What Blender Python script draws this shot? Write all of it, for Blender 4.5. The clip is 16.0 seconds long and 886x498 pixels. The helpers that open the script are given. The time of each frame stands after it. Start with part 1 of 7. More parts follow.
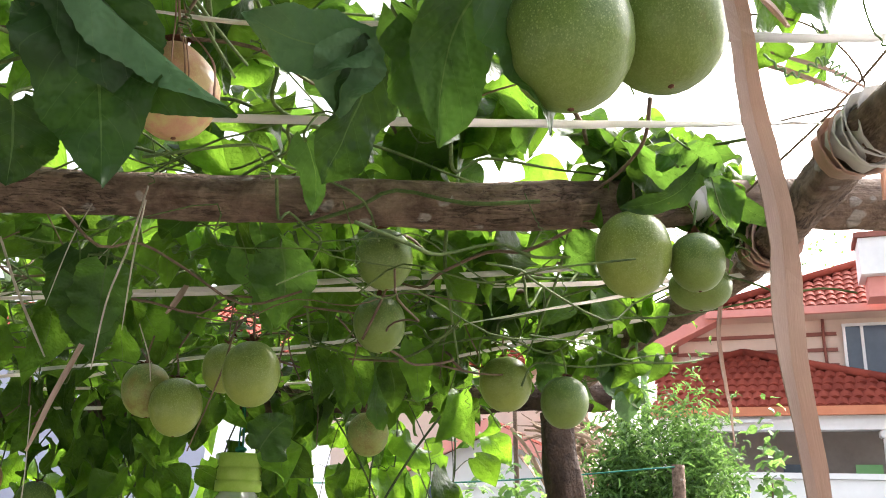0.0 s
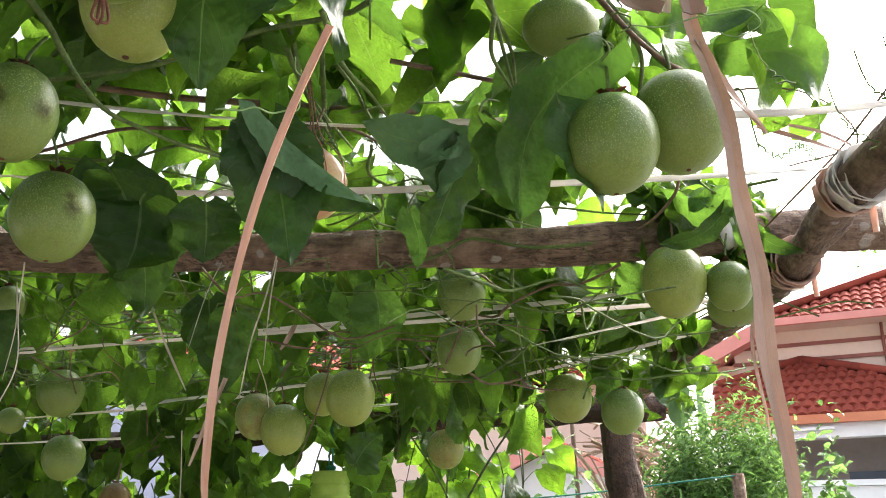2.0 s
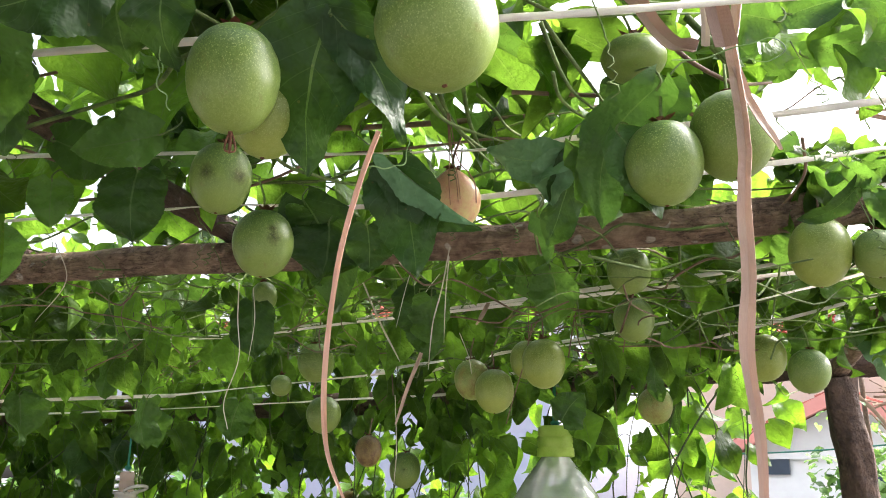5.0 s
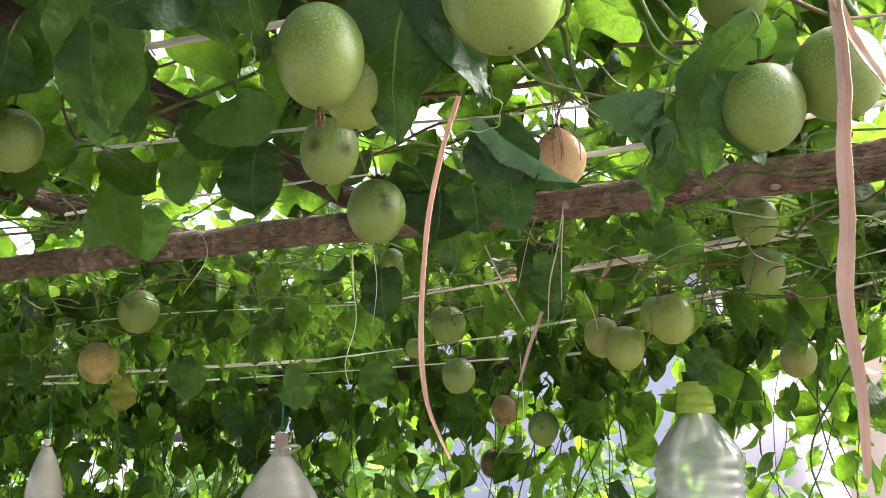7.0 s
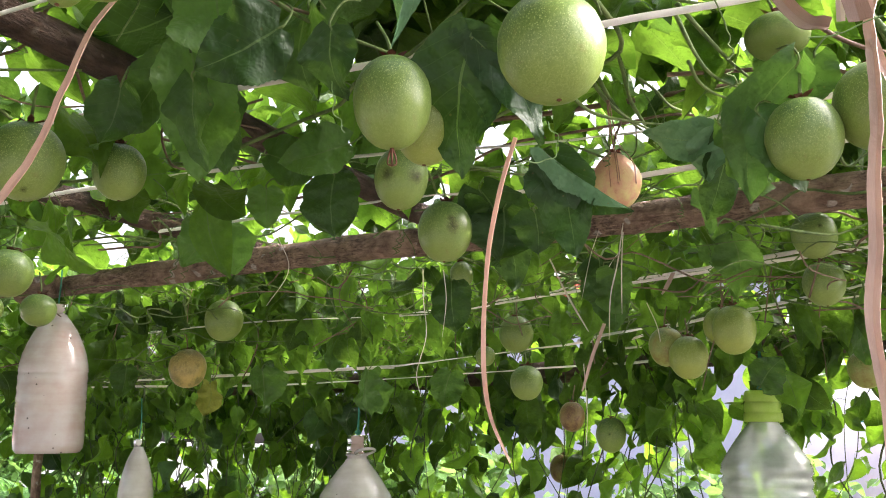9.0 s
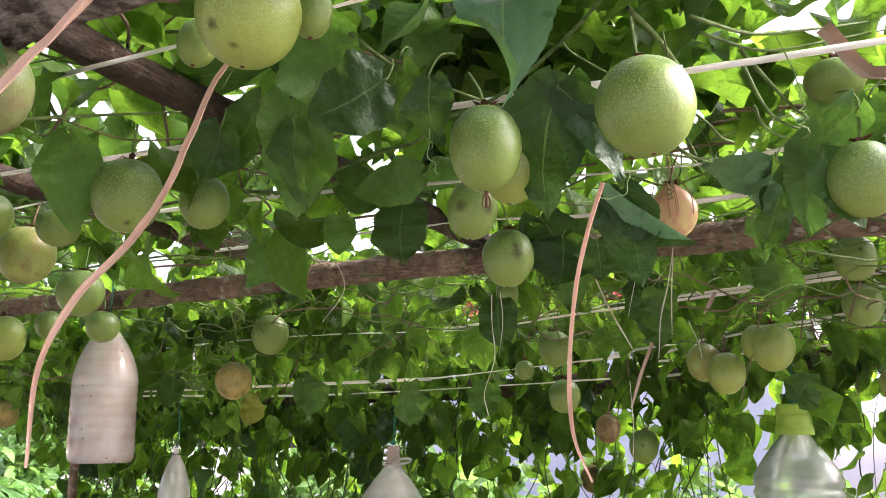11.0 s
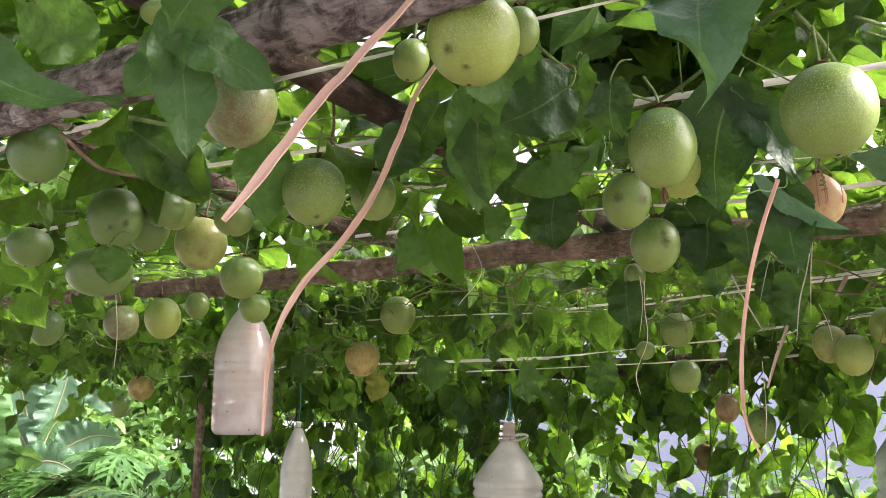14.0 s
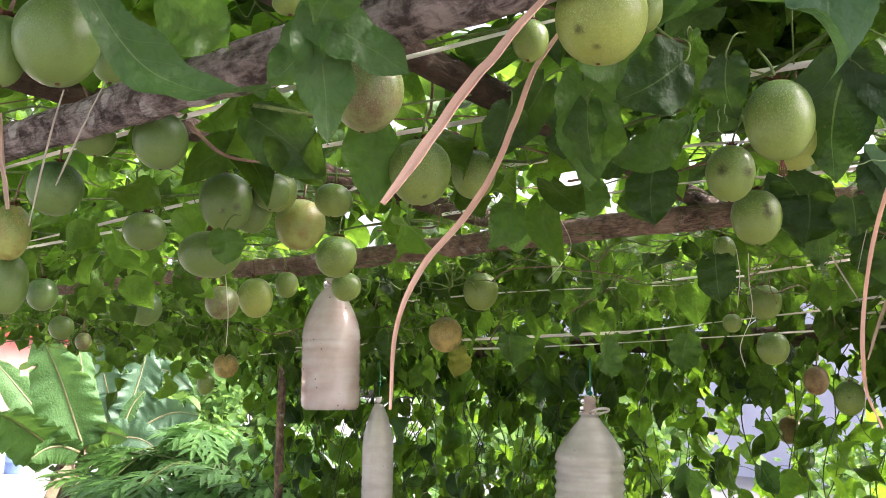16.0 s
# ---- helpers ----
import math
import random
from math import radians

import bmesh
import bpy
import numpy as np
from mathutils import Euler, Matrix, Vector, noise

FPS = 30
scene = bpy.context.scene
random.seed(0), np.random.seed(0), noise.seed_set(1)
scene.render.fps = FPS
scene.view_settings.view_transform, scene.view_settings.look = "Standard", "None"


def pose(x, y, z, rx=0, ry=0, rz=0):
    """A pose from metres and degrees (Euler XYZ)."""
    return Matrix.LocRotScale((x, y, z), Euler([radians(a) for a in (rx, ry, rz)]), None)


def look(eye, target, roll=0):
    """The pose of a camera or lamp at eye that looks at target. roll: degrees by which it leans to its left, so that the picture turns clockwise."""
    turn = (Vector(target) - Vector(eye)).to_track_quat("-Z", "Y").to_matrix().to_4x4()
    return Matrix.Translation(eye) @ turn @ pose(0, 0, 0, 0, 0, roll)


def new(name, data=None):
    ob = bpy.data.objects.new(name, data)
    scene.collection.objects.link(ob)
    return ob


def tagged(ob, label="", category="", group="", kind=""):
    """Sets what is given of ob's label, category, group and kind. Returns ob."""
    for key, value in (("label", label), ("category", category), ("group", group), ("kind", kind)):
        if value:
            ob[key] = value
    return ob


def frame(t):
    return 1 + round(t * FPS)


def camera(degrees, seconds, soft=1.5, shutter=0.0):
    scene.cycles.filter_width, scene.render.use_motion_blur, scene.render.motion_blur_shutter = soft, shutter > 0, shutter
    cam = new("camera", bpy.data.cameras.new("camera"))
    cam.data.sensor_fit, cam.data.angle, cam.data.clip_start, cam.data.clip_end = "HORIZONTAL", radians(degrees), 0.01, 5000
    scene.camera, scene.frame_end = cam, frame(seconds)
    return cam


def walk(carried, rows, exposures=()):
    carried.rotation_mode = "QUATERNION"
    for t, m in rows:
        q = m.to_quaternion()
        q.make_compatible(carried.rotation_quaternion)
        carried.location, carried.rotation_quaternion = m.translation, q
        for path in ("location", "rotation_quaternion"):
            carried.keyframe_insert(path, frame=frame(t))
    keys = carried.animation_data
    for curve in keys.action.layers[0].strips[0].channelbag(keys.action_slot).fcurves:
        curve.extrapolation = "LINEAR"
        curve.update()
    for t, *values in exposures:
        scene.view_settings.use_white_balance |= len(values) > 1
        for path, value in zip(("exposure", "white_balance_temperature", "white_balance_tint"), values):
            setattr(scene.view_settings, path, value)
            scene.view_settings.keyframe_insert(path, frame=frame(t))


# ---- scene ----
cam = camera(52.7, 16.0, soft=1.0)
PATH = [
    (0, (0.195, 0.769, 1.626), (-0.176, 2.653, 2.187), 1.3),
    (0.5, (0.199, 0.735, 1.618), (-0.168, 2.610, 2.207), 1.0),
    (1, (0.198, 0.689, 1.606), (-0.187, 2.557, 2.208), 0.4),
    (1.5, (0.197, 0.647, 1.604), (-0.229, 2.503, 2.215), -0.3),
    (2, (0.202, 0.613, 1.599), (-0.268, 2.460, 2.205), -0.7),
    (2.5, (0.203, 0.590, 1.594), (-0.313, 2.432, 2.178), -0.4),
    (3, (0.217, 0.578, 1.598), (-0.346, 2.411, 2.166), -0.2),
    (3.5, (0.244, 0.562, 1.600), (-0.405, 2.369, 2.160), -0.2),
    (4, (0.293, 0.548, 1.594), (-0.476, 2.309, 2.149), 0.2),
    (4.5, (0.346, 0.537, 1.590), (-0.561, 2.238, 2.127), 0.2),
    (5, (0.370, 0.520, 1.597), (-0.667, 2.154, 2.102), 0.6),
    (7.5, (0.420, 0.531, 1.592), (-0.921, 1.954, 2.012), 0.1),
    (8, (0.440, 0.516, 1.596), (-0.937, 1.899, 2.034), 0.6),
    (8.5, (0.456, 0.501, 1.592), (-0.959, 1.848, 2.020), 0.9),
    (11, (0.454, 0.409, 1.603), (-0.982, 1.729, 2.043), 1.1),
    (11.5, (0.458, 0.376, 1.602), (-0.993, 1.683, 2.033), 1.5),
    (12, (0.453, 0.352, 1.601), (-1.015, 1.647, 2.012), 1.7),
    (12.5, (0.448, 0.335, 1.597), (-1.039, 1.616, 1.982), 1.9),
    (13, (0.447, 0.324, 1.598), (-1.062, 1.582, 1.970), 1.9),
    (13.5, (0.450, 0.318, 1.598), (-1.087, 1.541, 1.976), 1.8),
    (14, (0.450, 0.306, 1.599), (-1.110, 1.495, 1.986), 1.9),
    (14.5, (0.446, 0.294, 1.600), (-1.138, 1.454, 1.983), 2.2),
    (15, (0.444, 0.283, 1.598), (-1.162, 1.419, 1.962), 1.8),
    (15.5, (0.430, 0.275, 1.602), (-1.203, 1.380, 1.939), 1.5),
    (16, (0.435, 0.258, 1.596), (-1.209, 1.348, 1.927), 1.5),
]
walk(cam, [(t, look(eye, target, roll)) for t, eye, target, roll in PATH],
     exposures=[(0.0, 2.34, 6450, 13), (4.0, 2.44, 6400, 13), (8.0, 2.66, 6450, 18), (16.0, 2.66, 6450, 22)])

# ---- world and sun: bright overcast afternoon ----
SUN_EL, SUN_AZ = 40.0, 38.0
world = bpy.data.worlds.new("sky")
scene.world = world
world.use_nodes = True
wn = world.node_tree
wn.nodes.clear()
sky = wn.nodes.new("ShaderNodeTexSky")
sky.sky_type = 'NISHITA'
sky.sun_disc = False
sky.sun_elevation, sky.sun_rotation = radians(SUN_EL), radians(SUN_AZ)
sky.air_density, sky.dust_density, sky.ozone_density = 1.0, 7.0, 1.0
bg = wn.nodes.new("ShaderNodeBackground")
bg.inputs["Strength"].default_value = 0.15
wout = wn.nodes.new("ShaderNodeOutputWorld")
haze = wn.nodes.new("ShaderNodeHueSaturation")
haze.inputs["Saturation"].default_value = 0.4
wn.links.new(sky.outputs[0], haze.inputs["Color"])
wn.links.new(haze.outputs[0], bg.inputs[0])
wn.links.new(bg.outputs[0], wout.inputs[0])
sun_data = bpy.data.lights.new("sun", 'SUN')
sun_data.energy, sun_data.angle, sun_data.color = 1.5, radians(16), (1.0, 0.96, 0.90)
sun = new("sun", sun_data)
az, el = radians(SUN_AZ), radians(SUN_EL)
sun.matrix_world = look((0, 0, 0), (-math.sin(az) * math.cos(el), -math.cos(az) * math.cos(el), -math.sin(el)))


# ---- materials ----
class Nodes:
    """A node material under construction."""

    def __init__(self, name):
        self.mat = bpy.data.materials.new(name)
        self.mat.use_nodes = True
        self.t = self.mat.node_tree
        self.t.nodes.clear()
        self.out = self.add("ShaderNodeOutputMaterial")

    def add(self, kind, **values):
        n = self.t.nodes.new(kind)
        for k, v in values.items():
            key = k.replace("_", " ").title() if k.replace("_", " ").title() in n.inputs else None
            if key:
                n.inputs[key].default_value = v
        return n

    def link(self, a, b):
        self.t.links.new(a, b)

    def coord(self, which="Object", scale=(1, 1, 1)):
        c = self.add("ShaderNodeTexCoord")
        m = self.add("ShaderNodeMapping")
        m.inputs["Scale"].default_value = scale
        self.link(c.outputs[which], m.inputs["Vector"])
        return m.outputs["Vector"]

    def noise(self, vec, scale, detail=4.0, rough=0.55, distort=0.0):
        n = self.add("ShaderNodeTexNoise", scale=scale, detail=detail, roughness=rough, distortion=distort)
        if vec is not None:
            self.link(vec, n.inputs["Vector"])
        return n.outputs["Fac"]

    def voronoi(self, vec, scale, feature='F1', rand=1.0):
        n = self.add("ShaderNodeTexVoronoi", scale=scale, randomness=rand)
        n.feature = feature
        if vec is not None:
            self.link(vec, n.inputs["Vector"])
        return n.outputs["Distance"]

    def ramp(self, fac, stops):
        r = self.add("ShaderNodeValToRGB")
        els = r.color_ramp.elements
        while len(els) < len(stops):
            els.new(0.5)
        for e, (p, c) in zip(els, stops):
            e.position = p
            e.color = (*c, 1.0) if len(c) == 3 else c
        self.link(fac, r.inputs["Fac"])
        return r.outputs["Color"]

    def math(self, op, a, b=0.0, clamp=False):
        m = self.add("ShaderNodeMath")
        m.operation, m.use_clamp = op, clamp
        for n, v in enumerate((a, b)):
            if isinstance(v, (int, float)):
                m.inputs[n].default_value = v
            else:
                self.link(v, m.inputs[n])
        return m.outputs[0]

    def mix(self, fac, a, b, blend='MIX'):
        m = self.add("ShaderNodeMix")
        m.data_type, m.blend_type = 'RGBA', blend
        for k, v in ((0, fac), (6, a), (7, b)):
            if isinstance(v, (int, float)):
                m.inputs[k].default_value = v
            elif isinstance(v, tuple):
                m.inputs[k].default_value = (*v, 1.0)
            else:
                self.link(v, m.inputs[k])
        return m.outputs[2]

    def random(self):
        return self.add("ShaderNodeObjectInfo").outputs["Random"]

    def island(self):
        return self.add("ShaderNodeNewGeometry").outputs["Random Per Island"]

    def bump(self, height, strength=0.3, distance=0.002):
        b = self.add("ShaderNodeBump", strength=strength, distance=distance)
        self.link(height, b.inputs["Height"])
        return b.outputs["Normal"]

    def surface(self, color, rough=0.5, metal=0.0, normal=None, spec=0.5):
        p = self.add("ShaderNodeBsdfPrincipled")
        for key, v in (("Base Color", color), ("Roughness", rough), ("Metallic", metal), ("Specular IOR Level", spec)):
            if isinstance(v, (int, float)):
                p.inputs[key].default_value = v
            elif isinstance(v, tuple):
                p.inputs[key].default_value = (*v, 1.0)
            else:
                self.link(v, p.inputs[key])
        if normal is not None:
            self.link(normal, p.inputs["Normal"])
        return p

    def done(self, shader):
        self.link(shader.outputs[0], self.out.inputs["Surface"])
        return self.mat


def leaf_material(name, dark, light, glow, through_share=0.4, per_island=False, ribs=7.0, gloss=0.17):
    """A waxy leaf with a pale midrib and side veins, through which light shines."""
    n = Nodes(name)
    uv = n.add("ShaderNodeUVMap")
    sep = n.add("ShaderNodeSeparateXYZ")
    n.link(uv.outputs[0], sep.inputs[0])
    along, across = sep.outputs[0], n.math('ABSOLUTE', n.math('SUBTRACT', sep.outputs[1], 0.5))
    rib = n.math('LESS_THAN', across, n.math('SUBTRACT', 0.017, n.math('MULTIPLY', along, 0.010)))
    wave = n.math('FRACT', n.math('MULTIPLY', n.math('SUBTRACT', along, n.math('MULTIPLY', across, 0.55)), ribs))
    side = n.math('MULTIPLY', n.math('LESS_THAN', n.math('ABSOLUTE', n.math('SUBTRACT', wave, 0.5)), 0.022), 0.30)
    vein = n.math('MAXIMUM', rib, side)
    vec = n.coord("Object")
    patch = n.noise(vec, 28.0, 3.0)
    fine = n.noise(vec, 260.0, 3.0)
    rnd = n.island() if per_island else n.random()
    tone = n.math('POWER', rnd, 1.3)
    base = n.mix(n.math('ADD', n.math('MULTIPLY', tone, 0.85), n.math('MULTIPLY', n.math('SUBTRACT', patch, 0.3), 0.35), True), dark, light)
    base = n.mix(n.math('MULTIPLY', fine, 0.25), base, (0.02, 0.05, 0.012))
    speck = n.math('LESS_THAN', n.voronoi(vec, 70.0), 0.07)
    base = n.mix(n.math('MULTIPLY', speck, 0.5), base, (0.16, 0.12, 0.04))
    veined = n.mix(n.math('MULTIPLY', vein, 0.36 if ribs < 10 else 0.10), base, (0.20, 0.30, 0.10))
    pucker = n.noise(vec, 95.0, 2.0)
    height = n.math('ADD', n.math('MULTIPLY', vein, -0.2), n.math('ADD', n.math('MULTIPLY', patch, 1.0), n.math('MULTIPLY', pucker, 0.9)))
    nrm = n.bump(height, 0.95, 0.0042)
    rough = n.math('ADD', n.math('MULTIPLY', fine, 0.16), 0.38)
    top = n.surface(veined, rough, 0.0, nrm, gloss)
    tr = n.add("ShaderNodeBsdfTranslucent")
    shine = n.mix(n.ramp(n.math('ADD', n.math('MULTIPLY', patch, 0.6), n.math('MULTIPLY', pucker, 0.4)), [(0.35, (0, 0, 0)), (0.65, (1, 1, 1))]),
                  n.mix(rnd, tuple(g * 0.22 for g in glow), glow), n.mix(rnd, tuple(g * 0.45 for g in glow), tuple(min(1.0, g * 1.6) for g in glow)))
    n.link(n.mix(n.math('MULTIPLY', vein, 0.65 if ribs < 10 else 0.2), shine, (0.10, 0.16, 0.03)), tr.inputs["Color"])
    n.link(nrm, tr.inputs["Normal"])
    m = n.add("ShaderNodeMixShader")
    m.inputs[0].default_value = through_share
    n.link(top.outputs[0], m.inputs[1])
    n.link(tr.outputs[0], m.inputs[2])
    return n.done(m)


def fruit_material(name, top, belly, spot, mottle=None):
    """Smooth passion fruit rind, finely dotted, paler below; the gradient also carries light from underneath."""
    n = Nodes(name)
    vec = n.coord("Object")
    sep = n.add("ShaderNodeSeparateXYZ")
    n.link(vec, sep.inputs[0])
    rnd = n.random()
    seed = n.add("ShaderNodeVectorMath")
    n.link(vec, seed.inputs[0])
    n.link(rnd, seed.inputs[1])
    v = seed.outputs[0]
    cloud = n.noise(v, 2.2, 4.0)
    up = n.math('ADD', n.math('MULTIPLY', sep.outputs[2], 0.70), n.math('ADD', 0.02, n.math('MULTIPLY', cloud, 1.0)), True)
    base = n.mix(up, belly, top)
    base = n.mix(n.math('MULTIPLY', rnd, 0.35), base, (0.12, 0.17, 0.03))
    if mottle:
        base = n.mix(n.ramp(n.noise(v, 1.7, 5.0, 0.6), [(0.42, (0, 0, 0)), (0.62, (1, 1, 1))]), base, mottle)
    dots = n.ramp(n.voronoi(v, 21.0), [(0.16, (1, 1, 1)), (0.34, (0, 0, 0))])
    tiny = n.ramp(n.voronoi(v, 44.0), [(0.18, (1, 1, 1)), (0.40, (0, 0, 0))])
    net = n.ramp(n.noise(v, 9.0, 3.0, 0.6, 0.6), [(0.44, (0, 0, 0)), (0.50, (1, 1, 1)), (0.56, (0, 0, 0))])
    pale = n.ramp(n.noise(v, 1.3, 3.0), [(0.50, (0, 0, 0)), (0.72, (1, 1, 1))])
    base = n.mix(n.math('MULTIPLY', pale, 0.35), base, belly)
    base = n.mix(n.math('MULTIPLY', net, 0.16), base, spot)
    stain = n.ramp(n.noise(v, 3.4, 6.0, 0.65), [(0.58, (0, 0, 0)), (0.70, (1, 1, 1))])
    base = n.mix(n.math('MULTIPLY', stain, 0.30), base, (0.15, 0.12, 0.035))
    dotted = n.math('MULTIPLY', n.math('MAXIMUM', dots, n.math('MULTIPLY', tiny, 0.36)), n.math('ADD', 0.5, n.noise(v, 3.0)), True)
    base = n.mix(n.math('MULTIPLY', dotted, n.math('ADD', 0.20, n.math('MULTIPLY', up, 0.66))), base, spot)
    nrm = n.bump(n.math('ADD', n.noise(v, 5.0, 2.0), n.math('MULTIPLY', dotted, 0.2)), 0.05, 0.02)
    p = n.surface(base, n.math('ADD', 0.24, n.math('MULTIPLY', cloud, 0.26)), 0.0, nrm, 0.34)
    return n.done(p)


def bark_material(name, a, b, lichen, scale=1.0, spots=0.18, edge=0.115):
    n = Nodes(name)
    vec = n.coord("Object")
    long = n.coord("UV", (14.0, 9.0, 1.0))
    grain = n.noise(long, 2.0 * scale, 6.0, 0.65, 0.4)
    blot = n.noise(vec, 30.0 * scale, 8.0, 0.66, 0.5)
    fine = n.noise(vec, 160.0, 4.0)
    col = n.mix(n.ramp(n.math('ADD', n.math('MULTIPLY', grain, 0.26), n.math('MULTIPLY', blot, 0.77)), [(0.515 - edge, (0, 0, 0)), (0.515 + edge, (1, 1, 1))]), a, b)
    warp = n.add("ShaderNodeVectorMath")
    warp.operation = 'MULTIPLY_ADD'
    n.link(vec, warp.inputs[0])
    warp.inputs[1].default_value = (1, 1, 1)
    nz = n.add("ShaderNodeTexNoise", scale=40.0)
    n.link(vec, nz.inputs["Vector"])
    sc = n.add("ShaderNodeVectorMath")
    sc.operation = 'SCALE'
    sc.inputs["Scale"].default_value = 0.02
    n.link(nz.outputs["Color"], sc.inputs[0])
    n.link(sc.outputs[0], warp.inputs[2])
    spot = n.ramp(n.voronoi(warp.outputs[0], 30.0), [(spots, (1, 1, 1)), (spots + 0.05, (0, 0, 0))])
    col = n.mix(n.math('MULTIPLY', spot, n.math('MULTIPLY', n.math('GREATER_THAN', n.noise(vec, 7.0, 2.0), 0.47), 0.8)), col, lichen)
    crack = n.ramp(n.noise(n.coord("UV", (5.0, 26.0, 1.0)), 2.0, 5.0, 0.7), [(0.40, (1, 1, 1)), (0.47, (0, 0, 0))])
    col = n.mix(n.math('MULTIPLY', crack, 0.18), col, (0.03, 0.02, 0.015))
    split = n.ramp(n.noise(n.coord("UV", (11.0, 7.0, 1.0)), 2.6, 6.0, 0.6, 0.5), [(0.475, (0, 0, 0)), (0.50, (1, 1, 1)), (0.525, (0, 0, 0))])
    split = n.math('MULTIPLY', split, n.ramp(n.noise(vec, 11.0, 2.0), [(0.44, (0, 0, 0)), (0.58, (1, 1, 1))]))
    flake = n.voronoi(n.coord("UV", (60.0, 9.0, 1.0)), 1.0)
    col = n.mix(n.math('MULTIPLY', split, 0.65), col, (0.025, 0.017, 0.014))
    col = n.mix(n.math('MULTIPLY', n.ramp(flake, [(0.45, (0, 0, 0)), (0.9, (1, 1, 1))]), 0.18), col, (0.06, 0.042, 0.034))
    col = n.mix(n.math('MULTIPLY', fine, 0.30), col, (0.05, 0.035, 0.028))
    rise = n.math('ADD', n.math('MULTIPLY', grain, 1.0), n.math('ADD', n.math('MULTIPLY', blot, 0.8), n.math('MULTIPLY', fine, 0.6)))
    rise = n.math('SUBTRACT', rise, n.math('ADD', n.math('MULTIPLY', split, 0.9), n.math('MULTIPLY', flake, 0.5)))
    nrm = n.bump(n.math('ADD', rise, n.math('MULTIPLY', spot, 0.15)), 1.0, 0.009)
    return n.done(n.surface(col, 0.82, 0.0, nrm, 0.3))


def plain_material(name, a, b, scale=30.0, rough=0.6, bump=0.2, metal=0.0, spec=0.4, through_share=0.0, space="Object"):
    """Two close tones in clouds and fine grain."""
    n = Nodes(name)
    vec = n.coord(space)
    big, fine = n.noise(vec, scale, 4.0), n.noise(vec, scale * 9.0, 3.0)
    col = n.mix(n.ramp(n.math('ADD', n.math('MULTIPLY', big, 0.75), n.math('MULTIPLY', fine, 0.3)), [(0.35, (0, 0, 0)), (0.7, (1, 1, 1))]), a, b)
    p = n.surface(col, rough, metal, n.bump(fine, bump, 0.003), spec)
    if not through_share:
        return n.done(p)
    tr = n.add("ShaderNodeBsdfTranslucent")
    n.link(col, tr.inputs["Color"])
    m = n.add("ShaderNodeMixShader")
    m.inputs[0].default_value = through_share
    n.link(p.outputs[0], m.inputs[1])
    n.link(tr.outputs[0], m.inputs[2])
    return n.done(m)


def strip_material(name, a, b):
    """Plastic raffia tape with long fibres."""
    n = Nodes(name)
    vec = n.coord("UV", (6.0, 40.0, 1.0))
    fibre = n.noise(vec, 1.4, 5.0, 0.7)
    cloud = n.noise(n.coord("Object"), 14.0, 3.0)
    col = n.mix(n.ramp(n.math('ADD', n.math('MULTIPLY', fibre, 0.6), n.math('MULTIPLY', cloud, 0.5)), [(0.35, (0, 0, 0)), (0.72, (1, 1, 1))]), a, b)
    p = n.surface(col, 0.5, 0.0, n.bump(fibre, 0.35, 0.001), 0.4)
    tr = n.add("ShaderNodeBsdfTranslucent")
    n.link(col, tr.inputs["Color"])
    m = n.add("ShaderNodeMixShader")
    m.inputs[0].default_value = 0.4
    n.link(p.outputs[0], m.inputs[1])
    n.link(tr.outputs[0], m.inputs[2])
    return n.done(m)


def bottle_material(name, tint, clear, cloudy, dots=0.09):
    """Dirty PET: a share of it lets the view through, the rest is a whitish film under a clear gloss."""
    n = Nodes(name)
    vec = n.coord("Object")
    streak = n.noise(n.coord("Object", (7.0, 7.0, 34.0)), 1.0, 5.0)
    cloud = n.noise(vec, 16.0, 5.0)
    film = n.math('ADD', n.math('MULTIPLY', cloud, 0.65), n.math('MULTIPLY', streak, 0.45))
    dirt = n.ramp(n.voronoi(vec, 60.0), [(0.05, (1, 1, 1)), (dots + 0.03, (0, 0, 0))])
    col = n.mix(n.ramp(film, [(0.38, (0, 0, 0)), (0.68, (1, 1, 1))]), tint, cloudy)
    col = n.mix(n.math('MULTIPLY', dirt, n.math('GREATER_THAN', n.noise(vec, 24.0), 0.56)), col, (0.06, 0.035, 0.02))
    p = n.surface(col, 0.45, 0.0, n.bump(film, 0.3, 0.004), 0.3)
    tr = n.add("ShaderNodeBsdfTranslucent")
    n.link(col, tr.inputs["Color"])
    m0 = n.add("ShaderNodeMixShader")
    m0.inputs[0].default_value = 0.45
    n.link(p.outputs[0], m0.inputs[1])
    n.link(tr.outputs[0], m0.inputs[2])
    see = n.add("ShaderNodeBsdfTransparent")
    m = n.add("ShaderNodeMixShader")
    n.link(n.math('MULTIPLY', n.math('SUBTRACT', 1.45, film), clear, True), m.inputs[0])
    n.link(m0.outputs[0], m.inputs[1])
    n.link(see.outputs[0], m.inputs[2])
    gloss = n.add("ShaderNodeBsdfGlossy", roughness=0.06)
    fres = n.add("ShaderNodeFresnel")
    fres.inputs["IOR"].default_value = 1.65
    n.link(n.bump(n.noise(vec, 28.0, 2.0), 0.12, 0.003), gloss.inputs["Normal"])
    g = n.add("ShaderNodeMixShader")
    n.link(fres.outputs[0], g.inputs[0])
    n.link(m.outputs[0], g.inputs[1])
    n.link(gloss.outputs[0], g.inputs[2])
    return n.done(g)


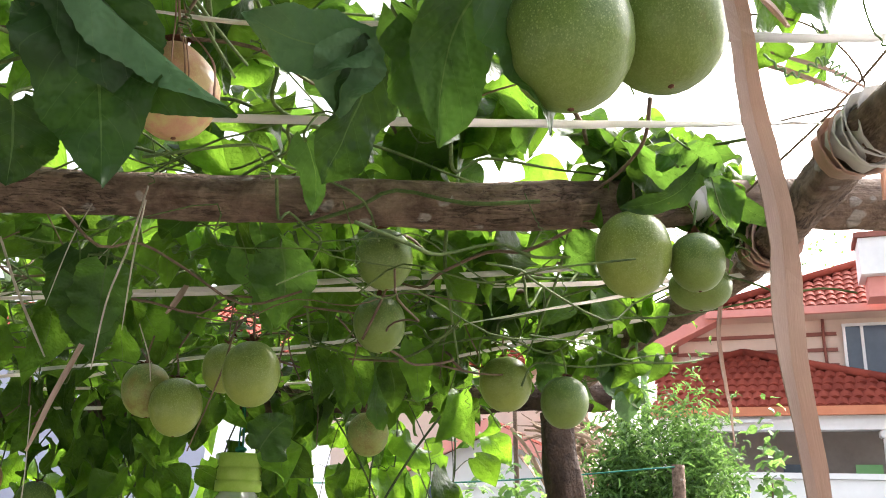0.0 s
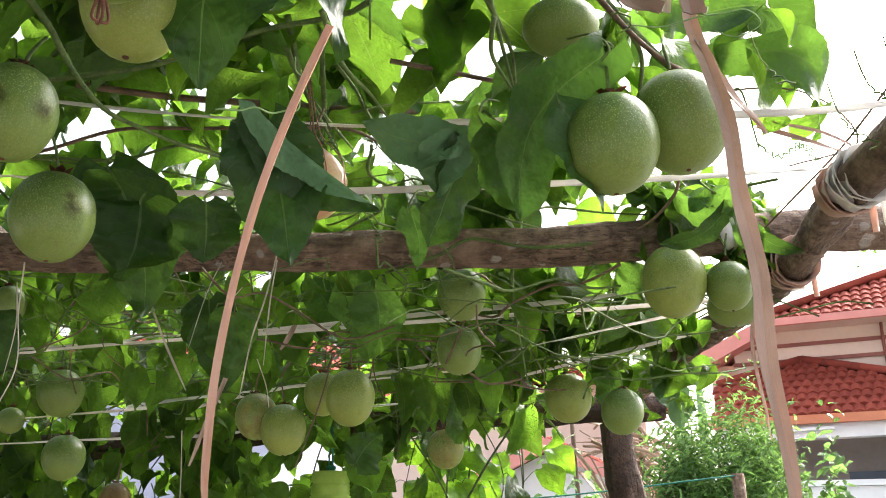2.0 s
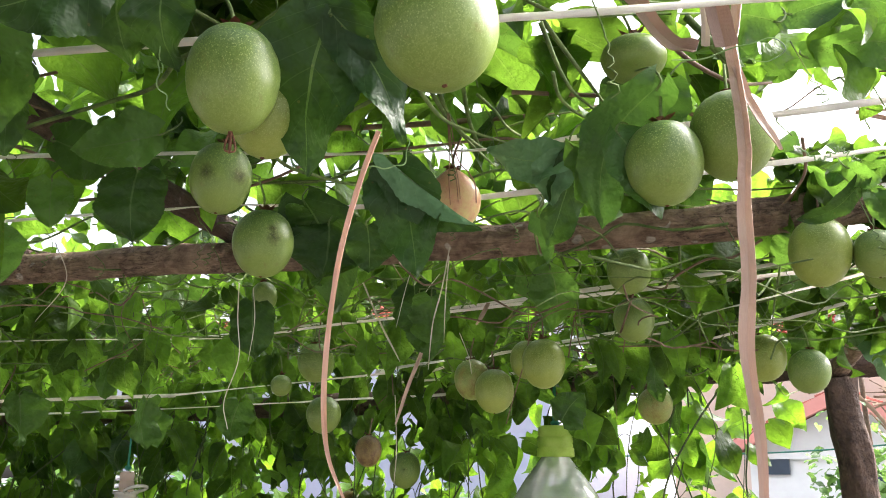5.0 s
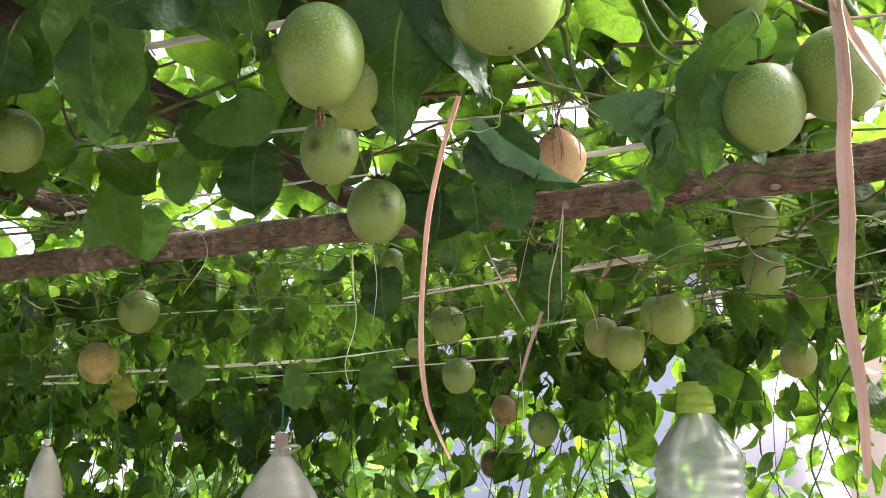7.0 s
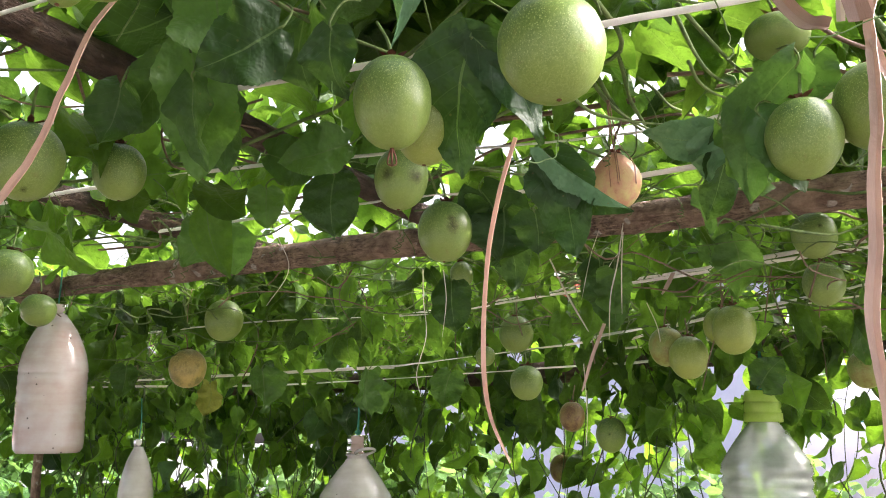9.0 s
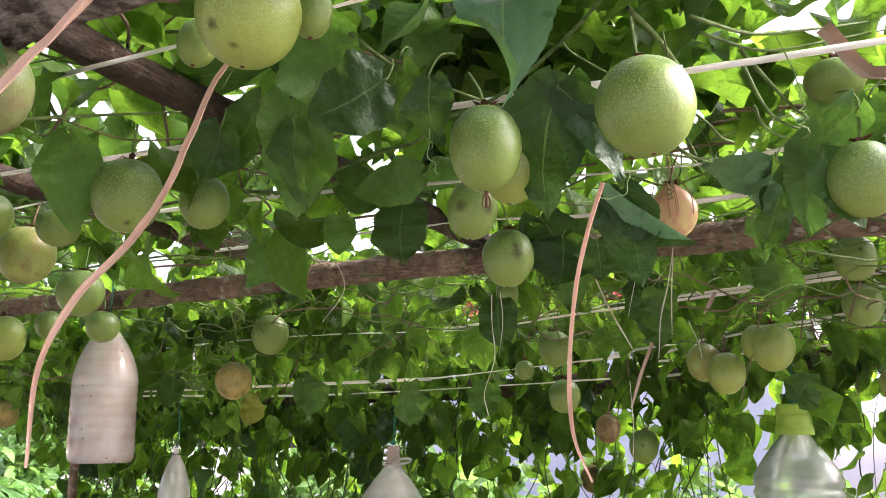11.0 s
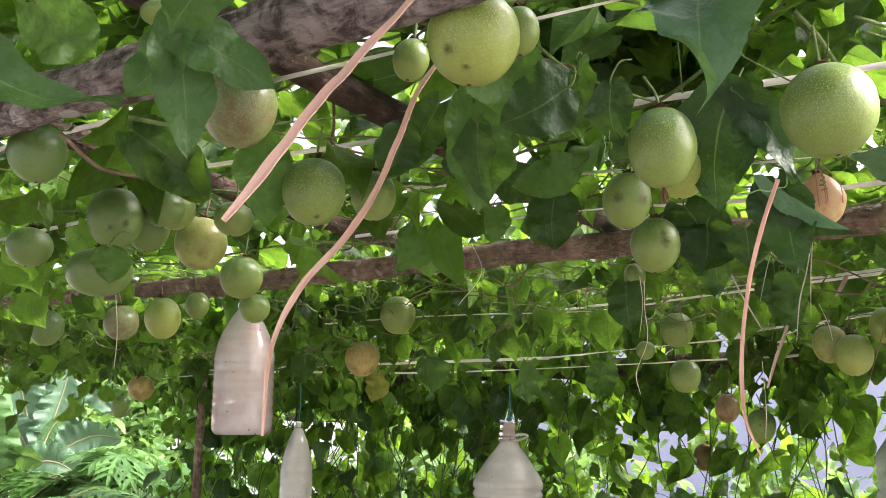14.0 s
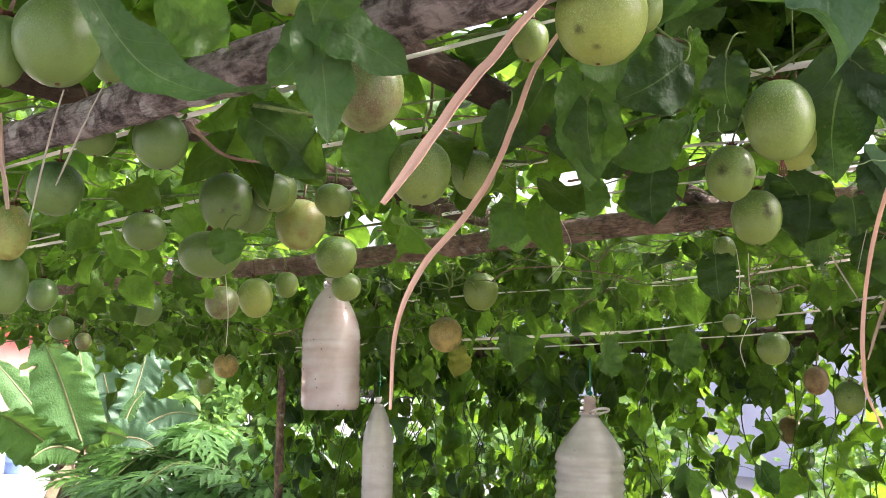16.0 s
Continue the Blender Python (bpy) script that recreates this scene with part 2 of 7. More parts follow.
def blemish_material():
    """A scar on the rind that fades out towards its rim."""
    n = Nodes("rind_blemish")
    uv = n.add("ShaderNodeUVMap")
    sep = n.add("ShaderNodeSeparateXYZ")
    n.link(uv.outputs[0], sep.inputs[0])
    rough = n.noise(n.coord("Object"), 420.0, 4.0)
    col = n.mix(rough, (0.035, 0.024, 0.008), (0.11, 0.08, 0.025))
    p = n.surface(col, 0.7)
    clear = n.add("ShaderNodeBsdfTransparent")
    m = n.add("ShaderNodeMixShader")
    fade = n.ramp(n.math('ADD', sep.outputs[0], n.math('MULTIPLY', rough, 0.7)), [(0.25, (0.25, 0.25, 0.25)), (1.05, (1, 1, 1))])
    n.link(fade, m.inputs[0])
    n.link(p.outputs[0], m.inputs[1])
    n.link(clear.outputs[0], m.inputs[2])
    return n.done(m)


LEAF = leaf_material("leaf", (0.013, 0.044, 0.008), (0.080, 0.160, 0.036), (0.150, 0.310, 0.032), 0.36, gloss=0.27)
LEAF_FAR = leaf_material("leaf_mass", (0.003, 0.015, 0.002), (0.080, 0.165, 0.021), (0.190, 0.370, 0.028), 0.48, True)
# Pale underside tone; on whole leaves its colour carries their bluish sheen.
LEAF_SILVER = leaf_material("leaf_silver_tone", (0.090, 0.185, 0.085), (0.145, 0.255, 0.130), (0.10, 0.19, 0.055), 0.18)
LEAF_YELLOW = leaf_material("leaf_yellowing", (0.16, 0.20, 0.03), (0.28, 0.28, 0.05), (0.4, 0.4, 0.06), 0.35)
# Darker, less see-through leaf tone for chosen large leaves.
LEAF_DARK = leaf_material("leaf_dark", (0.009, 0.036, 0.007), (0.046, 0.108, 0.025), (0.085, 0.190, 0.020), 0.23, gloss=0.30)
# Sky reflection painted into the bluish base colour; gloss stays ordinary.
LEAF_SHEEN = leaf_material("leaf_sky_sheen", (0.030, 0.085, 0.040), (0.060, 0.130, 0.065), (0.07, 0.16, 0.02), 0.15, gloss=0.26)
# Shaded copy of the vine leaf: the curtain's shade is in its dark tones.
LEAF_SHADED = leaf_material("leaf_shaded", (0.006, 0.026, 0.006), (0.055, 0.125, 0.032), (0.085, 0.190, 0.022), 0.34, True, gloss=0.25)
# Canopy leaf tones again, with backlight put into a stronger see-through tint.
LEAF_LIGHT = leaf_material("leaf_backlit", (0.003, 0.016, 0.002), (0.080, 0.168, 0.021), (0.230, 0.450, 0.024), 0.44, True)
SHRUB_LEAF = leaf_material("shrub_leaf", (0.05, 0.12, 0.035), (0.155, 0.285, 0.08), (0.24, 0.43, 0.09), 0.42, True)
PAPAYA_LEAF = leaf_material("papaya_leaf", (0.075, 0.19, 0.055), (0.15, 0.30, 0.09), (0.22, 0.46, 0.10), 0.35, True)
BANANA_LEAF = leaf_material("banana_leaf", (0.030, 0.085, 0.022), (0.070, 0.150, 0.042), (0.13, 0.27, 0.04), 0.30, True, 26.0)
BANANA_PALE = leaf_material("banana_leaf_young", (0.050, 0.125, 0.040), (0.090, 0.185, 0.065), (0.15, 0.30, 0.06), 0.30, True, 26.0)
BANANA_BLUE = leaf_material("banana_leaf_waxy", (0.036, 0.095, 0.048), (0.080, 0.155, 0.088), (0.09, 0.19, 0.06), 0.25, True, 26.0, 0.4)
STEM = plain_material("green_stem", (0.035, 0.065, 0.018), (0.15, 0.20, 0.065), 60.0, 0.75, 0.2, 0.0, 0.2)
STEM_VINE = plain_material("vine_stem", (0.022, 0.036, 0.013), (0.080, 0.105, 0.038), 60.0, 0.8, 0.2, 0.0, 0.2)
CACTUS = plain_material("succulent_skin", (0.14, 0.24, 0.09), (0.25, 0.37, 0.16), 25.0, 0.7)
STEM_DRY = plain_material("dry_stem", (0.065, 0.04, 0.025), (0.19, 0.125, 0.08), 60.0, 0.8)
STEM_RED = plain_material("reddish_stem", (0.16, 0.065, 0.040), (0.36, 0.19, 0.12), 30.0, 0.7)
SHEATH = plain_material("withered_sheath", (0.085, 0.075, 0.040), (0.20, 0.165, 0.10), 24.0, 0.85)
MIDRIB = plain_material("leaf_midrib", (0.13, 0.15, 0.06), (0.24, 0.22, 0.11), 30.0, 0.6)
CALYX = plain_material("dry_calyx", (0.055, 0.020, 0.012), (0.19, 0.075, 0.04), 90.0, 0.85)
BLEMISH = blemish_material()
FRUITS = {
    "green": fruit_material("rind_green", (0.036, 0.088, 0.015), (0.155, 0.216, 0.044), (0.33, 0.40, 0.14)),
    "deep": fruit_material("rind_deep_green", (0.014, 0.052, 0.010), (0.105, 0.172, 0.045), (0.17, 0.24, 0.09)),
    # pale rind; on the lit fruits this tone also holds their light
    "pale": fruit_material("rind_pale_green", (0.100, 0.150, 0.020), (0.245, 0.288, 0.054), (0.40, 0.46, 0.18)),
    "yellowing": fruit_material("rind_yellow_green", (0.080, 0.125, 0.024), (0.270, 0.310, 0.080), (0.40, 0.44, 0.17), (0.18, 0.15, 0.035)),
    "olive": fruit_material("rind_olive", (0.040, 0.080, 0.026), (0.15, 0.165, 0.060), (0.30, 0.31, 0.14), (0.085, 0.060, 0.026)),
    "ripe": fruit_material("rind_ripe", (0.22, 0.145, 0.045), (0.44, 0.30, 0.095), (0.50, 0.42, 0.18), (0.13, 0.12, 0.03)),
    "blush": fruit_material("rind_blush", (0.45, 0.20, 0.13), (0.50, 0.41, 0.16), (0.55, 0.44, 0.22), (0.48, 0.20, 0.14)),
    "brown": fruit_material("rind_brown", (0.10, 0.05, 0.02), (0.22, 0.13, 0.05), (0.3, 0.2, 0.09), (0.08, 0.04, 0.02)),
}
BARK_RED = bark_material("pole_bark_brown", (0.150, 0.090, 0.060), (0.40, 0.275, 0.195), (0.52, 0.46, 0.40), 1.3, 0.2)
BARK_GREY = bark_material("pole_bark_grey", (0.075, 0.052, 0.046), (0.44, 0.37, 0.345), (0.58, 0.54, 0.51), 1.5, 0.27, 0.075)
BARK_DARK = bark_material("pole_bark_dark", (0.045, 0.028, 0.02), (0.13, 0.08, 0.055), (0.25, 0.2, 0.16), 1.0, 0.06)
TAPE_WHITE = strip_material("white_raffia", (0.66, 0.61, 0.56), (0.90, 0.87, 0.83))
TAPE_PINK = strip_material("pink_raffia", (0.50, 0.305, 0.230), (0.74, 0.525, 0.415))
TAPE_PALE = strip_material("pale_raffia", (0.44, 0.38, 0.31), (0.66, 0.60, 0.52))
TAPE_BROWN = strip_material("brown_raffia", (0.20, 0.125, 0.09), (0.36, 0.245, 0.19))
TAPE_DRY = strip_material("dry_brown_raffia", (0.36, 0.25, 0.195), (0.60, 0.44, 0.36))
PET_CLOUDY = bottle_material("cloudy_pet", (0.90, 0.64, 0.54), 0.44, (0.96, 0.92, 0.88), 0.10)
PET_MILKY = bottle_material("milky_pet", (0.86, 0.79, 0.69), 0.46, (0.95, 0.92, 0.87))
PET_CLEAR = bottle_material("clear_pet", (0.74, 0.84, 0.68), 0.66, (0.84, 0.88, 0.82), 0.02)
PET_GREEN = plain_material("green_cap", (0.44, 0.64, 0.10), (0.58, 0.76, 0.18), 40.0, 0.35, 0.1, 0.0, 0.4, 0.5)
PET_DULL = bottle_material("dull_pink_cap", (0.46, 0.33, 0.27), 0.05, (0.62, 0.50, 0.43))
FROND = plain_material("dry_frond", (0.20, 0.12, 0.075), (0.42, 0.30, 0.20), 12.0, 0.8)
CORD_GREEN = plain_material("green_cord", (0.01, 0.10, 0.07), (0.02, 0.20, 0.13), 80.0, 0.6)


# ---- mesh tools ----
U, V = Vector((0.963, 0.27, 0.0)), Vector((-0.27, 0.963, 0.0))
rng = np.random.default_rng(11)


def at(u, v, z):
    """A place from metres along and across the pergola."""
    return U * u + V * v + Vector((0, 0, z))


def mesh_object(name, verts, faces, material, parent=None, label="", uvs=None, smooth=True):
    me = bpy.data.meshes.new(name)
    me.from_pydata([tuple(v) for v in verts], [], faces)
    if uvs is not None:
        layer = me.uv_layers.new(name="UVMap")
        loops = np.empty(len(me.loops), dtype=np.int32)
        me.loops.foreach_get("vertex_index", loops)
        layer.data.foreach_set("uv", np.asarray(uvs, dtype=np.float32)[loops].ravel())
    if smooth:
        me.polygons.foreach_set("use_smooth", np.ones(len(me.polygons), dtype=bool))
    me.materials.append(material)
    me.update()
    ob = new(name, me)
    if parent is not None:
        ob.parent = parent
    return tagged(ob, label)


def part(name, bm, material, parent=None, label=""):
    me = bpy.data.meshes.new(name)
    bm.to_mesh(me)
    bm.free()
    me.materials.append(material)
    ob = new(name, me)
    if parent is not None:
        ob.parent = parent
    return tagged(ob, label)


def spline(points, steps):
    """A smooth line through points."""
    p = [Vector(q) for q in points]
    if len(p) == 2:
        return [p[0].lerp(p[1], k / steps) for k in range(steps + 1)]
    p = [2 * p[0] - p[1]] + p + [2 * p[-1] - p[-2]]
    out = []
    for i in range(1, len(p) - 2):
        for k in range(steps):
            t = k / steps
            a, b, c, d = p[i - 1], p[i], p[i + 1], p[i + 2]
            out.append(0.5 * (2 * b + (c - a) * t + (2 * a - 5 * b + 4 * c - d) * t * t + (3 * b - a - 3 * c + d) * t ** 3))
    return out + [p[-2]]


def tube_data(points, radius, sides=6, wobble=0.0, seed=0.0, cap=True):
    """Vertices, faces and texture coordinates of a tube; radius may be a number, a pair or a function of 0..1."""
    verts, faces, uvs = [], [], []
    n = len(points)
    side = None
    run = 0.0
    for i, p in enumerate(points):
        d = (points[min(i + 1, n - 1)] - points[max(i - 1, 0)]).normalized()
        if side is None:
            side = d.orthogonal().normalized()
        side = (side - d * side.dot(d)).normalized()
        other = d.cross(side)
        f = i / max(1, n - 1)
        r = radius(f) if callable(radius) else (radius[0] + (radius[1] - radius[0]) * f if isinstance(radius, tuple) else radius)
        if i:
            run += (p - points[i - 1]).length
        for k in range(sides):
            a = 2 * math.pi * k / sides
            q = side * math.cos(a) + other * math.sin(a)
            rr = r
            if wobble:
                rr *= 1 + wobble * noise.noise(Vector((p.x * 9 + q.x * 1.3 + seed, p.y * 9 + q.y * 1.3, p.z * 9 + q.z * 1.3 + seed)))
                rr *= 1 + 0.35 * wobble * noise.noise(Vector((p.x * 48 + q.x * 3.5 + seed, p.y * 48 + q.y * 3.5, q.z * 3.5 + seed)))
            verts.append(p + q * rr)
            uvs.append((run, k / sides))
    for i in range(n - 1):
        for k in range(sides):
            j = (k + 1) % sides
            faces.append((i * sides + k, i * sides + j, (i + 1) * sides + j, (i + 1) * sides + k))
    if cap:
        faces.append(tuple(range(sides - 1, -1, -1)))
        faces.append(tuple((n - 1) * sides + k for k in range(sides)))
    return verts, faces, uvs


def tube(name, points, radius, material, parent=None, label="", sides=6, wobble=0.0, steps=0, seed=0.0):
    pts = spline(points, steps) if steps else [Vector(p) for p in points]
    v, f, uv = tube_data(pts, radius, sides, wobble, seed)
    return mesh_object(name, v, f, material, parent, label, uv)


class Mass:
    """Many small pieces gathered into one mesh."""

    def __init__(self):
        self.v, self.f, self.uv, self.n = [], [], [], 0

    def add(self, v, f, uv):
        self.v.extend(v)
        self.f.extend([tuple(i + self.n for i in face) for face in f])
        self.uv.extend(uv)
        self.n += len(v)

    def tube(self, points, radius, sides=4, steps=0):
        self.add(*tube_data(spline(points, steps) if steps else [Vector(p) for p in points], radius, sides, cap=False))

    def done(self, name, material, parent=None, label=""):
        return mesh_object(name, self.v, self.f, material, parent, label, self.uv)


def ribbon_data(points, width, twist=0.0, thick=0.0006, start=0.0, facing=None, taper=0.0):
    """A flat tape with a slight fold along its middle."""
    verts, faces, uvs = [], [], []
    n, run = len(points), 0.0
    for i, p in enumerate(points):
        d = (points[min(i + 1, n - 1)] - points[max(i - 1, 0)]).normalized()
        s = d.cross(facing if facing is not None else Vector((0, 0, 1)))
        s = s.normalized() if s.length > 1e-4 else d.orthogonal().normalized()
        nrm = s.cross(d)
        a = start + twist * i / max(1, n - 1)
        s, nrm = s * math.cos(a) + nrm * math.sin(a), nrm * math.cos(a) - s * math.sin(a)
        w = width * (0.5 + 0.05 * noise.noise(p * 31.0) + 0.05 * noise.noise(p * 90.0))
        crease = 0.42 + 0.5 * noise.noise(p * 55.0)
        w = w * (1.0 - 0.55 * max(0.0, i / (n - 1) - 0.75) * 4 * taper)
        if i:
            run += (p - points[i - 1]).length
        for k, (x, z) in enumerate(((-1, 0.42), (0, 0.0), (1, 0.42), (1, 0.42), (0, 0.0), (-1, 0.42))):
            lift = thick if k >= 3 else 0.0
            verts.append(p + s * (x * w) + nrm * (z / 0.42 * crease * w + lift))
            uvs.append((run * 10, (x + 1) / 2))
    for i in range(n - 1):
        for k in range(6):
            j = (k + 1) % 6
            faces.append((i * 6 + k, i * 6 + j, (i + 1) * 6 + j, (i + 1) * 6 + k))
    faces.append((0, 1, 2, 3, 4, 5))
    faces.append(tuple((n - 1) * 6 + k for k in (5, 4, 3, 2, 1, 0)))
    return verts, faces, uvs


# ---- leaves ----
def leaf_grid(nt=9, ns=7, lobed=0.0):
    """Unit leaf along x from 0 to 1: places, texture coordinates and faces."""
    pts, uvs, faces = [], [], []
    for i in range(nt):
        t = i / (nt - 1)
        if lobed:
            w = 0.5 * (0.86 * math.exp(-((t - 0.24) / 0.15) ** 2) + 0.40 * math.sin(math.pi * min(1, t ** 0.8)) ** 0.8)
        else:
            w = 0.5 * (math.sqrt(max(0.0, 1 - ((0.36 - t) / 0.375) ** 2)) if t < 0.36 else (1 - ((t - 0.36) / 0.64) ** 1.75) ** 0.92)
        w = max(w, 0.012 if i else 0.10)
        for j in range(ns):
            s = -1 + 2 * j / (ns - 1)
            fwd = t
            if not lobed and t < 0.25:
                fwd -= 0.11 * abs(s) ** 1.5 * (1 - t / 0.25)
            if lobed:
                fwd += 0.34 * s * s * math.exp(-((t - 0.24) / 0.13) ** 2)
            tooth = 1.0 + (0.016 * (-1) ** i if nt > 20 and abs(s) > 0.99 and 0 < i < nt - 1 else 0.0)
            pts.append((fwd, s * w * tooth, s))
            uvs.append((t, 0.5 + s / 2))
    for i in range(nt - 1):
        for j in range(ns - 1):
            a = i * ns + j
            faces.append((a, a + ns, a + ns + 1, a + 1))
    return np.array(pts), np.array(uvs), faces


GRID, GRID_SMALL, GRID_SMALL_LOBED = leaf_grid(33, 11), leaf_grid(16, 7), leaf_grid(20, 9, 1.0)


def leaf_shape(grid, length, width, fold, curl, wave, phase):
    """Places of a leaf in its own space: x to the tip, z to its upper side."""
    p, _, _ = grid
    x, y, s = p[:, 0], p[:, 1], p[:, 2]
    fine = 1.0 if len(x) > 200 else 0.0
    ruffle = np.sin(x * 6.5 + phase + 1.5 * np.sign(s)) * 0.13 + np.sin(x * (9 + 5 * fine) + 2.3 * phase + np.sign(s)) * 0.06 + fine * np.sin(x * 25 + 4.1 * phase + 2 * np.sign(s)) * 0.025
    z = fold * np.abs(y) * width + curl * length * x ** 2 + wave * width * np.abs(s) ** 1.4 * ruffle
    z += 0.014 * fine * width * np.sin(x * 19 - np.abs(s) * 5 + phase) * (1 - 0.5 * np.abs(s))
    bend = 0.09 * length * np.sin(math.pi * x) * math.sin(phase * 3)
    across = y * width * (1 + 0.05 * np.sin(x * (8 + 9 * fine) + phase * 2) * np.abs(s) ** 3)
    turn = 0.55 * math.sin(phase * 5) * (x - 0.4)
    across, z = across * np.cos(turn) - z * np.sin(turn), across * np.sin(turn) + z * np.cos(turn)
    return np.stack([x * length, across + bend, z], 1)


def leaf_frame(base, tip, facing, roll):
    x = (tip - base).normalized()
    z = facing - x * facing.dot(x)
    z = z.normalized() if z.length > 1e-4 else x.orthogonal().normalized()
    q = Matrix.Rotation(roll, 3, x)
    z = q @ z
    return x, z.cross(x), z


VINE = tagged(new("passion_fruit_vine"), "leafy passion fruit vine covering the pole pergola", "vine")


def hero_leaf(base, tip, width, facing, roll, fold, curl, material=None, arch=0.0):
    """One large leaf that can be told apart, with its stalk."""
    base, tip = Vector(base), Vector(tip)
    length = (tip - base).length
    x, y, z = leaf_frame(base, tip, Vector(facing), radians(roll))
    p = leaf_shape(GRID, length, width, fold, 0.0, 1.45, rng.uniform(0, 6))
    p[:, 2] += curl * length * np.sin(math.pi * np.clip(p[:, 0] / length, 0, 1)) * -1.0
    p[:, 1] += arch * length * np.sin(math.pi * np.clip(p[:, 0] / length, 0, 1))
    basis = np.array([list(x), list(y), list(z)])
    w = p @ basis + np.array(base)
    ob = mesh_object("leaf", w, GRID[2], material or LEAF, VINE, "", GRID[1])
    up = base + V * rng.uniform(0.015, 0.04) + U * rng.uniform(-.02, .02) + Vector((0, 0, rng.uniform(0.01, 0.03)))
    tube("stalk", [up, base.lerp(up, 0.5) - x * 0.008, base - x * 0.004, base + x * length * 0.04], (0.0007, 0.0010), STEM, ob, "", 6, 0, 5)
    return ob


def lobed_leaf(base, lobes, facing, material=None):
    """A leaf of two or three pointed lobes that part from one base; each lobe has its tip, width and turn."""
    base, facing = Vector(base), Vector(facing)
    mass = Mass()
    for k, (tip, width, roll, fold) in enumerate(lobes):
        tip = Vector(tip)
        length = (tip - base).length
        x, y, z = leaf_frame(base, tip, facing, radians(roll))
        q = leaf_shape(GRID, length * 1.06, width, fold, 0.0, 1.2, rng.uniform(0, 6))
        q[:, 0] -= 0.06 * length
        q[:, 2] -= 0.05 * length * np.sin(math.pi * np.clip(q[:, 0] / length, 0, 1))
        w = q @ np.array([list(x), list(y), list(z)]) + np.array(base + facing * (0.0009 * k))
        mass.add([Vector(v) for v in w], GRID[2], [tuple(u) for u in GRID[1]])
    ob = mass.done("leaf", material or LEAF_DARK, VINE)
    up = base + V * 0.03 + Vector((0, 0, 0.03))
    tube("stalk", [up, base.lerp(up, 0.5), base + facing * 0.002], (0.0008, 0.0011), STEM, ob, "", 6, 0, 5)
    return ob


def rolled_leaf(base, tip, width, facing, roll, edge, radius):
    """A leaf whose upper margin is rolled over towards its face and shows the pale underside."""
    base, tip = Vector(base), Vector(tip)
    length = (tip - base).length
    x, y, z = leaf_frame(base, tip, Vector(facing), radians(roll))
    pts, uvs, faces = leaf_grid(33, 15)
    q = leaf_shape((pts, uvs, faces), length, width, 0.05, 0.0, 0.5, 1.3)
    limit = edge * width * np.sin(math.pi * np.clip(q[:, 0] / length, 0.0, 1.0)) ** 0.5
    over = np.clip(q[:, 1] - limit, 0, None)
    a = np.clip(over / radius, 0, 2.7)
    past = np.clip(over - 2.7 * radius, 0, None)
    bent = over > 0
    q[:, 1] = np.where(bent, limit + radius * np.sin(a) - past * 0.9, q[:, 1])
    q[:, 2] = np.where(bent, q[:, 2] + radius * (1 - np.cos(a)) + past * 0.25, q[:, 2])
    q[:, 2] -= 0.06 * length * np.sin(math.pi * np.clip(q[:, 0] / length, 0, 1))
    w = q @ np.array([list(x), list(y), list(z)]) + np.array(base)
    curled = a > 1.2
    flap = [f for f in faces if all(curled[i] for i in f)]
    ob = mesh_object("leaf", w, [f for f in faces if not all(curled[i] for i in f)], LEAF_DARK, VINE, "", uvs)
    mesh_object("rolled_edge", w, flap, LEAF_SILVER, ob, "pale grey-green underside of the rolled edge", uvs)
    return ob


CLUMPS = []


def leaf_clump(centre, wide, high, count, size):
    CLUMPS.append((Vector(centre), wide, high, count, size))


LEAF_TYPES = []
for k in range(12):
    g = GRID_SMALL if k else GRID_SMALL_LOBED
    shape = leaf_shape(g, 1.0, rng.uniform(0.60, 0.84) * (1.0 if k else 1.2), rng.uniform(0.1, 0.6), rng.uniform(-0.42, 0.15), 1.2, rng.uniform(0, 6))
    LEAF_TYPES.append((shape, g[1], g[2]))
LEAF_TINY = []
for k in range(6):
    g = leaf_grid(6, 3)
    LEAF_TINY.append((leaf_shape(g, 1.0, rng.uniform(0.6, 0.8), rng.uniform(0.1, 0.6), rng.uniform(-0.4, 0.1), 0.8, rng.uniform(0, 6)), g[1], g[2]))
LEAF_MESHES = []
for shape, uv, faces in LEAF_TYPES:
    holder = mesh_object("leaf", shape * 0.08, faces, LEAF, None, "", uv)
    LEAF_MESHES.append(holder.data)
    bpy.data.objects.remove(holder)


class LeafMass:
    """A mass of leaves in one mesh."""

    def __init__(self, types=None):
        self.v, self.f, self.uv, self.n = [], [], [], 0
        self.types = types or LEAF_TYPES

    def add(self, base, axis, facing, size, slim=1.0):
        shape, uv, faces = self.types[rng.integers(len(self.types))]
        if slim != 1.0:
            shape = shape * np.array([1.0, slim, 1.0])
        x, y, z = leaf_frame(Vector((0, 0, 0)), axis, facing, 0.0)
        w = (shape * size) @ np.array([list(x), list(y), list(z)]) + np.array(base)
        self.v.append(w)
        self.uv.append(uv)
        self.f.extend([tuple(i + self.n for i in face) for face in faces])
        self.n += len(w)

    def done(self, name, material, parent=None, label=""):
        return mesh_object(name, np.concatenate(self.v), self.f, material, parent, label, np.concatenate(self.uv))


def rand_dir(down=0.0, spread=1.0):
    a = rng.uniform(0, 2 * math.pi)
    return Vector((math.cos(a) * spread, math.sin(a) * spread, -down + rng.normal(0, 0.3))).normalized()


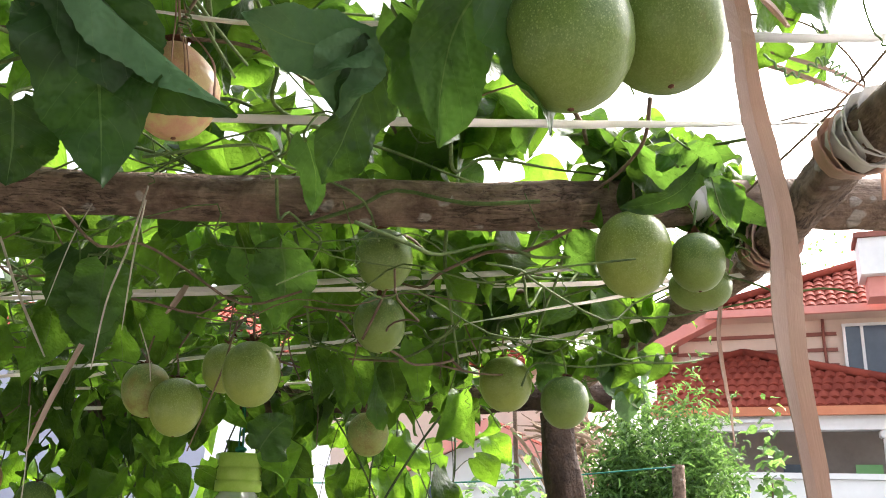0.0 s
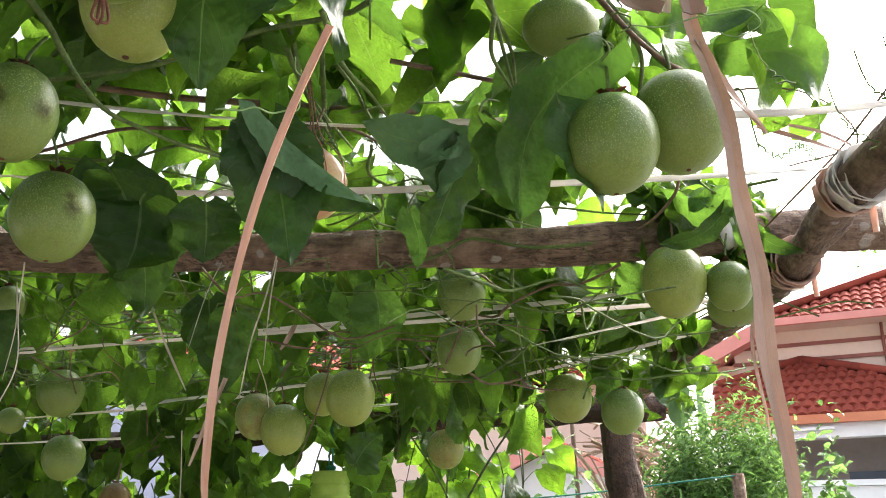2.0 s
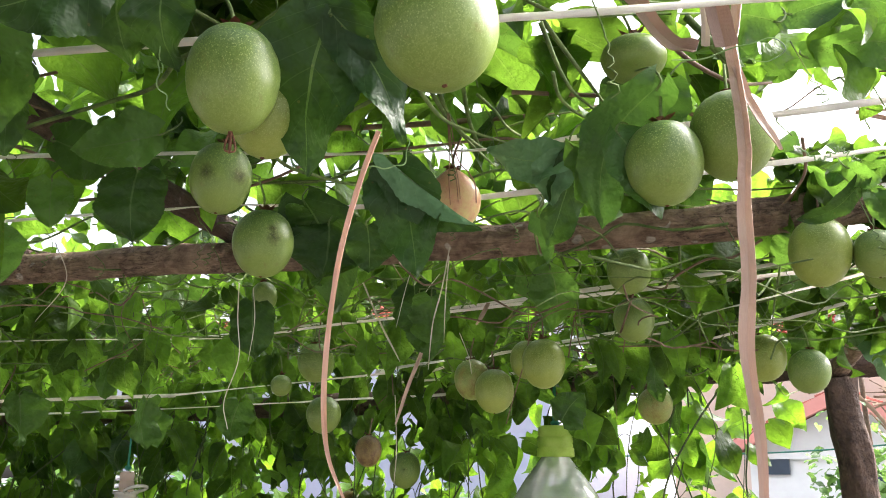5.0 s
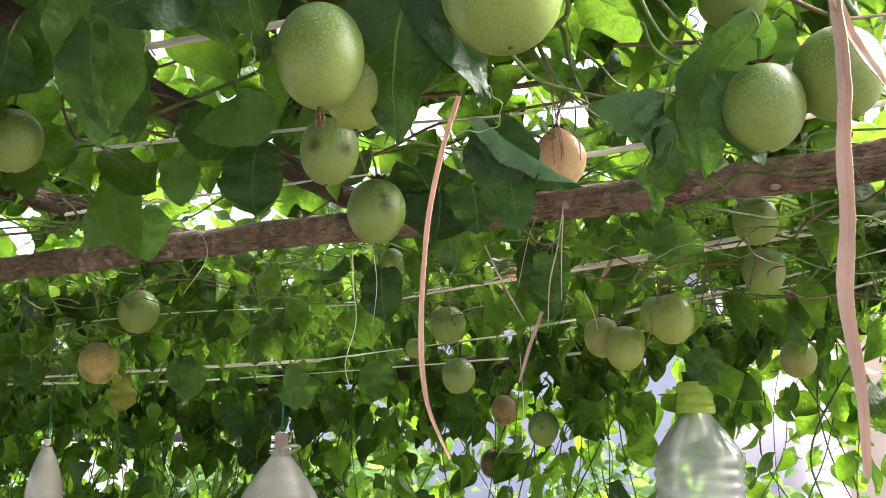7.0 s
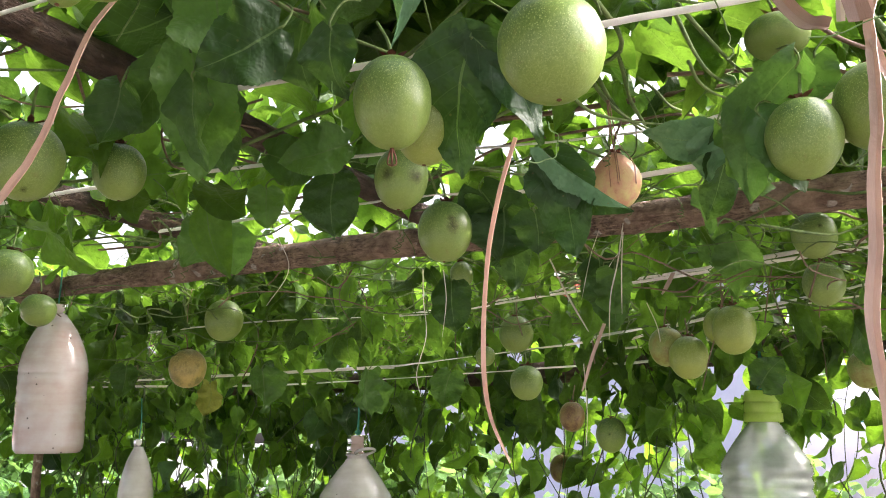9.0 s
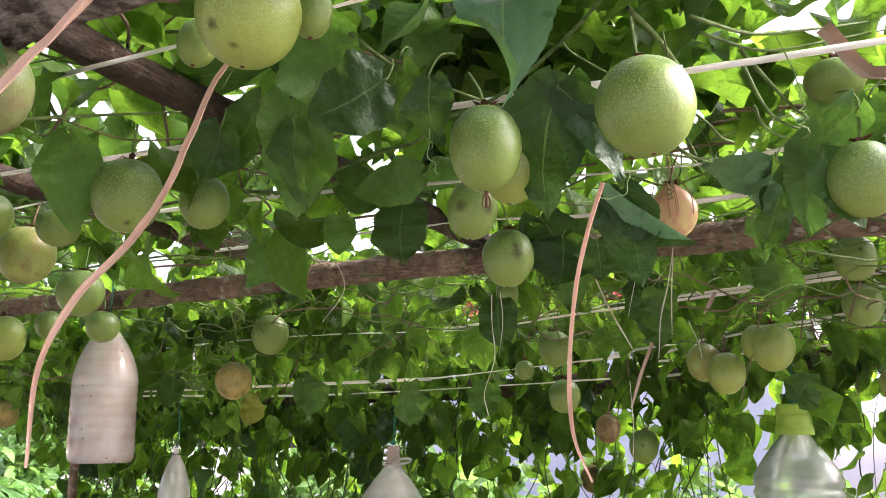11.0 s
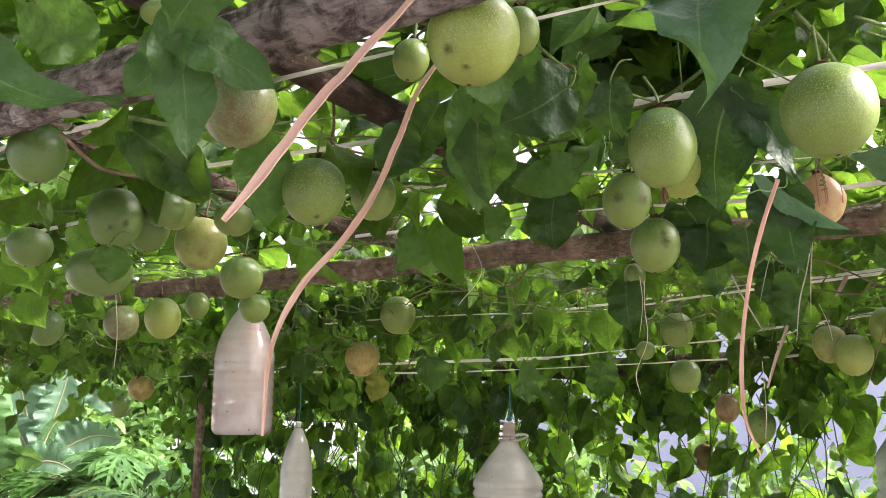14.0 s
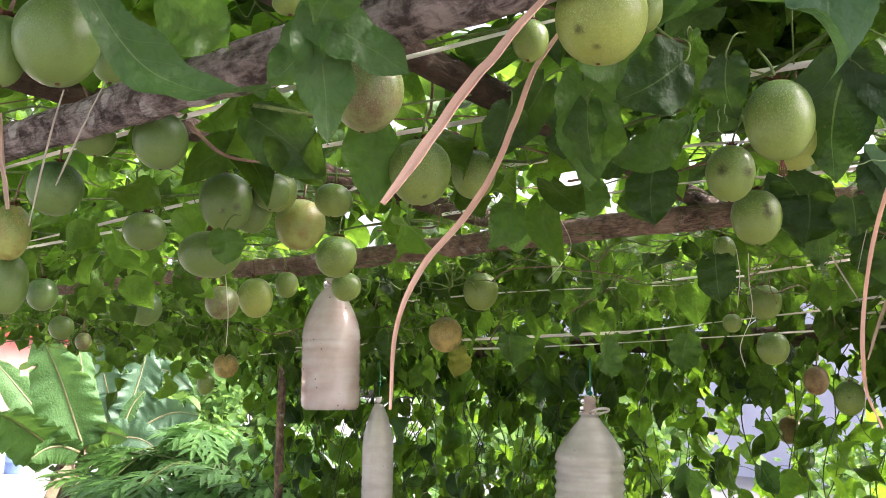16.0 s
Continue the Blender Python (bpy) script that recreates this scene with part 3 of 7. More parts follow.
# ---- fruit ----
def fruit_profile(rings=14, sides=20):
    verts, faces = [], []
    for i in range(rings + 1):
        a = math.pi * i / rings
        r = math.sin(a) ** 0.92 * (1 + 0.045 * math.cos(a))
        z = math.cos(a)
        if i == 0:
            z -= 0.03
        for k in range(sides):
            b = 2 * math.pi * k / sides
            verts.append((max(r, 0.004) * math.cos(b), max(r, 0.004) * math.sin(b), z))
    for i in range(rings):
        for k in range(sides):
            j = (k + 1) % sides
            faces.append((i * sides + k, (i + 1) * sides + k, (i + 1) * sides + j, i * sides + j))
    faces.append(tuple(range(sides)))
    faces.append(tuple(rings * sides + k for k in range(sides - 1, -1, -1)))
    return verts, faces


FRUIT_LABELS = {
    "deep": "deep green glossy unripe passion fruit on its stalk",
    "green": "unripe green passion fruit with pale dots, hanging from vine",
    "pale": "plump pale yellow-green passion fruit hanging from the vine",
    "yellowing": "yellow-green ripening passion fruit hanging from the vine",
    "olive": "dull olive passion fruit with brown patches, hanging from vine",
    "ripe": "ripe orange-yellow passion fruit hanging among green leaves",
    "blush": "ripe blushing yellow passion fruit hanging from vine",
    "brown": "small browned passion fruit hanging on a thin stalk",
}
FIBRE = plain_material("dry_fibre", (0.16, 0.08, 0.05), (0.30, 0.17, 0.11), 90.0, 0.8)
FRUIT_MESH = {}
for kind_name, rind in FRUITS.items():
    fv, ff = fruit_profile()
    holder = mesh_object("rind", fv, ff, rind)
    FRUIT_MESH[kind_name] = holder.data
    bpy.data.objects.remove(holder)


def pear_profile():
    verts, faces = fruit_profile()
    verts = [(x * (1 - 0.42 * max(0.0, z) ** 1.4), y * (1 - 0.42 * max(0.0, z) ** 1.4), z) for x, y, z in verts]
    return verts, faces


holder = mesh_object("rind", *pear_profile(), FRUITS["blush"])
FRUIT_MESH["pear"] = holder.data
bpy.data.objects.remove(holder)
FRUIT_LABELS["pear"] = "ripe pinkish orange pear-shaped passion fruit with dry fibres"
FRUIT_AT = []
# Points along the camera's path; leaves are left out to fit its view.
CAM_SPOT = Vector((0.35, 0.45, 1.60))
CAM_SPOTS = (CAM_SPOT, Vector((0.05, 0.60, 1.60)), Vector((0.44, 0.27, 1.60)))


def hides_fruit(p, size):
    """Whether a leaf at p would cover a fruit as seen from the camera's path."""
    for cam_spot in CAM_SPOTS:
        a = p - cam_spot
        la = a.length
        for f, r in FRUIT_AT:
            d = f - cam_spot
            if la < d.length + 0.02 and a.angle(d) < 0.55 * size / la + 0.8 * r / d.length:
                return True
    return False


def passion_fruit(x, y, z, wide, high, facing, kind, blemishes=()):
    """A hanging fruit: rind, dry calyx, stalk, style end below and any blemishes on the side that faces the given bearing."""
    thing = tagged(new("passion_fruit"), FRUIT_LABELS[kind], "passion fruit", "passion fruits on the vine")
    thing.matrix_world = pose(x, y, z, rng.uniform(-7, 7), rng.uniform(-7, 7), facing)
    rx, rz = wide / 2, high / 2
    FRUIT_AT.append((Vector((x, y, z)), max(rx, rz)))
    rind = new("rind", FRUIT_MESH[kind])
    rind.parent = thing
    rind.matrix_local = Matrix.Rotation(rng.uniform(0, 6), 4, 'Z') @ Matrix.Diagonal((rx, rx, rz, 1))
    lean = Vector((rng.uniform(-.012, .012), rng.uniform(-.012, .012), 0))
    reach = min(max(1.935 - z - rz, 0.018), 0.032)
    tube("stalk", [(0, 0, rz * 0.93), Vector((0, 0, rz + reach * 0.45)) + lean * 0.3, Vector((0, 0, rz + reach)) + lean], (0.0014, 0.0011), STEM_DRY if kind != "green" else STEM, thing, "", 6, 0, 5)
    bm = bmesh.new()
    for k in range(5):
        a = 2 * math.pi * k / 5 + rng.uniform(-.3, .3)
        d = Vector((math.cos(a), math.sin(a), 0))
        s = Vector((-d.y, d.x, 0))
        c = Vector((0, 0, rz * 0.985))
        reachout = rx * rng.uniform(0.28, 0.5)
        drop = rng.uniform(-0.004, 0.008)
        a0, a1 = bm.verts.new(c + s * 0.0022), bm.verts.new(c - s * 0.0022)
        b0 = bm.verts.new(c + d * reachout * 0.6 + s * 0.003 + Vector((0, 0, 0.003)))
        b1 = bm.verts.new(c + d * reachout * 0.6 - s * 0.003 + Vector((0, 0, 0.003)))
        e = bm.verts.new(c + d * reachout + Vector((0, 0, drop)))
        bm.faces.new((a0, a1, b1, b0))
        bm.faces.new((b0, b1, e))
    bmesh.ops.solidify(bm, geom=bm.faces[:], thickness=0.0006)
    part("calyx", bm, CALYX, thing, "dry brown calyx")
    if kind == "pear":
        for k in range(5):
            a = rng.uniform(-0.6, 0.9)
            d = Vector((math.cos(a), math.sin(a), 0))
            pts = [Vector((0, 0, rz * 2.9)) + d * 0.002, Vector((0, 0, rz * 1.35)) + d * rx * 0.3, Vector((0, 0, rz * 0.7)) + d * rx * 0.78,
                   Vector((0, 0, rz * rng.uniform(0.0, 0.3))) + d * rx * 1.04, Vector((0, 0, -rz * rng.uniform(0.1, 0.5))) + d * rx * 1.03]
            tube("fibre", pts, (0.0006, 0.0004), FIBRE, thing, "dry brown fibre", 5, 0, 5)
    bm = bmesh.new()
    bmesh.ops.create_icosphere(bm, subdivisions=1, radius=1.0, matrix=Matrix.Translation((0, 0, -rz * 0.995)) @ Matrix.Diagonal((0.0019, 0.0017, 0.0011, 1)))
    part("style_end", bm, CALYX, thing)
    for h, v, r in [(h, v, 1.5 * r) for h, v, r in blemishes]:
        d = Vector((math.sqrt(max(0.05, 1 - h * h - v * v)), h, v)).normalized()
        n = 12
        tx = d.orthogonal().normalized()
        ty = d.cross(tx)
        verts, faces, radial = [], [], []
        rows = 4
        for i in range(rows + 1):
            for k in range(n):
                a = 2 * math.pi * k / n
                rr = (i / rows) * r * (1 + 0.35 * noise.noise(Vector((math.cos(a) * 1.5, math.sin(a) * 1.5, x * 50 + h))))
                q = Vector((d.x * rx, d.y * rx, d.z * rz)) + (tx * math.cos(a) + ty * math.sin(a)) * max(rr, 0.0002)
                unit = Vector((q.x / rx, q.y / rx, q.z / rz)).normalized()
                lift = 1.0 + (0.012 if i < rows else -0.004)
                verts.append(Vector((unit.x * rx, unit.y * rx, unit.z * rz)) * lift)
                radial.append((i / rows, k / n))
        for i in range(rows):
            for k in range(n):
                j = (k + 1) % n
                faces.append((i * n + k, (i + 1) * n + k, (i + 1) * n + j, i * n + j))
        mesh_object("blemish", verts, faces, BLEMISH, thing, "dark brown scar", radial)
    return thing


def dry_flower(thing, rz):
    """The withered flower that still hangs below a fruit."""
    for k in range(4):
        a = 1.6 * k
        d = Vector((math.cos(a), math.sin(a), 0)) * 0.0022
        tube("dry_flower", [(0, 0, -rz), Vector((0, 0, -rz - 0.006)) + d, Vector((0, 0, -rz - 0.012)) + d * 1.3, Vector((0, 0, -rz - 0.013)) - d * 0.4],
             (0.0007, 0.0006), CALYX, thing, "withered red-brown flower", 5, 0, 4)


# ---- ground ----
def ground_material():
    """Pale concrete, with an unseen darker disc added round the pergola to cut bounce light."""
    n = Nodes("yard_ground")
    vec = n.coord("Object")
    slab = n.mix(n.noise(vec, 0.7, 5.0), (0.15, 0.152, 0.152), (0.22, 0.222, 0.22))
    dim_disc = n.mix(n.noise(vec, 5.0, 6.0), (0.055, 0.046, 0.035), (0.13, 0.112, 0.086))
    off = n.add("ShaderNodeVectorMath")
    off.operation = 'DISTANCE'
    off.inputs[1].default_value = (-1.4, 2.2, 0.0)
    n.link(vec, off.inputs[0])
    edge = n.math('ADD', off.outputs["Value"], n.math('MULTIPLY', n.noise(vec, 1.5, 3.0), 1.6))
    mask = n.ramp(n.math('DIVIDE', edge, 10.0), [(0.52, (0, 0, 0)), (0.56, (1, 1, 1))])
    grain = n.noise(vec, 40.0, 4.0)
    return n.done(n.surface(n.mix(mask, dim_disc, slab), 0.9, 0.0, n.bump(grain, 0.5, 0.01), 0.3))


GROUND = ground_material()
bm = bmesh.new()
bmesh.ops.create_grid(bm, x_segments=80, y_segments=80, size=2600)
for vert in bm.verts:
    vert.co.z = 0.0
tagged(part("ground", bm, GROUND), "pale worn concrete yard and street", "ground", kind="structure")

# ---- pergola of poles ----
def pole(name, points, r0, r1, material, label, sides=14, wob=0.16, seed=0.0, category="pole"):
    """A rough round timber with knots and cut ends."""
    top = tube(name, points, (r0, r1), material, None, "", sides + 8, wob * 1.5, 44, seed)
    return tagged(top, label, category, "pergola poles")


pole("cross_pole", [at(-1.12, 1.462, 1.888), at(-0.45, 1.462, 1.897), at(0.1, 1.472, 1.895), at(0.55, 1.45, 1.894), at(0.80, 1.445, 1.908), at(1.6, 1.42, 1.925)], 0.0205, 0.0225, BARK_RED,
     "long brown timber pole with lichen spots, part of the pergola")
pole("cross_pole", [at(-3.2, 1.36, 1.865), at(-2.0, 1.37, 1.88), at(-1.3, 1.40, 1.885), at(-0.95, 1.42, 1.888)], 0.014, 0.018, BARK_RED,
     "thin reddish timber pole lashed to the end of another", 12, 0.18, 3.0)
pole("cross_pole", [at(-1.2, 0.49, 1.846), at(-0.4, 0.525, 1.85), at(-0.16, 0.533, 1.852), at(0.1, 0.562, 1.862), at(0.6, 0.58, 1.88)], 0.018, 0.0205, BARK_GREY,
     "thick grey bark pole blotched with pale lichen", 16, 0.22, 7.0)
pole("cross_pole", [at(-1.9, 2.33, 1.745), at(-0.4, 2.33, 1.765), at(0.3, 2.33, 1.812), at(0.84, 2.33, 1.835)], 0.024, 0.026, BARK_DARK,
     "dark weathered timber pole along the back of the pergola", 12, 0.2, 9.0)
pole("rafter_pole", [(0.385, 0.95, 1.838), (0.370, 1.15, 1.847), (0.358, 1.30, 1.855), (0.353, 1.37, 1.861), (0.344, 1.50, 1.864), (0.325, 1.70, 1.872), (0.268, 1.92, 1.874), (0.196, 2.12, 1.860), (0.085, 2.42, 1.822)], 0.0145, 0.0210, BARK_RED,
     "crooked brown timber rafter at the open edge of the pergola", 14, 0.2, 4.0)
pole("rafter_pole", [at(-0.06, 0.3, 1.935), at(-0.10, 0.9, 1.935), at(-0.12, 1.2, 1.935), at(-0.15, 1.6, 1.935)], 0.017, 0.016, BARK_DARK,
     "thin dark timber rafter lying across the poles", 12, 0.2, 5.0)
pole("rafter_pole", [at(-0.46, 0.3, 1.93), at(-0.51, 0.9, 1.935), at(-0.54, 1.2, 1.935), at(-0.525, 1.6, 1.935)], 0.016, 0.016, BARK_DARK,
     "thin dark timber rafter lying across the poles", 12, 0.2, 6.0)
pole("post", [(0.150, 2.43, -0.1), (0.128, 2.42, 1.2), (0.108, 2.415, 1.55), (0.084, 2.41, 1.80)], 0.036, 0.031, BARK_DARK,
     "dark forked timber post holding up the back pole", 14, 0.2, 8.0, "post")
pole("post", [(-2.46, 1.52, -0.1), (-2.45, 1.53, 1.0), (-2.47, 1.53, 1.74)], 0.017, 0.013, BARK_RED,
     "slim timber post at the corner of the pergola", 12, 0.2, 2.0, "post")


# ---- raffia strings ----
STRING_AT = []


def trellis_string(points, width):
    pts = spline(points, 14)
    STRING_AT.extend(pts[::5])
    v, f, uv = ribbon_data(pts, width, rng.uniform(2, 7), 0.0007, rng.uniform(0, 3))
    return tagged(mesh_object("trellis_string", v, f, TAPE_WHITE, None, "", uv),
                  "off-white plastic raffia string stretched across the pergola", "string", "trellis strings")


def hanging_strip(points, width, look_of="pink"):
    pts = spline(points, 8)
    v, f, uv = ribbon_data(pts, width * (0.7 if look_of == "pale" else 1.0), rng.uniform(0.6, 1.6), 0.0008, rng.uniform(-0.6, 0.1), Vector((0.25, -1.0, 0.1)), 1.0)
    if look_of == "pale":
        return tagged(mesh_object("raffia_strand", v, f, TAPE_PALE, None, "", uv), "thin pale raffia strand dangling from the vine", "raffia strand", "dangling raffia strands")
    mat, label = (TAPE_DRY, "crumpled dry brown raffia strip hanging down") if look_of == "dry" else (TAPE_PINK, "faded salmon-pink raffia strip hanging loose")
    return tagged(mesh_object("raffia_strip", v, f, mat, None, "", uv, False), label, "raffia strip", "hanging raffia strips")


def split_end(strip, points, width):
    """A narrow tail that has split off a strip."""
    v, f, uv = ribbon_data(spline(points, 8), width, 0.5, 0.0008, 0.2, Vector((0.25, -1.0, 0.1)), 1.0)
    return mesh_object("split_end", v, f, TAPE_DRY, strip, "narrow split-off tail", uv, False)


def vine_stem(points, r0, r1, is_dry):
    return tube("stem", points, (r0, r1), STEM_DRY if is_dry else STEM, VINE, "woody brown vine stem" if is_dry else "", 7, 0.15, 6)


def tendril(points, coil, turns):
    """A thin green tendril that coils along its way."""
    pts = spline(points, 90)
    turns = 1.5 * turns
    out = []
    n = len(pts)
    for i, p in enumerate(pts):
        f = i / (n - 1)
        r = coil * min(1.0, 3 * f) * (0.6 + 0.6 * math.sin(f * 9.0) ** 2)
        d = (pts[min(i + 1, n - 1)] - pts[max(i - 1, 0)]).normalized()
        a = d.cross(Vector((0.2, 0.9, 0.4))).normalized()
        out.append(p + (a * math.cos(f * turns * 6.283) + d.cross(a) * math.sin(f * turns * 6.283)) * r)
    return tube("tendril", out, (0.0006, 0.0004), CACTUS, VINE, "thin coiled tendril", 5)


def pole_tie(u, v, z, radius, turns, material, label, axis=V, across=U):
    """Raffia wound round a pole at a joint, with two loose ends."""
    c = at(u, v, z)
    pts = []
    n = turns * 14
    for k in range(n + 1):
        a = 2 * math.pi * k / 14
        pts.append(c + axis * (0.007 * (k / 14 - turns / 2) + 0.003 * math.sin(k * 0.7)) + (across * math.cos(a) + Vector((0, 0, 1)) * math.sin(a)) * radius * (1 + 0.05 * math.sin(k * 1.7)))
    vv, ff, uu = ribbon_data(pts, 0.017, 0.0, 0.001, 1.35, axis)
    tie = tagged(mesh_object("pole_tie", vv, ff, material, None, "", uu), label, "tie", "pole ties")
    for s in (-1, 1):
        e = [pts[-1], pts[-1] + Vector((0.006 * s, -0.004, -0.010)), pts[-1] + Vector((0.010 * s, 0.004, -0.022 - 0.008 * s))]
        rv, rf, ru = ribbon_data(spline(e, 5), 0.006, 0.8, 0.0008)
        mesh_object("loose_end", rv, rf, material, tie, "", ru)
    return tie


pole_tie(0.7000, 1.176, 1.857, 0.0172, 4, TAPE_WHITE, "white raffia tie wound round the rafter")
pole_tie(0.7020, 1.204, 1.858, 0.0172, 2, TAPE_PINK, "pink raffia tie wound beside the white one")
pole_tie(0.7530, 1.440, 1.867, 0.0205, 4, TAPE_PINK, "pink raffia tie where two poles cross")
pole_tie(0.690, 1.447, 1.901, 0.0235, 3, TAPE_WHITE, "white raffia tie near the end of the pole", U, V)

dry_strip = hanging_strip(((0.236, 1.135, 1.945), (0.233, 1.119, 1.896), (0.239, 1.100, 1.852), (0.244, 1.083, 1.810), (0.244, 1.068, 1.763), (0.247, 1.052, 1.716), (0.245, 1.042, 1.671), (0.249, 1.040, 1.62), (0.247, 1.043, 1.575)), 0.0086, "dry")
split_end(dry_strip, ((0.235, 1.112, 1.880), (0.243, 1.106, 1.850), (0.255, 1.098, 1.823), (0.263, 1.092, 1.806)), .0062)
for name, points, width in (("bow_loop", ((0.172, 1.078, 1.940), (0.179, 1.081, 1.929), (0.187, 1.087, 1.912), (0.200, 1.088, 1.895), (0.214, 1.090, 1.888)), 0.0130),
                            ("bow_loop", ((0.228, 1.093, 1.932), (0.229, 1.096, 1.914), (0.232, 1.099, 1.890)), 0.0165),
                            ("loose_end", ((0.220, 1.095, 1.935), (0.219, 1.101, 1.915), (0.217, 1.104, 1.897)), 0.0060)):
    v, f, uv = ribbon_data(spline(points, 8), width, 0.3, 0.0008, 0.0, Vector((0.25, -1.0, 0.1)))
    mesh_object(name, v, f, TAPE_PALE if name == "loose_end" else TAPE_BROWN, dry_strip, "looped brown raffia of the knot" if name == "bow_loop" else "pale loose raffia end", uv, False)
hanging_strip(((0.084, 0.902, 1.790), (0.073, 0.903, 1.767), (0.057, 0.908, 1.734), (0.042, 0.918, 1.701), (0.030, 0.928, 1.666), (0.022, 0.938, 1.635), (0.015, 0.953, 1.609), (0.017, 0.969, 1.582)), 0.0032)
hanging_strip(((-0.080, 0.706, 1.886), (-0.091, 0.690, 1.856), (-0.102, 0.680, 1.815), (-0.122, 0.672, 1.772), (-0.140, 0.657, 1.737), (-0.160, 0.634, 1.700), (-0.173, 0.619, 1.652), (-0.184, 0.622, 1.587)), 0.0050)
hanging_strip(((0.102, 0.549, 1.813), (0.087, 0.536, 1.790), (0.067, 0.517, 1.758), (0.051, 0.498, 1.722), (0.042, 0.481, 1.694)), 0.0068)
hanging_strip(((-0.170, 1.051, 1.758), (-0.174, 1.056, 1.729), (-0.176, 1.062, 1.695), (-0.201, 1.073, 1.662), (-0.199, 1.077, 1.639)), 0.0010, "pale")
hanging_strip(((-0.226, 1.579, 1.837), (-0.230, 1.571, 1.823), (-0.238, 1.563, 1.806)), 0.0060, "dry")
hanging_strip(((-0.347, 1.452, 1.855), (-0.335, 1.474, 1.805), (-0.323, 1.506, 1.754)), 0.0034, "pale")
hanging_strip(((-0.136, 1.332, 1.849), (-0.150, 1.339, 1.806), (-0.164, 1.342, 1.767), (-0.184, 1.364, 1.720)), 0.0019, "pale")
hanging_strip(((-0.138, 1.334, 1.839), (-0.148, 1.343, 1.796), (-0.155, 1.351, 1.746)), 0.0016, "pale")
hanging_strip(((-0.275, 1.582, 1.800), (-0.267, 1.593, 1.768), (-0.265, 1.598, 1.744)), 0.0016, "pale")
hanging_strip(((-0.595, 1.158, 1.876), (-0.594, 1.178, 1.831), (-0.658, 1.185, 1.788)), 0.0016, "pale")
hanging_strip(((-0.221, 1.407, 1.746), (-0.232, 1.393, 1.703), (-0.244, 1.387, 1.662)), 0.0042, "dry")
hanging_strip(((-0.295, 1.458, 1.704), (-0.295, 1.463, 1.638), (-0.298, 1.463, 1.595)), 0.0012, "pale")
hanging_strip(((-0.307, 1.207, 1.798), (-0.308, 1.213, 1.762), (-0.315, 1.214, 1.719)), 0.0010, "pale")
hanging_strip(((-0.593, 0.629, 1.736), (-0.595, 0.636, 1.690), (-0.598, 0.637, 1.651)), 0.0009, "pale")
hanging_strip(((-0.318, 0.384, 1.836), (-0.332, 0.378, 1.790), (-0.346, 0.372, 1.726)), 0.0022, "pale")
hanging_strip(((-0.308, 0.414, 1.849), (-0.322, 0.403, 1.812), (-0.337, 0.388, 1.760)), 0.0028, "pale")
hanging_strip(((-0.312, 0.340, 1.806), (-0.321, 0.347, 1.768), (-0.327, 0.354, 1.734)), 0.0060, "dry")
hanging_strip(((0.293, 1.601, 1.822), (0.288, 1.610, 1.782), (0.294, 1.618, 1.722), (0.297, 1.621, 1.687)), 0.0040, "dry")
hanging_strip(((-0.243, 1.444, 1.900), (-0.269, 1.445, 1.849), (-0.289, 1.448, 1.789)), 0.0013, "pale")
hanging_strip(((-0.261, 1.507, 1.868), (-0.285, 1.501, 1.834), (-0.302, 1.505, 1.776)), 0.0012, "pale")
hanging_strip(((0.286, 1.315, 1.910), (0.317, 1.317, 1.895), (0.356, 1.326, 1.880)), 0.0040, "dry")
hanging_strip(((0.357, 1.320, 1.884), (0.336, 1.318, 1.898), (0.296, 1.299, 1.905)), 0.0026, "dry")
vine_stem(((-0.160, 0.983, 1.919), (-0.153, 0.997, 1.910), (-0.145, 1.014, 1.895), (-0.139, 1.034, 1.873), (-0.133, 1.059, 1.859), (-0.121, 1.083, 1.855), (-0.104, 1.120, 1.854), (-0.097, 1.190, 1.871), (-0.098, 1.294, 1.905)), 0.0026, 0.0007, 0)
vine_stem(((0.114, 1.052, 1.921), (0.119, 1.072, 1.891), (0.119, 1.100, 1.882), (0.114, 1.163, 1.890)), 0.0020, 0.0010, 0)
vine_stem(((0.175, 1.123, 1.931), (0.196, 1.138, 1.906), (0.215, 1.157, 1.894), (0.226, 1.169, 1.892), (0.238, 1.216, 1.909)), 0.0022, 0.0011, 1)
vine_stem(((0.097, 1.082, 1.948), (0.111, 1.108, 1.919), (0.118, 1.132, 1.903), (0.111, 1.189, 1.904)), 0.0022, 0.0010, 0)
vine_stem(((0.033, 1.013, 1.874), (0.029, 1.056, 1.865), (0.027, 1.117, 1.874), (0.011, 1.210, 1.899)), 0.0017, 0.0008, 0)
vine_stem(((-0.068, 1.183, 1.964), (-0.064, 1.211, 1.942), (-0.056, 1.245, 1.928), (-0.059, 1.313, 1.931)), 0.0024, 0.0010, 0)
vine_stem(((-0.063, 1.173, 1.985), (-0.069, 1.219, 1.951), (-0.066, 1.256, 1.932), (-0.074, 1.326, 1.929)), 0.0026, 0.0011, 0)
vine_stem(((0.121, 1.056, 1.881), (0.114, 1.083, 1.874), (0.118, 1.111, 1.869), (0.118, 1.173, 1.882)), 0.0017, 0.0008, 0)
vine_stem(((-0.234, 0.513, 1.828), (-0.224, 0.571, 1.829), (-0.227, 0.644, 1.853), (-0.253, 0.742, 1.891)), 0.0020, 0.0010, 0)
vine_stem(((-0.299, 0.480, 1.823), (-0.315, 0.519, 1.805), (-0.321, 0.567, 1.806), (-0.359, 0.632, 1.818)), 0.0019, 0.0009, 1)
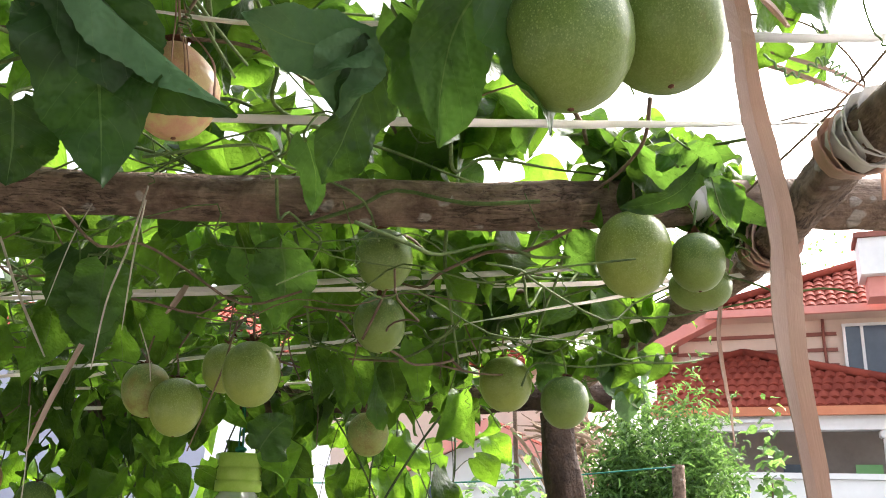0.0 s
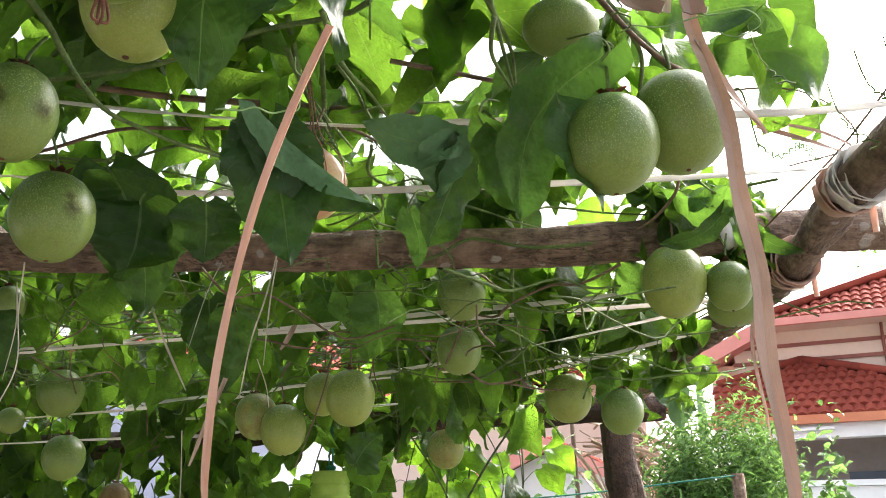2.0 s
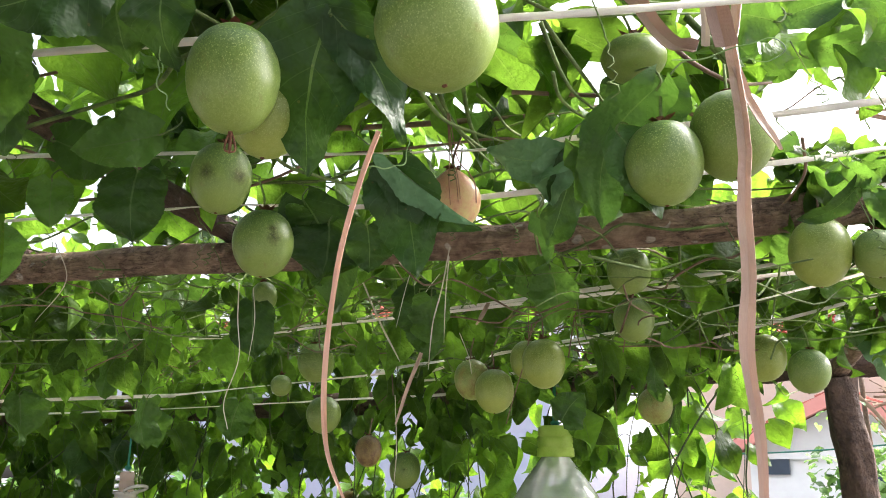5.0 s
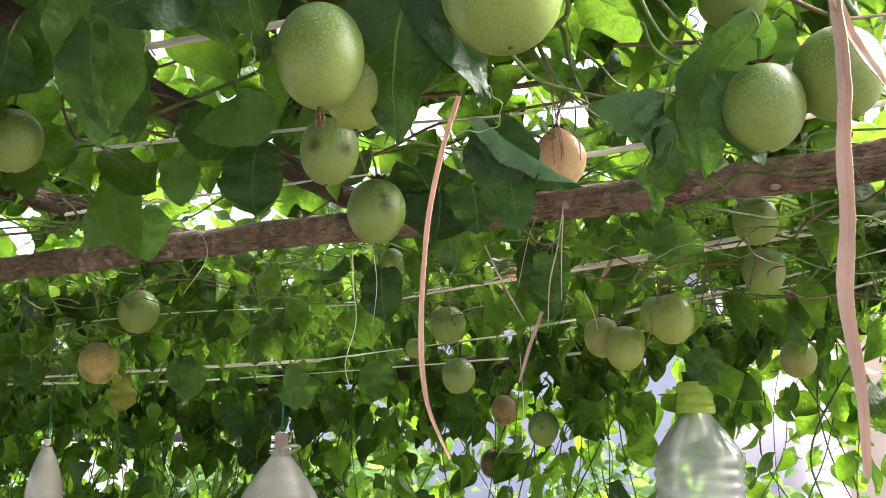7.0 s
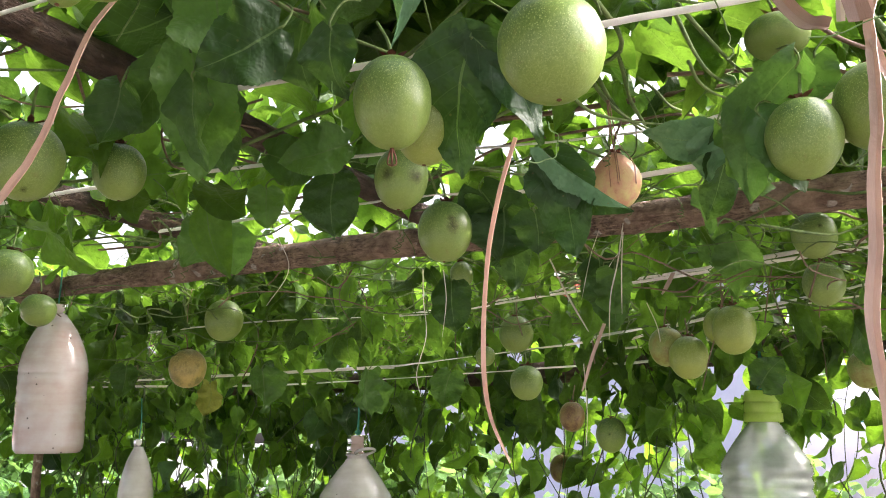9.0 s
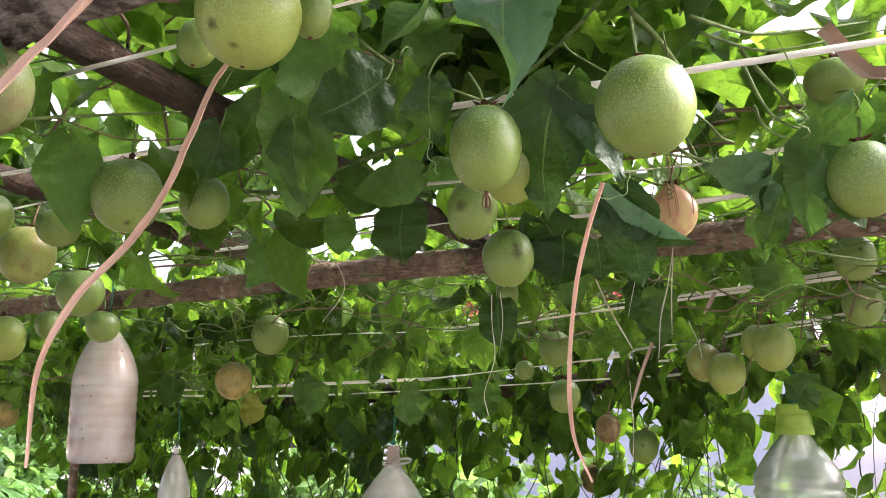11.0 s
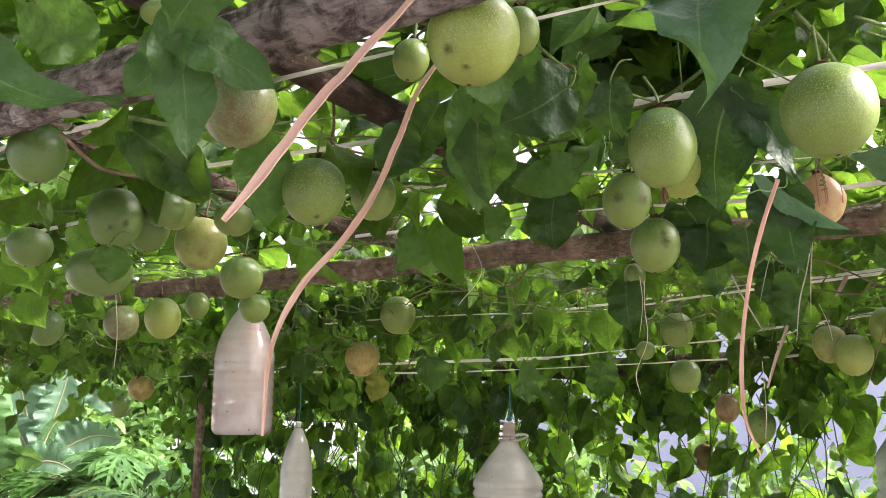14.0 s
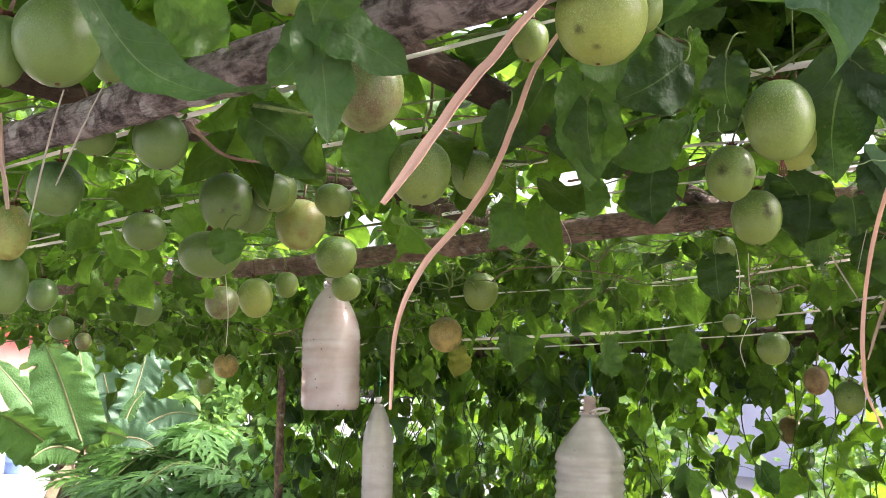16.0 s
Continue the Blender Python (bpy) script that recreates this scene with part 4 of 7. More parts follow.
vine_stem(((-0.066, 1.384, 1.967), (-0.069, 1.409, 1.939), (0.009, 1.485, 1.930), (0.054, 1.521, 1.920), (0.097, 1.591, 1.925)), 0.0020, 0.0009, 0)
vine_stem(((0.069, 1.435, 1.947), (0.062, 1.483, 1.910), (0.088, 1.502, 1.927), (0.146, 1.531, 1.925), (0.206, 1.592, 1.937)), 0.0019, 0.0009, 0)
vine_stem(((0.227, 1.400, 1.927), (0.222, 1.432, 1.906), (0.205, 1.468, 1.897), (0.186, 1.501, 1.895), (0.164, 1.570, 1.908)), 0.0019, 0.0009, 1)
vine_stem(((0.029, 1.629, 1.907), (0.026, 1.640, 1.868), (0.026, 1.683, 1.823), (0.021, 1.761, 1.786)), 0.0022, 0.0010, 0)
vine_stem(((-0.121, 1.590, 1.894), (-0.122, 1.635, 1.852), (-0.120, 1.644, 1.818), (-0.130, 1.689, 1.794)), 0.0022, 0.0010, 0)
vine_stem(((0.155, 1.625, 1.901), (0.140, 1.685, 1.870), (0.117, 1.744, 1.835), (0.089, 1.839, 1.804)), 0.0019, 0.0009, 0)
vine_stem(((-0.056, 0.778, 1.910), (-0.056, 0.823, 1.897), (-0.045, 0.874, 1.890), (-0.055, 0.952, 1.898)), 0.0017, 0.0009, 0)
vine_stem(((0.109, 0.984, 1.939), (0.124, 1.053, 1.943), (0.152, 1.118, 1.961), (0.173, 1.215, 1.997)), 0.0019, 0.0009, 0)
vine_stem(((0.090, 1.032, 1.948), (0.120, 1.079, 1.938), (0.158, 1.136, 1.955), (0.189, 1.224, 1.989)), 0.0017, 0.0008, 0)
tendril(((0.194, 1.101, 1.891), (0.212, 1.103, 1.888), (0.232, 1.102, 1.889), (0.246, 1.102, 1.890), (0.261, 1.100, 1.890), (0.270, 1.104, 1.881), (0.258, 1.108, 1.876), (0.245, 1.106, 1.882)), 0.0008, 2)
tendril(((0.265, 1.152, 1.827), (0.277, 1.155, 1.817), (0.288, 1.152, 1.821), (0.293, 1.152, 1.820), (0.300, 1.154, 1.811)), 0.0018, 8)
tendril(((-0.010, 0.806, 1.867), (-0.014, 0.814, 1.852), (-0.015, 0.824, 1.836), (-0.019, 0.830, 1.822)), 0.0010, 2)
tendril(((-0.019, 0.998, 1.814), (-0.001, 1.012, 1.818), (0.012, 1.023, 1.820), (0.020, 1.023, 1.834), (0.017, 1.014, 1.848)), 0.0015, 3)
tendril(((-0.029, 0.827, 1.871), (-0.027, 0.839, 1.850), (-0.036, 0.841, 1.828), (-0.033, 0.851, 1.810)), 0.0015, 3)
vine_stem(((0.419, 1.377, 1.978), (0.370, 1.414, 1.927), (0.324, 1.448, 1.890), (0.277, 1.516, 1.861)), 0.0010, 0.0010, 1)
vine_stem(((-0.292, 1.228, 1.986), (-0.232, 1.294, 1.998), (-0.131, 1.378, 2.015), (-0.073, 1.449, 2.036), (-0.012, 1.550, 2.075)), 0.0034, 0.0035, 1)
vine_stem(((-0.045, 1.198, 1.999), (-0.054, 1.223, 1.976), (-0.061, 1.246, 1.953), (-0.082, 1.301, 1.948)), 0.0024, 0.0020, 0)
vine_stem(((-0.048, 1.239, 1.975), (-0.040, 1.261, 1.964), (-0.036, 1.281, 1.952), (-0.044, 1.334, 1.960)), 0.0017, 0.0012, 0)
vine_stem(((-0.048, 1.278, 1.949), (-0.015, 1.305, 1.966), (0.035, 1.354, 1.986), (0.088, 1.434, 2.026)), 0.0012, 0.0009, 0)
vine_stem(((-0.241, 1.740, 1.834), (-0.256, 1.744, 1.780), (-0.274, 1.744, 1.729), (-0.307, 1.777, 1.687)), 0.0012, 0.0009, 1)
trellis_string(((-2.485, 0.342, 1.900), (-0.725, 0.919, 1.920), (-0.081, 1.177, 1.900), (0.074, 1.224, 1.900), (0.337, 1.280, 1.900), (0.463, 1.314, 1.920)), 0.0060)
trellis_string(((-0.714, 0.693, 1.915), (-0.192, 0.873, 1.900), (0.228, 1.047, 1.900), (0.543, 1.212, 1.920)), 0.0060)
trellis_string(((-0.824, 1.088, 1.910), (-0.375, 1.202, 1.900), (-0.199, 1.302, 1.900), (0.164, 1.380, 1.900), (0.335, 1.410, 1.903), (0.350, 1.345, 1.876)), 0.0065)
trellis_string(((-1.026, 1.623, 1.840), (-0.552, 1.686, 1.860), (-0.496, 1.673, 1.860), (-0.286, 1.680, 1.860), (-0.068, 1.659, 1.860), (0.143, 1.642, 1.860), (0.349, 1.645, 1.880)), 0.0060)
trellis_string(((-0.671, 2.024, 1.800), (-0.458, 1.995, 1.830), (-0.196, 1.918, 1.840), (-0.004, 1.814, 1.840), (0.192, 1.678, 1.840), (0.356, 1.658, 1.860)), 0.0060)
trellis_string(((-0.738, 2.078, 1.800), (-0.277, 2.139, 1.820), (-0.034, 1.932, 1.820), (0.306, 1.872, 1.870)), 0.0050)
trellis_string(((-2.164, 1.419, 1.740), (-1.106, 1.704, 1.755), (-0.997, 1.725, 1.758), (-0.596, 1.837, 1.788), (-0.696, 1.964, 1.810), (-0.438, 1.934, 1.820), (0.257, 2.046, 1.870)), 0.0070)
trellis_string(((-2.005, 1.224, 1.800), (-1.544, 1.322, 1.820), (-1.045, 1.389, 1.820), (-0.705, 1.538, 1.820), (-0.454, 1.618, 1.840), (0.333, 1.776, 1.880)), 0.0060)
trellis_string(((-2.782, 1.401, 1.720), (-2.244, 1.572, 1.747), (-1.519, 1.776, 1.738), (-0.764, 1.987, 1.759), (-0.612, 2.113, 1.776), (-0.439, 2.161, 1.801)), 0.0060)
trellis_string(((-2.581, 0.315, 1.900), (-0.746, 0.809, 1.920)), 0.0060)
trellis_string(((-1.708, 0.165, 1.900), (-0.670, 0.539, 1.920), (0.094, 0.774, 1.900), (0.616, 0.952, 1.900)), 0.0060)


# ---- plastic bottles hung as fly traps ----
def lathe(name, profile, material, parent, label="", sides=28, ribs=()):
    """A turned shape from (radius, height) pairs, with moulded ribs between given heights."""
    verts, faces, uvs = [], [], []
    for i, (r, z) in enumerate(profile):
        for k in range(sides):
            a = 2 * math.pi * k / sides
            verts.append((r * math.cos(a), r * math.sin(a), z))
            uvs.append((k / sides, z))
    for i in range(len(profile) - 1):
        for k in range(sides):
            j = (k + 1) % sides
            faces.append((i * sides + k, i * sides + j, (i + 1) * sides + j, (i + 1) * sides + k))
    ob = mesh_object(name, verts, faces, material, parent, label, uvs)
    ob.visible_shadow = True
    return ob


def ribbed(r, z0, z1, count, depth):
    out = []
    for k in range(count * 4 + 1):
        f = k / (count * 4)
        out.append((r - depth * (0.5 + 0.5 * math.cos(2 * math.pi * f * count)), z0 + (z1 - z0) * f))
    return out


def bottle_big(x, y, cap_z, turn, green):
    """A five-litre water bottle hung by a cord at its neck; one kind has a ring handle, the other a tall green cap."""
    thing = tagged(new("water_bottle"), "clear five litre bottle with green cap hung by cord" if green else
                   "cloudy five litre bottle with ring handle hung by cord", "bottle", "hanging bottles")
    thing.matrix_world = pose(x, y, cap_z - 0.33, 0, 0, turn)
    r = 0.086
    prof = [(0.001, 0.0), (r - 0.012, 0.0), (r - 0.003, 0.008), (r, 0.02)] + ribbed(r, 0.03, 0.195, 7, 0.005) + \
        [(r, 0.200), (r * 0.99, 0.212), (r * 0.93, 0.224), (r * 0.72, 0.252), (r * 0.52, 0.276), (r * 0.36, 0.292), (0.027, 0.298), (0.024, 0.302)]
    skin = PET_CLEAR if green else PET_MILKY
    lathe("body", prof, skin, thing)
    lathe("neck", [(0.0225, 0.302), (0.0225, 0.308), (0.0265, 0.309), (0.0265, 0.313), (0.0225, 0.314), (0.0225, 0.330), (0.019, 0.330), (0.019, 0.302)], skin, thing)
    if green:
        lathe("cap", [(0.001, 0.356), (0.031, 0.356), (0.034, 0.352), (0.0345, 0.336), (0.0325, 0.3345), (0.0345, 0.333), (0.035, 0.316), (0.0330, 0.3145),
                      (0.0365, 0.313), (0.0370, 0.297), (0.034, 0.296)], PET_GREEN, thing, "translucent yellow-green cap")
    else:
        lathe("cap", [(0.001, 0.356), (0.023, 0.356), (0.0252, 0.353), (0.0256, 0.338), (0.0246, 0.337), (0.0262, 0.335), (0.0268, 0.322), (0.0255, 0.3205), (0.0285, 0.319), (0.0285, 0.313), (0.024, 0.312)], PET_DULL, thing,
              "dull pinkish cap")
        ring = [Vector((0.024 + 0.034 * (1 - math.cos(a)), 0.020 * math.sin(a), 0.312 + 0.014 * (1 - math.cos(a)) * 0.5)) for a in np.linspace(0, 2 * math.pi, 24)]
        tube("handle", ring, 0.0032, PET_MILKY, thing, "ring handle", 6)
    top = 0.358 if green else 0.358
    tube("cord", [(0.003, 0, top - 0.003), (0.002, 0, top + 0.04), (0.0, 0.0, top + 0.09)], 0.0022, CORD_GREEN, thing, "green nylon cord", 6, 0, 6)
    tube("cord", [(-0.003, 0, top - 0.003), (-0.004, 0.001, top + 0.03), (-0.002, 0.002, top + 0.085)], 0.0016, CORD_GREEN, thing, "green nylon cord", 6, 0, 6)
    knot = bmesh.new()
    bmesh.ops.create_icosphere(knot, subdivisions=2, radius=1.0, matrix=Matrix.Translation((0, 0, top + 0.004)) @ Matrix.Diagonal((0.010, 0.007, 0.006, 1)))
    part("knot", knot, CORD_GREEN, thing, "knotted green cord")
    return thing


def bottle_tall(x, y, base_z, r, height, turn, label, mat):
    """A tall drink bottle with moulded bands, hung upright."""
    thing = tagged(new("drink_bottle"), label, "bottle", "hanging bottles")
    thing.matrix_world = pose(x, y, base_z, 1.5, -1.0, turn)
    h = height
    prof = [(0.001, 0.006), (r * 0.6, 0.004), (r * 0.88, 0.0), (r * 0.97, 0.008), (r, 0.02)] + [(r, 0.045)] + ribbed(r, 0.055, h * 0.56, 5, r * 0.020) + \
        [(r, h * 0.57), (r * 0.98, h * 0.62), (r * 0.92, h * 0.69), (r * 0.80, h * 0.77), (r * 0.62, h * 0.86), (r * 0.42, h * 0.93), (r * 0.28, h * 0.97), (r * 0.24, h)]
    lathe("body", prof, mat, thing)
    lathe("cap", [(0.001, h + 0.014), (r * 0.28, h + 0.014), (r * 0.30, h + 0.012), (r * 0.30, h - 0.006), (r * 0.25, h - 0.006)], mat, thing, "dull white cap")
    lathe("residue", [(0.001, 0.010), (r * 0.9, 0.010), (r * 0.93, 0.024), (r * 0.93, h * 0.20), (0.001, h * 0.20)], PET_CLOUDY, thing, "whitish liquid residue")
    tube("inner_cord", [(0, 0, h), (0.004, 0, h * 0.8), (0.002, 0.003, h * 0.55)], 0.0022, STEM_DRY, thing, "dark cord hanging inside", 6, 0, 6)
    tube("cord", [(0, 0, h + 0.01), (0.003, 0, h + 0.06), (0, 0.002, h + 0.12)], 0.0015, CORD_GREEN, thing, "green nylon cord", 6, 0, 6)
    return thing


bottle_tall(-1.292, 1.128, 1.568, 0.0625, 0.265, 20, "cloudy pinkish plastic bottle with residue, hung from vine", PET_CLOUDY)
bottle_tall(-1.863, 1.578, 1.264, 0.046, 0.320, 60, "slim milky plastic drink bottle hung from the vine", PET_MILKY)
bottle_big(-1.225, 1.805, 1.588, -20, False)
bottle_big(-0.404, 2.160, 1.681, 10, True)

# ---- hero leaves ----
hero_leaf((0.180, 1.111, 1.879), (0.117, 1.148, 1.788), 0.051, (0.09, -0.90, -0.43), -15, 0.35, 0.12, LEAF_DARK, -0.2)
hero_leaf((0.151, 1.102, 1.844), (0.171, 1.129, 1.783), 0.045, (0.14, -0.92, -0.36), -25, 0.3, -0.1, LEAF_DARK)
lobed_leaf((0.062, 1.198, 1.874), [((0.000, 1.174, 1.886), 0.042, 10, 0.15), ((0.050, 1.202, 1.832), 0.040, 0, 0.2)], (0.29, -0.87, -0.39), LEAF_SILVER)
hero_leaf((0.071, 1.205, 1.874), (0.035, 1.221, 1.801), 0.043, (0.27, -0.91, -0.33), -25, 0.35, 0.1)
hero_leaf((0.104, 1.153, 1.858), (0.119, 1.177, 1.804), 0.038, (0.20, -0.91, -0.35), 30, 0.3, -0.1)
rolled_leaf((-0.028, 1.062, 1.845), (0.039, 1.098, 1.786), 0.050, (0.36, -0.86, -0.37), 0, -0.08, 0.0024)
lobed_leaf((-0.028, 1.078, 1.840), [((-0.012, 1.084, 1.752), 0.060, 5, 0.15), ((-0.054, 1.070, 1.810), 0.040, 0, 0.2)], (0.40, -0.86, -0.33))
lobed_leaf((0.054, 0.890, 1.866), [((0.020, 0.915, 1.778), 0.072, 5, 0.15), ((0.076, 0.938, 1.796), 0.036, -15, 0.25)], (0.44, -0.77, -0.46))
hero_leaf((-0.193, 1.152, 1.863), (-0.181, 1.197, 1.758), 0.074, (0.55, -0.79, -0.27), 10, 0.2, 0.05)
hero_leaf((-0.149, 1.569, 1.894), (-0.140, 1.597, 1.789), 0.057, (0.35, -0.91, -0.22), 30, 0.4, 0.15)
hero_leaf((-0.302, 1.506, 1.856), (-0.292, 1.528, 1.781), 0.067, (0.48, -0.85, -0.20), 0, 0.2, -0.1)
hero_leaf((0.253, 1.290, 1.961), (0.335, 1.345, 1.904), 0.048, (-0.13, -0.88, -0.45), -12, 0.3, -0.15, None, 0.26)
hero_leaf((0.244, 1.299, 2.008), (0.348, 1.340, 1.975), 0.050, (-0.17, -0.85, -0.50), -15, 0.35, -0.15, None, 0.26)
hero_leaf((0.014, 1.247, 1.841), (0.016, 1.262, 1.797), 0.024, (0.20, -0.91, -0.35), 20, 0.3, 0.1, LEAF_DARK)
hero_leaf((0.302, 1.321, 1.979), (0.339, 1.340, 1.928), 0.043, (-0.09, -0.90, -0.42), -30, 0.3, -0.2)
hero_leaf((0.245, 1.219, 1.963), (0.200, 1.209, 1.977), 0.043, (0.03, -0.87, -0.49), 0, 0.3, -0.1)
hero_leaf((0.258, 1.460, 1.909), (0.285, 1.466, 1.890), 0.026, (-0.03, -0.95, -0.32), 10, 0.3, -0.2)
hero_leaf((0.270, 1.464, 1.897), (0.202, 1.473, 1.866), 0.024, (0.01, -0.95, -0.30), -20, 0.3, -0.2)
hero_leaf((0.284, 1.469, 1.879), (0.332, 1.475, 1.848), 0.020, (-0.07, -0.96, -0.28), 20, 0.3, -0.1)
hero_leaf((0.268, 1.506, 1.930), (0.305, 1.508, 1.920), 0.027, (-0.04, -0.94, -0.32), 40, 0.2, -0.2)
hero_leaf((0.274, 1.467, 1.886), (0.291, 1.480, 1.841), 0.026, (-0.04, -0.96, -0.28), -10, 0.3, -0.2)
hero_leaf((0.249, 1.492, 1.909), (0.234, 1.488, 1.922), 0.031, (0.00, -0.95, -0.32), 20, 0.2, -0.2)
hero_leaf((0.211, 1.503, 1.937), (0.286, 1.508, 1.922), 0.030, (-0.00, -0.94, -0.33), 35, 0.3, -0.3)
hero_leaf((0.179, 2.103, 1.830), (0.210, 2.113, 1.754), 0.053, (0.00, -0.99, -0.12), -15, 0.3, -0.3, LEAF_SILVER)
hero_leaf((0.195, 2.131, 1.846), (0.235, 2.139, 1.784), 0.052, (-0.01, -0.99, -0.14), 30, 0.2, -0.2)
hero_leaf((0.101, 1.945, 1.847), (0.106, 1.958, 1.765), 0.047, (0.08, -0.99, -0.15), 20, 0.3, 0.1)
hero_leaf((-0.112, 1.965, 1.822), (-0.126, 1.973, 1.730), 0.057, (0.25, -0.96, -0.12), -20, 0.3, 0.1)
hero_leaf((0.183, 1.583, 1.870), (0.151, 1.588, 1.850), 0.048, (0.03, -0.96, -0.27), 0, 0.3, -0.2)
hero_leaf((0.044, 1.722, 1.889), (0.094, 1.730, 1.884), 0.069, (0.13, -0.96, -0.26), 10, 0.2, -0.2)
hero_leaf((0.093, 1.150, 1.863), (0.115, 1.185, 1.806), 0.035, (0.20, -0.87, -0.45), 35, 0.35, 0.1)
hero_leaf((-0.096, 1.128, 1.817), (-0.102, 1.141, 1.777), 0.047, (0.59, -0.73, -0.34), 10, 0.2, 0.05)
lobed_leaf((-0.050, 0.480, 1.828), [((-0.078, 0.462, 1.788), 0.034, 15, 0.2), ((-0.064, 0.499, 1.753), 0.038, -8, 0.2), ((-0.031, 0.538, 1.799), 0.036, -12, 0.2)], (0.85, -0.40, -0.34), LEAF_DARK)

hero_leaf((-0.090, 0.352, 1.828), (-0.057, 0.455, 1.777), 0.033, (0.90, -0.25, -0.35), -30, 0.35, 0.12, LEAF_DARK, -0.10)
hero_leaf((-0.004, 0.489, 1.849), (-0.030, 0.469, 1.812), 0.035, (0.84, -0.34, -0.42), 10, 0.3, -0.1)
hero_leaf((-0.193, 0.786, 1.898), (-0.237, 0.763, 1.832), 0.046, (0.77, -0.56, -0.31), 15, 0.3, 0.15)
hero_leaf((-0.128, 0.775, 1.881), (-0.147, 0.799, 1.784), 0.061, (0.73, -0.62, -0.29), -10, 0.25, 0.05)
hero_leaf((-0.124, 0.777, 1.856), (-0.132, 0.798, 1.790), 0.036, (0.73, -0.63, -0.28), 25, 0.3, -0.05)
hero_leaf((-0.082, 0.767, 1.926), (-0.088, 0.803, 1.853), 0.069, (0.68, -0.63, -0.37), 0, 0.2, -0.1)
hero_leaf((-0.059, 0.832, 1.909), (-0.072, 0.853, 1.845), 0.053, (0.64, -0.69, -0.35), 20, 0.25, -0.15)
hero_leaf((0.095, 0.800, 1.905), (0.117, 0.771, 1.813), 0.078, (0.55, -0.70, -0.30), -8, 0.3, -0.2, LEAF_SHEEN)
hero_leaf((-0.215, 0.990, 1.880), (-0.267, 0.945, 1.861), 0.048, (0.69, -0.67, -0.27), 10, 0.3, -0.15)
hero_leaf((-0.270, 1.015, 1.866), (-0.280, 1.026, 1.800), 0.061, (0.69, -0.69, -0.22), 0, 0.15, -0.05)
hero_leaf((-0.321, 0.966, 1.851), (-0.327, 0.973, 1.810), 0.041, (0.73, -0.64, -0.22), 0, 0.2, -0.1)
hero_leaf((-0.536, 1.019, 1.870), (-0.564, 1.000, 1.806), 0.060, (0.80, -0.57, -0.19), 0, 0.2, -0.05)
hero_leaf((-0.300, 0.538, 1.839), (-0.287, 0.607, 1.794), 0.057, (0.90, -0.34, -0.26), 5, 0.2, -0.1)
hero_leaf((-0.342, 0.680, 1.876), (-0.359, 0.697, 1.789), 0.058, (0.87, -0.43, -0.25), 10, 0.2, -0.05)
hero_leaf((-0.183, 0.425, 1.878), (-0.183, 0.472, 1.849), 0.053, (0.90, -0.22, -0.38), 10, 0.2, -0.1)
hero_leaf((-0.128, 0.558, 1.901), (-0.113, 0.593, 1.897), 0.027, (0.81, -0.40, -0.43), 10, 0.2, -0.1)
hero_leaf((-0.476, 0.582, 1.767), (-0.480, 0.586, 1.731), 0.040, (0.94, -0.30, -0.15), 0, 0.2, -0.05)
hero_leaf((-0.516, 1.420, 1.839), (-0.517, 1.433, 1.757), 0.063, (0.64, -0.76, -0.13), 0, 0.2, -0.05)
hero_leaf((-0.209, 1.141, 1.854), (-0.208, 1.150, 1.821), 0.056, (0.60, -0.77, -0.22), 10, 0.2, -0.1)
hero_leaf((-0.175, 1.170, 1.840), (-0.188, 1.174, 1.781), 0.076, (0.57, -0.80, -0.19), 10, 0.2, -0.05)
hero_leaf((-0.987, 1.594, 1.841), (-1.023, 1.569, 1.739), 0.071, (0.74, -0.66, -0.10), -23.6871, 0.700637, 0.1)
hero_leaf((-1.009, 1.659, 1.741), (-1.008, 1.667, 1.649), 0.068, (0.73, -0.68, -0.05), -36.5284, 0.516563, 0.1)
hero_leaf((-1.150, 1.491, 1.741), (-1.148, 1.501, 1.652), 0.079, (0.80, -0.60, -0.05), -30.6235, 0.667289, 0.1)
hero_leaf((-0.887, 1.778, 1.742), (-0.901, 1.771, 1.668), 0.075, (0.67, -0.74, -0.05), -9.78946, 0.55837, 0.1)
hero_leaf((-1.296, 1.266, 1.739), (-1.302, 1.263, 1.678), 0.058, (0.87, -0.49, -0.05), 7.81187, 0.668919, 0.1)
hero_leaf((-0.803, 1.418, 1.858), (-0.798, 1.437, 1.795), 0.059, (0.73, -0.67, -0.13), 10, 0.25, 0.1)
hero_leaf((-0.277, 1.472, 1.821), (-0.265, 1.491, 1.748), 0.062, (0.51, -0.85, -0.13), 10, 0.25, 0.1)
hero_leaf((-0.213, 0.760, 1.872), (-0.235, 0.753, 1.821), 0.043, (0.89, -0.32, -0.33), 20, 0.3, 0.1)
hero_leaf((-0.213, 0.817, 1.900), (-0.227, 0.840, 1.837), 0.049, (0.85, -0.40, -0.35), -15, 0.3, 0.1)
hero_leaf((-0.219, 0.861, 1.891), (-0.238, 0.872, 1.827), 0.040, (0.84, -0.44, -0.33), 25, 0.25, 0.1)
hero_leaf((-0.024, 0.786, 1.865), (-0.061, 0.746, 1.833), 0.057, (0.81, -0.42, -0.42), 15, 0.2, -0.1)
hero_leaf((-0.004, 0.814, 1.868), (-0.013, 0.837, 1.824), 0.038, (0.75, -0.52, -0.42), 20, 0.2, -0.1)
hero_leaf((-0.337, 0.975, 1.894), (-0.302, 1.031, 1.891), 0.054, (0.80, -0.51, -0.31), 0, 0.2, -0.15)
hero_leaf((-0.308, 1.037, 1.863), (-0.311, 1.057, 1.812), 0.060, (0.79, -0.56, -0.25), 0, 0.2, -0.05)
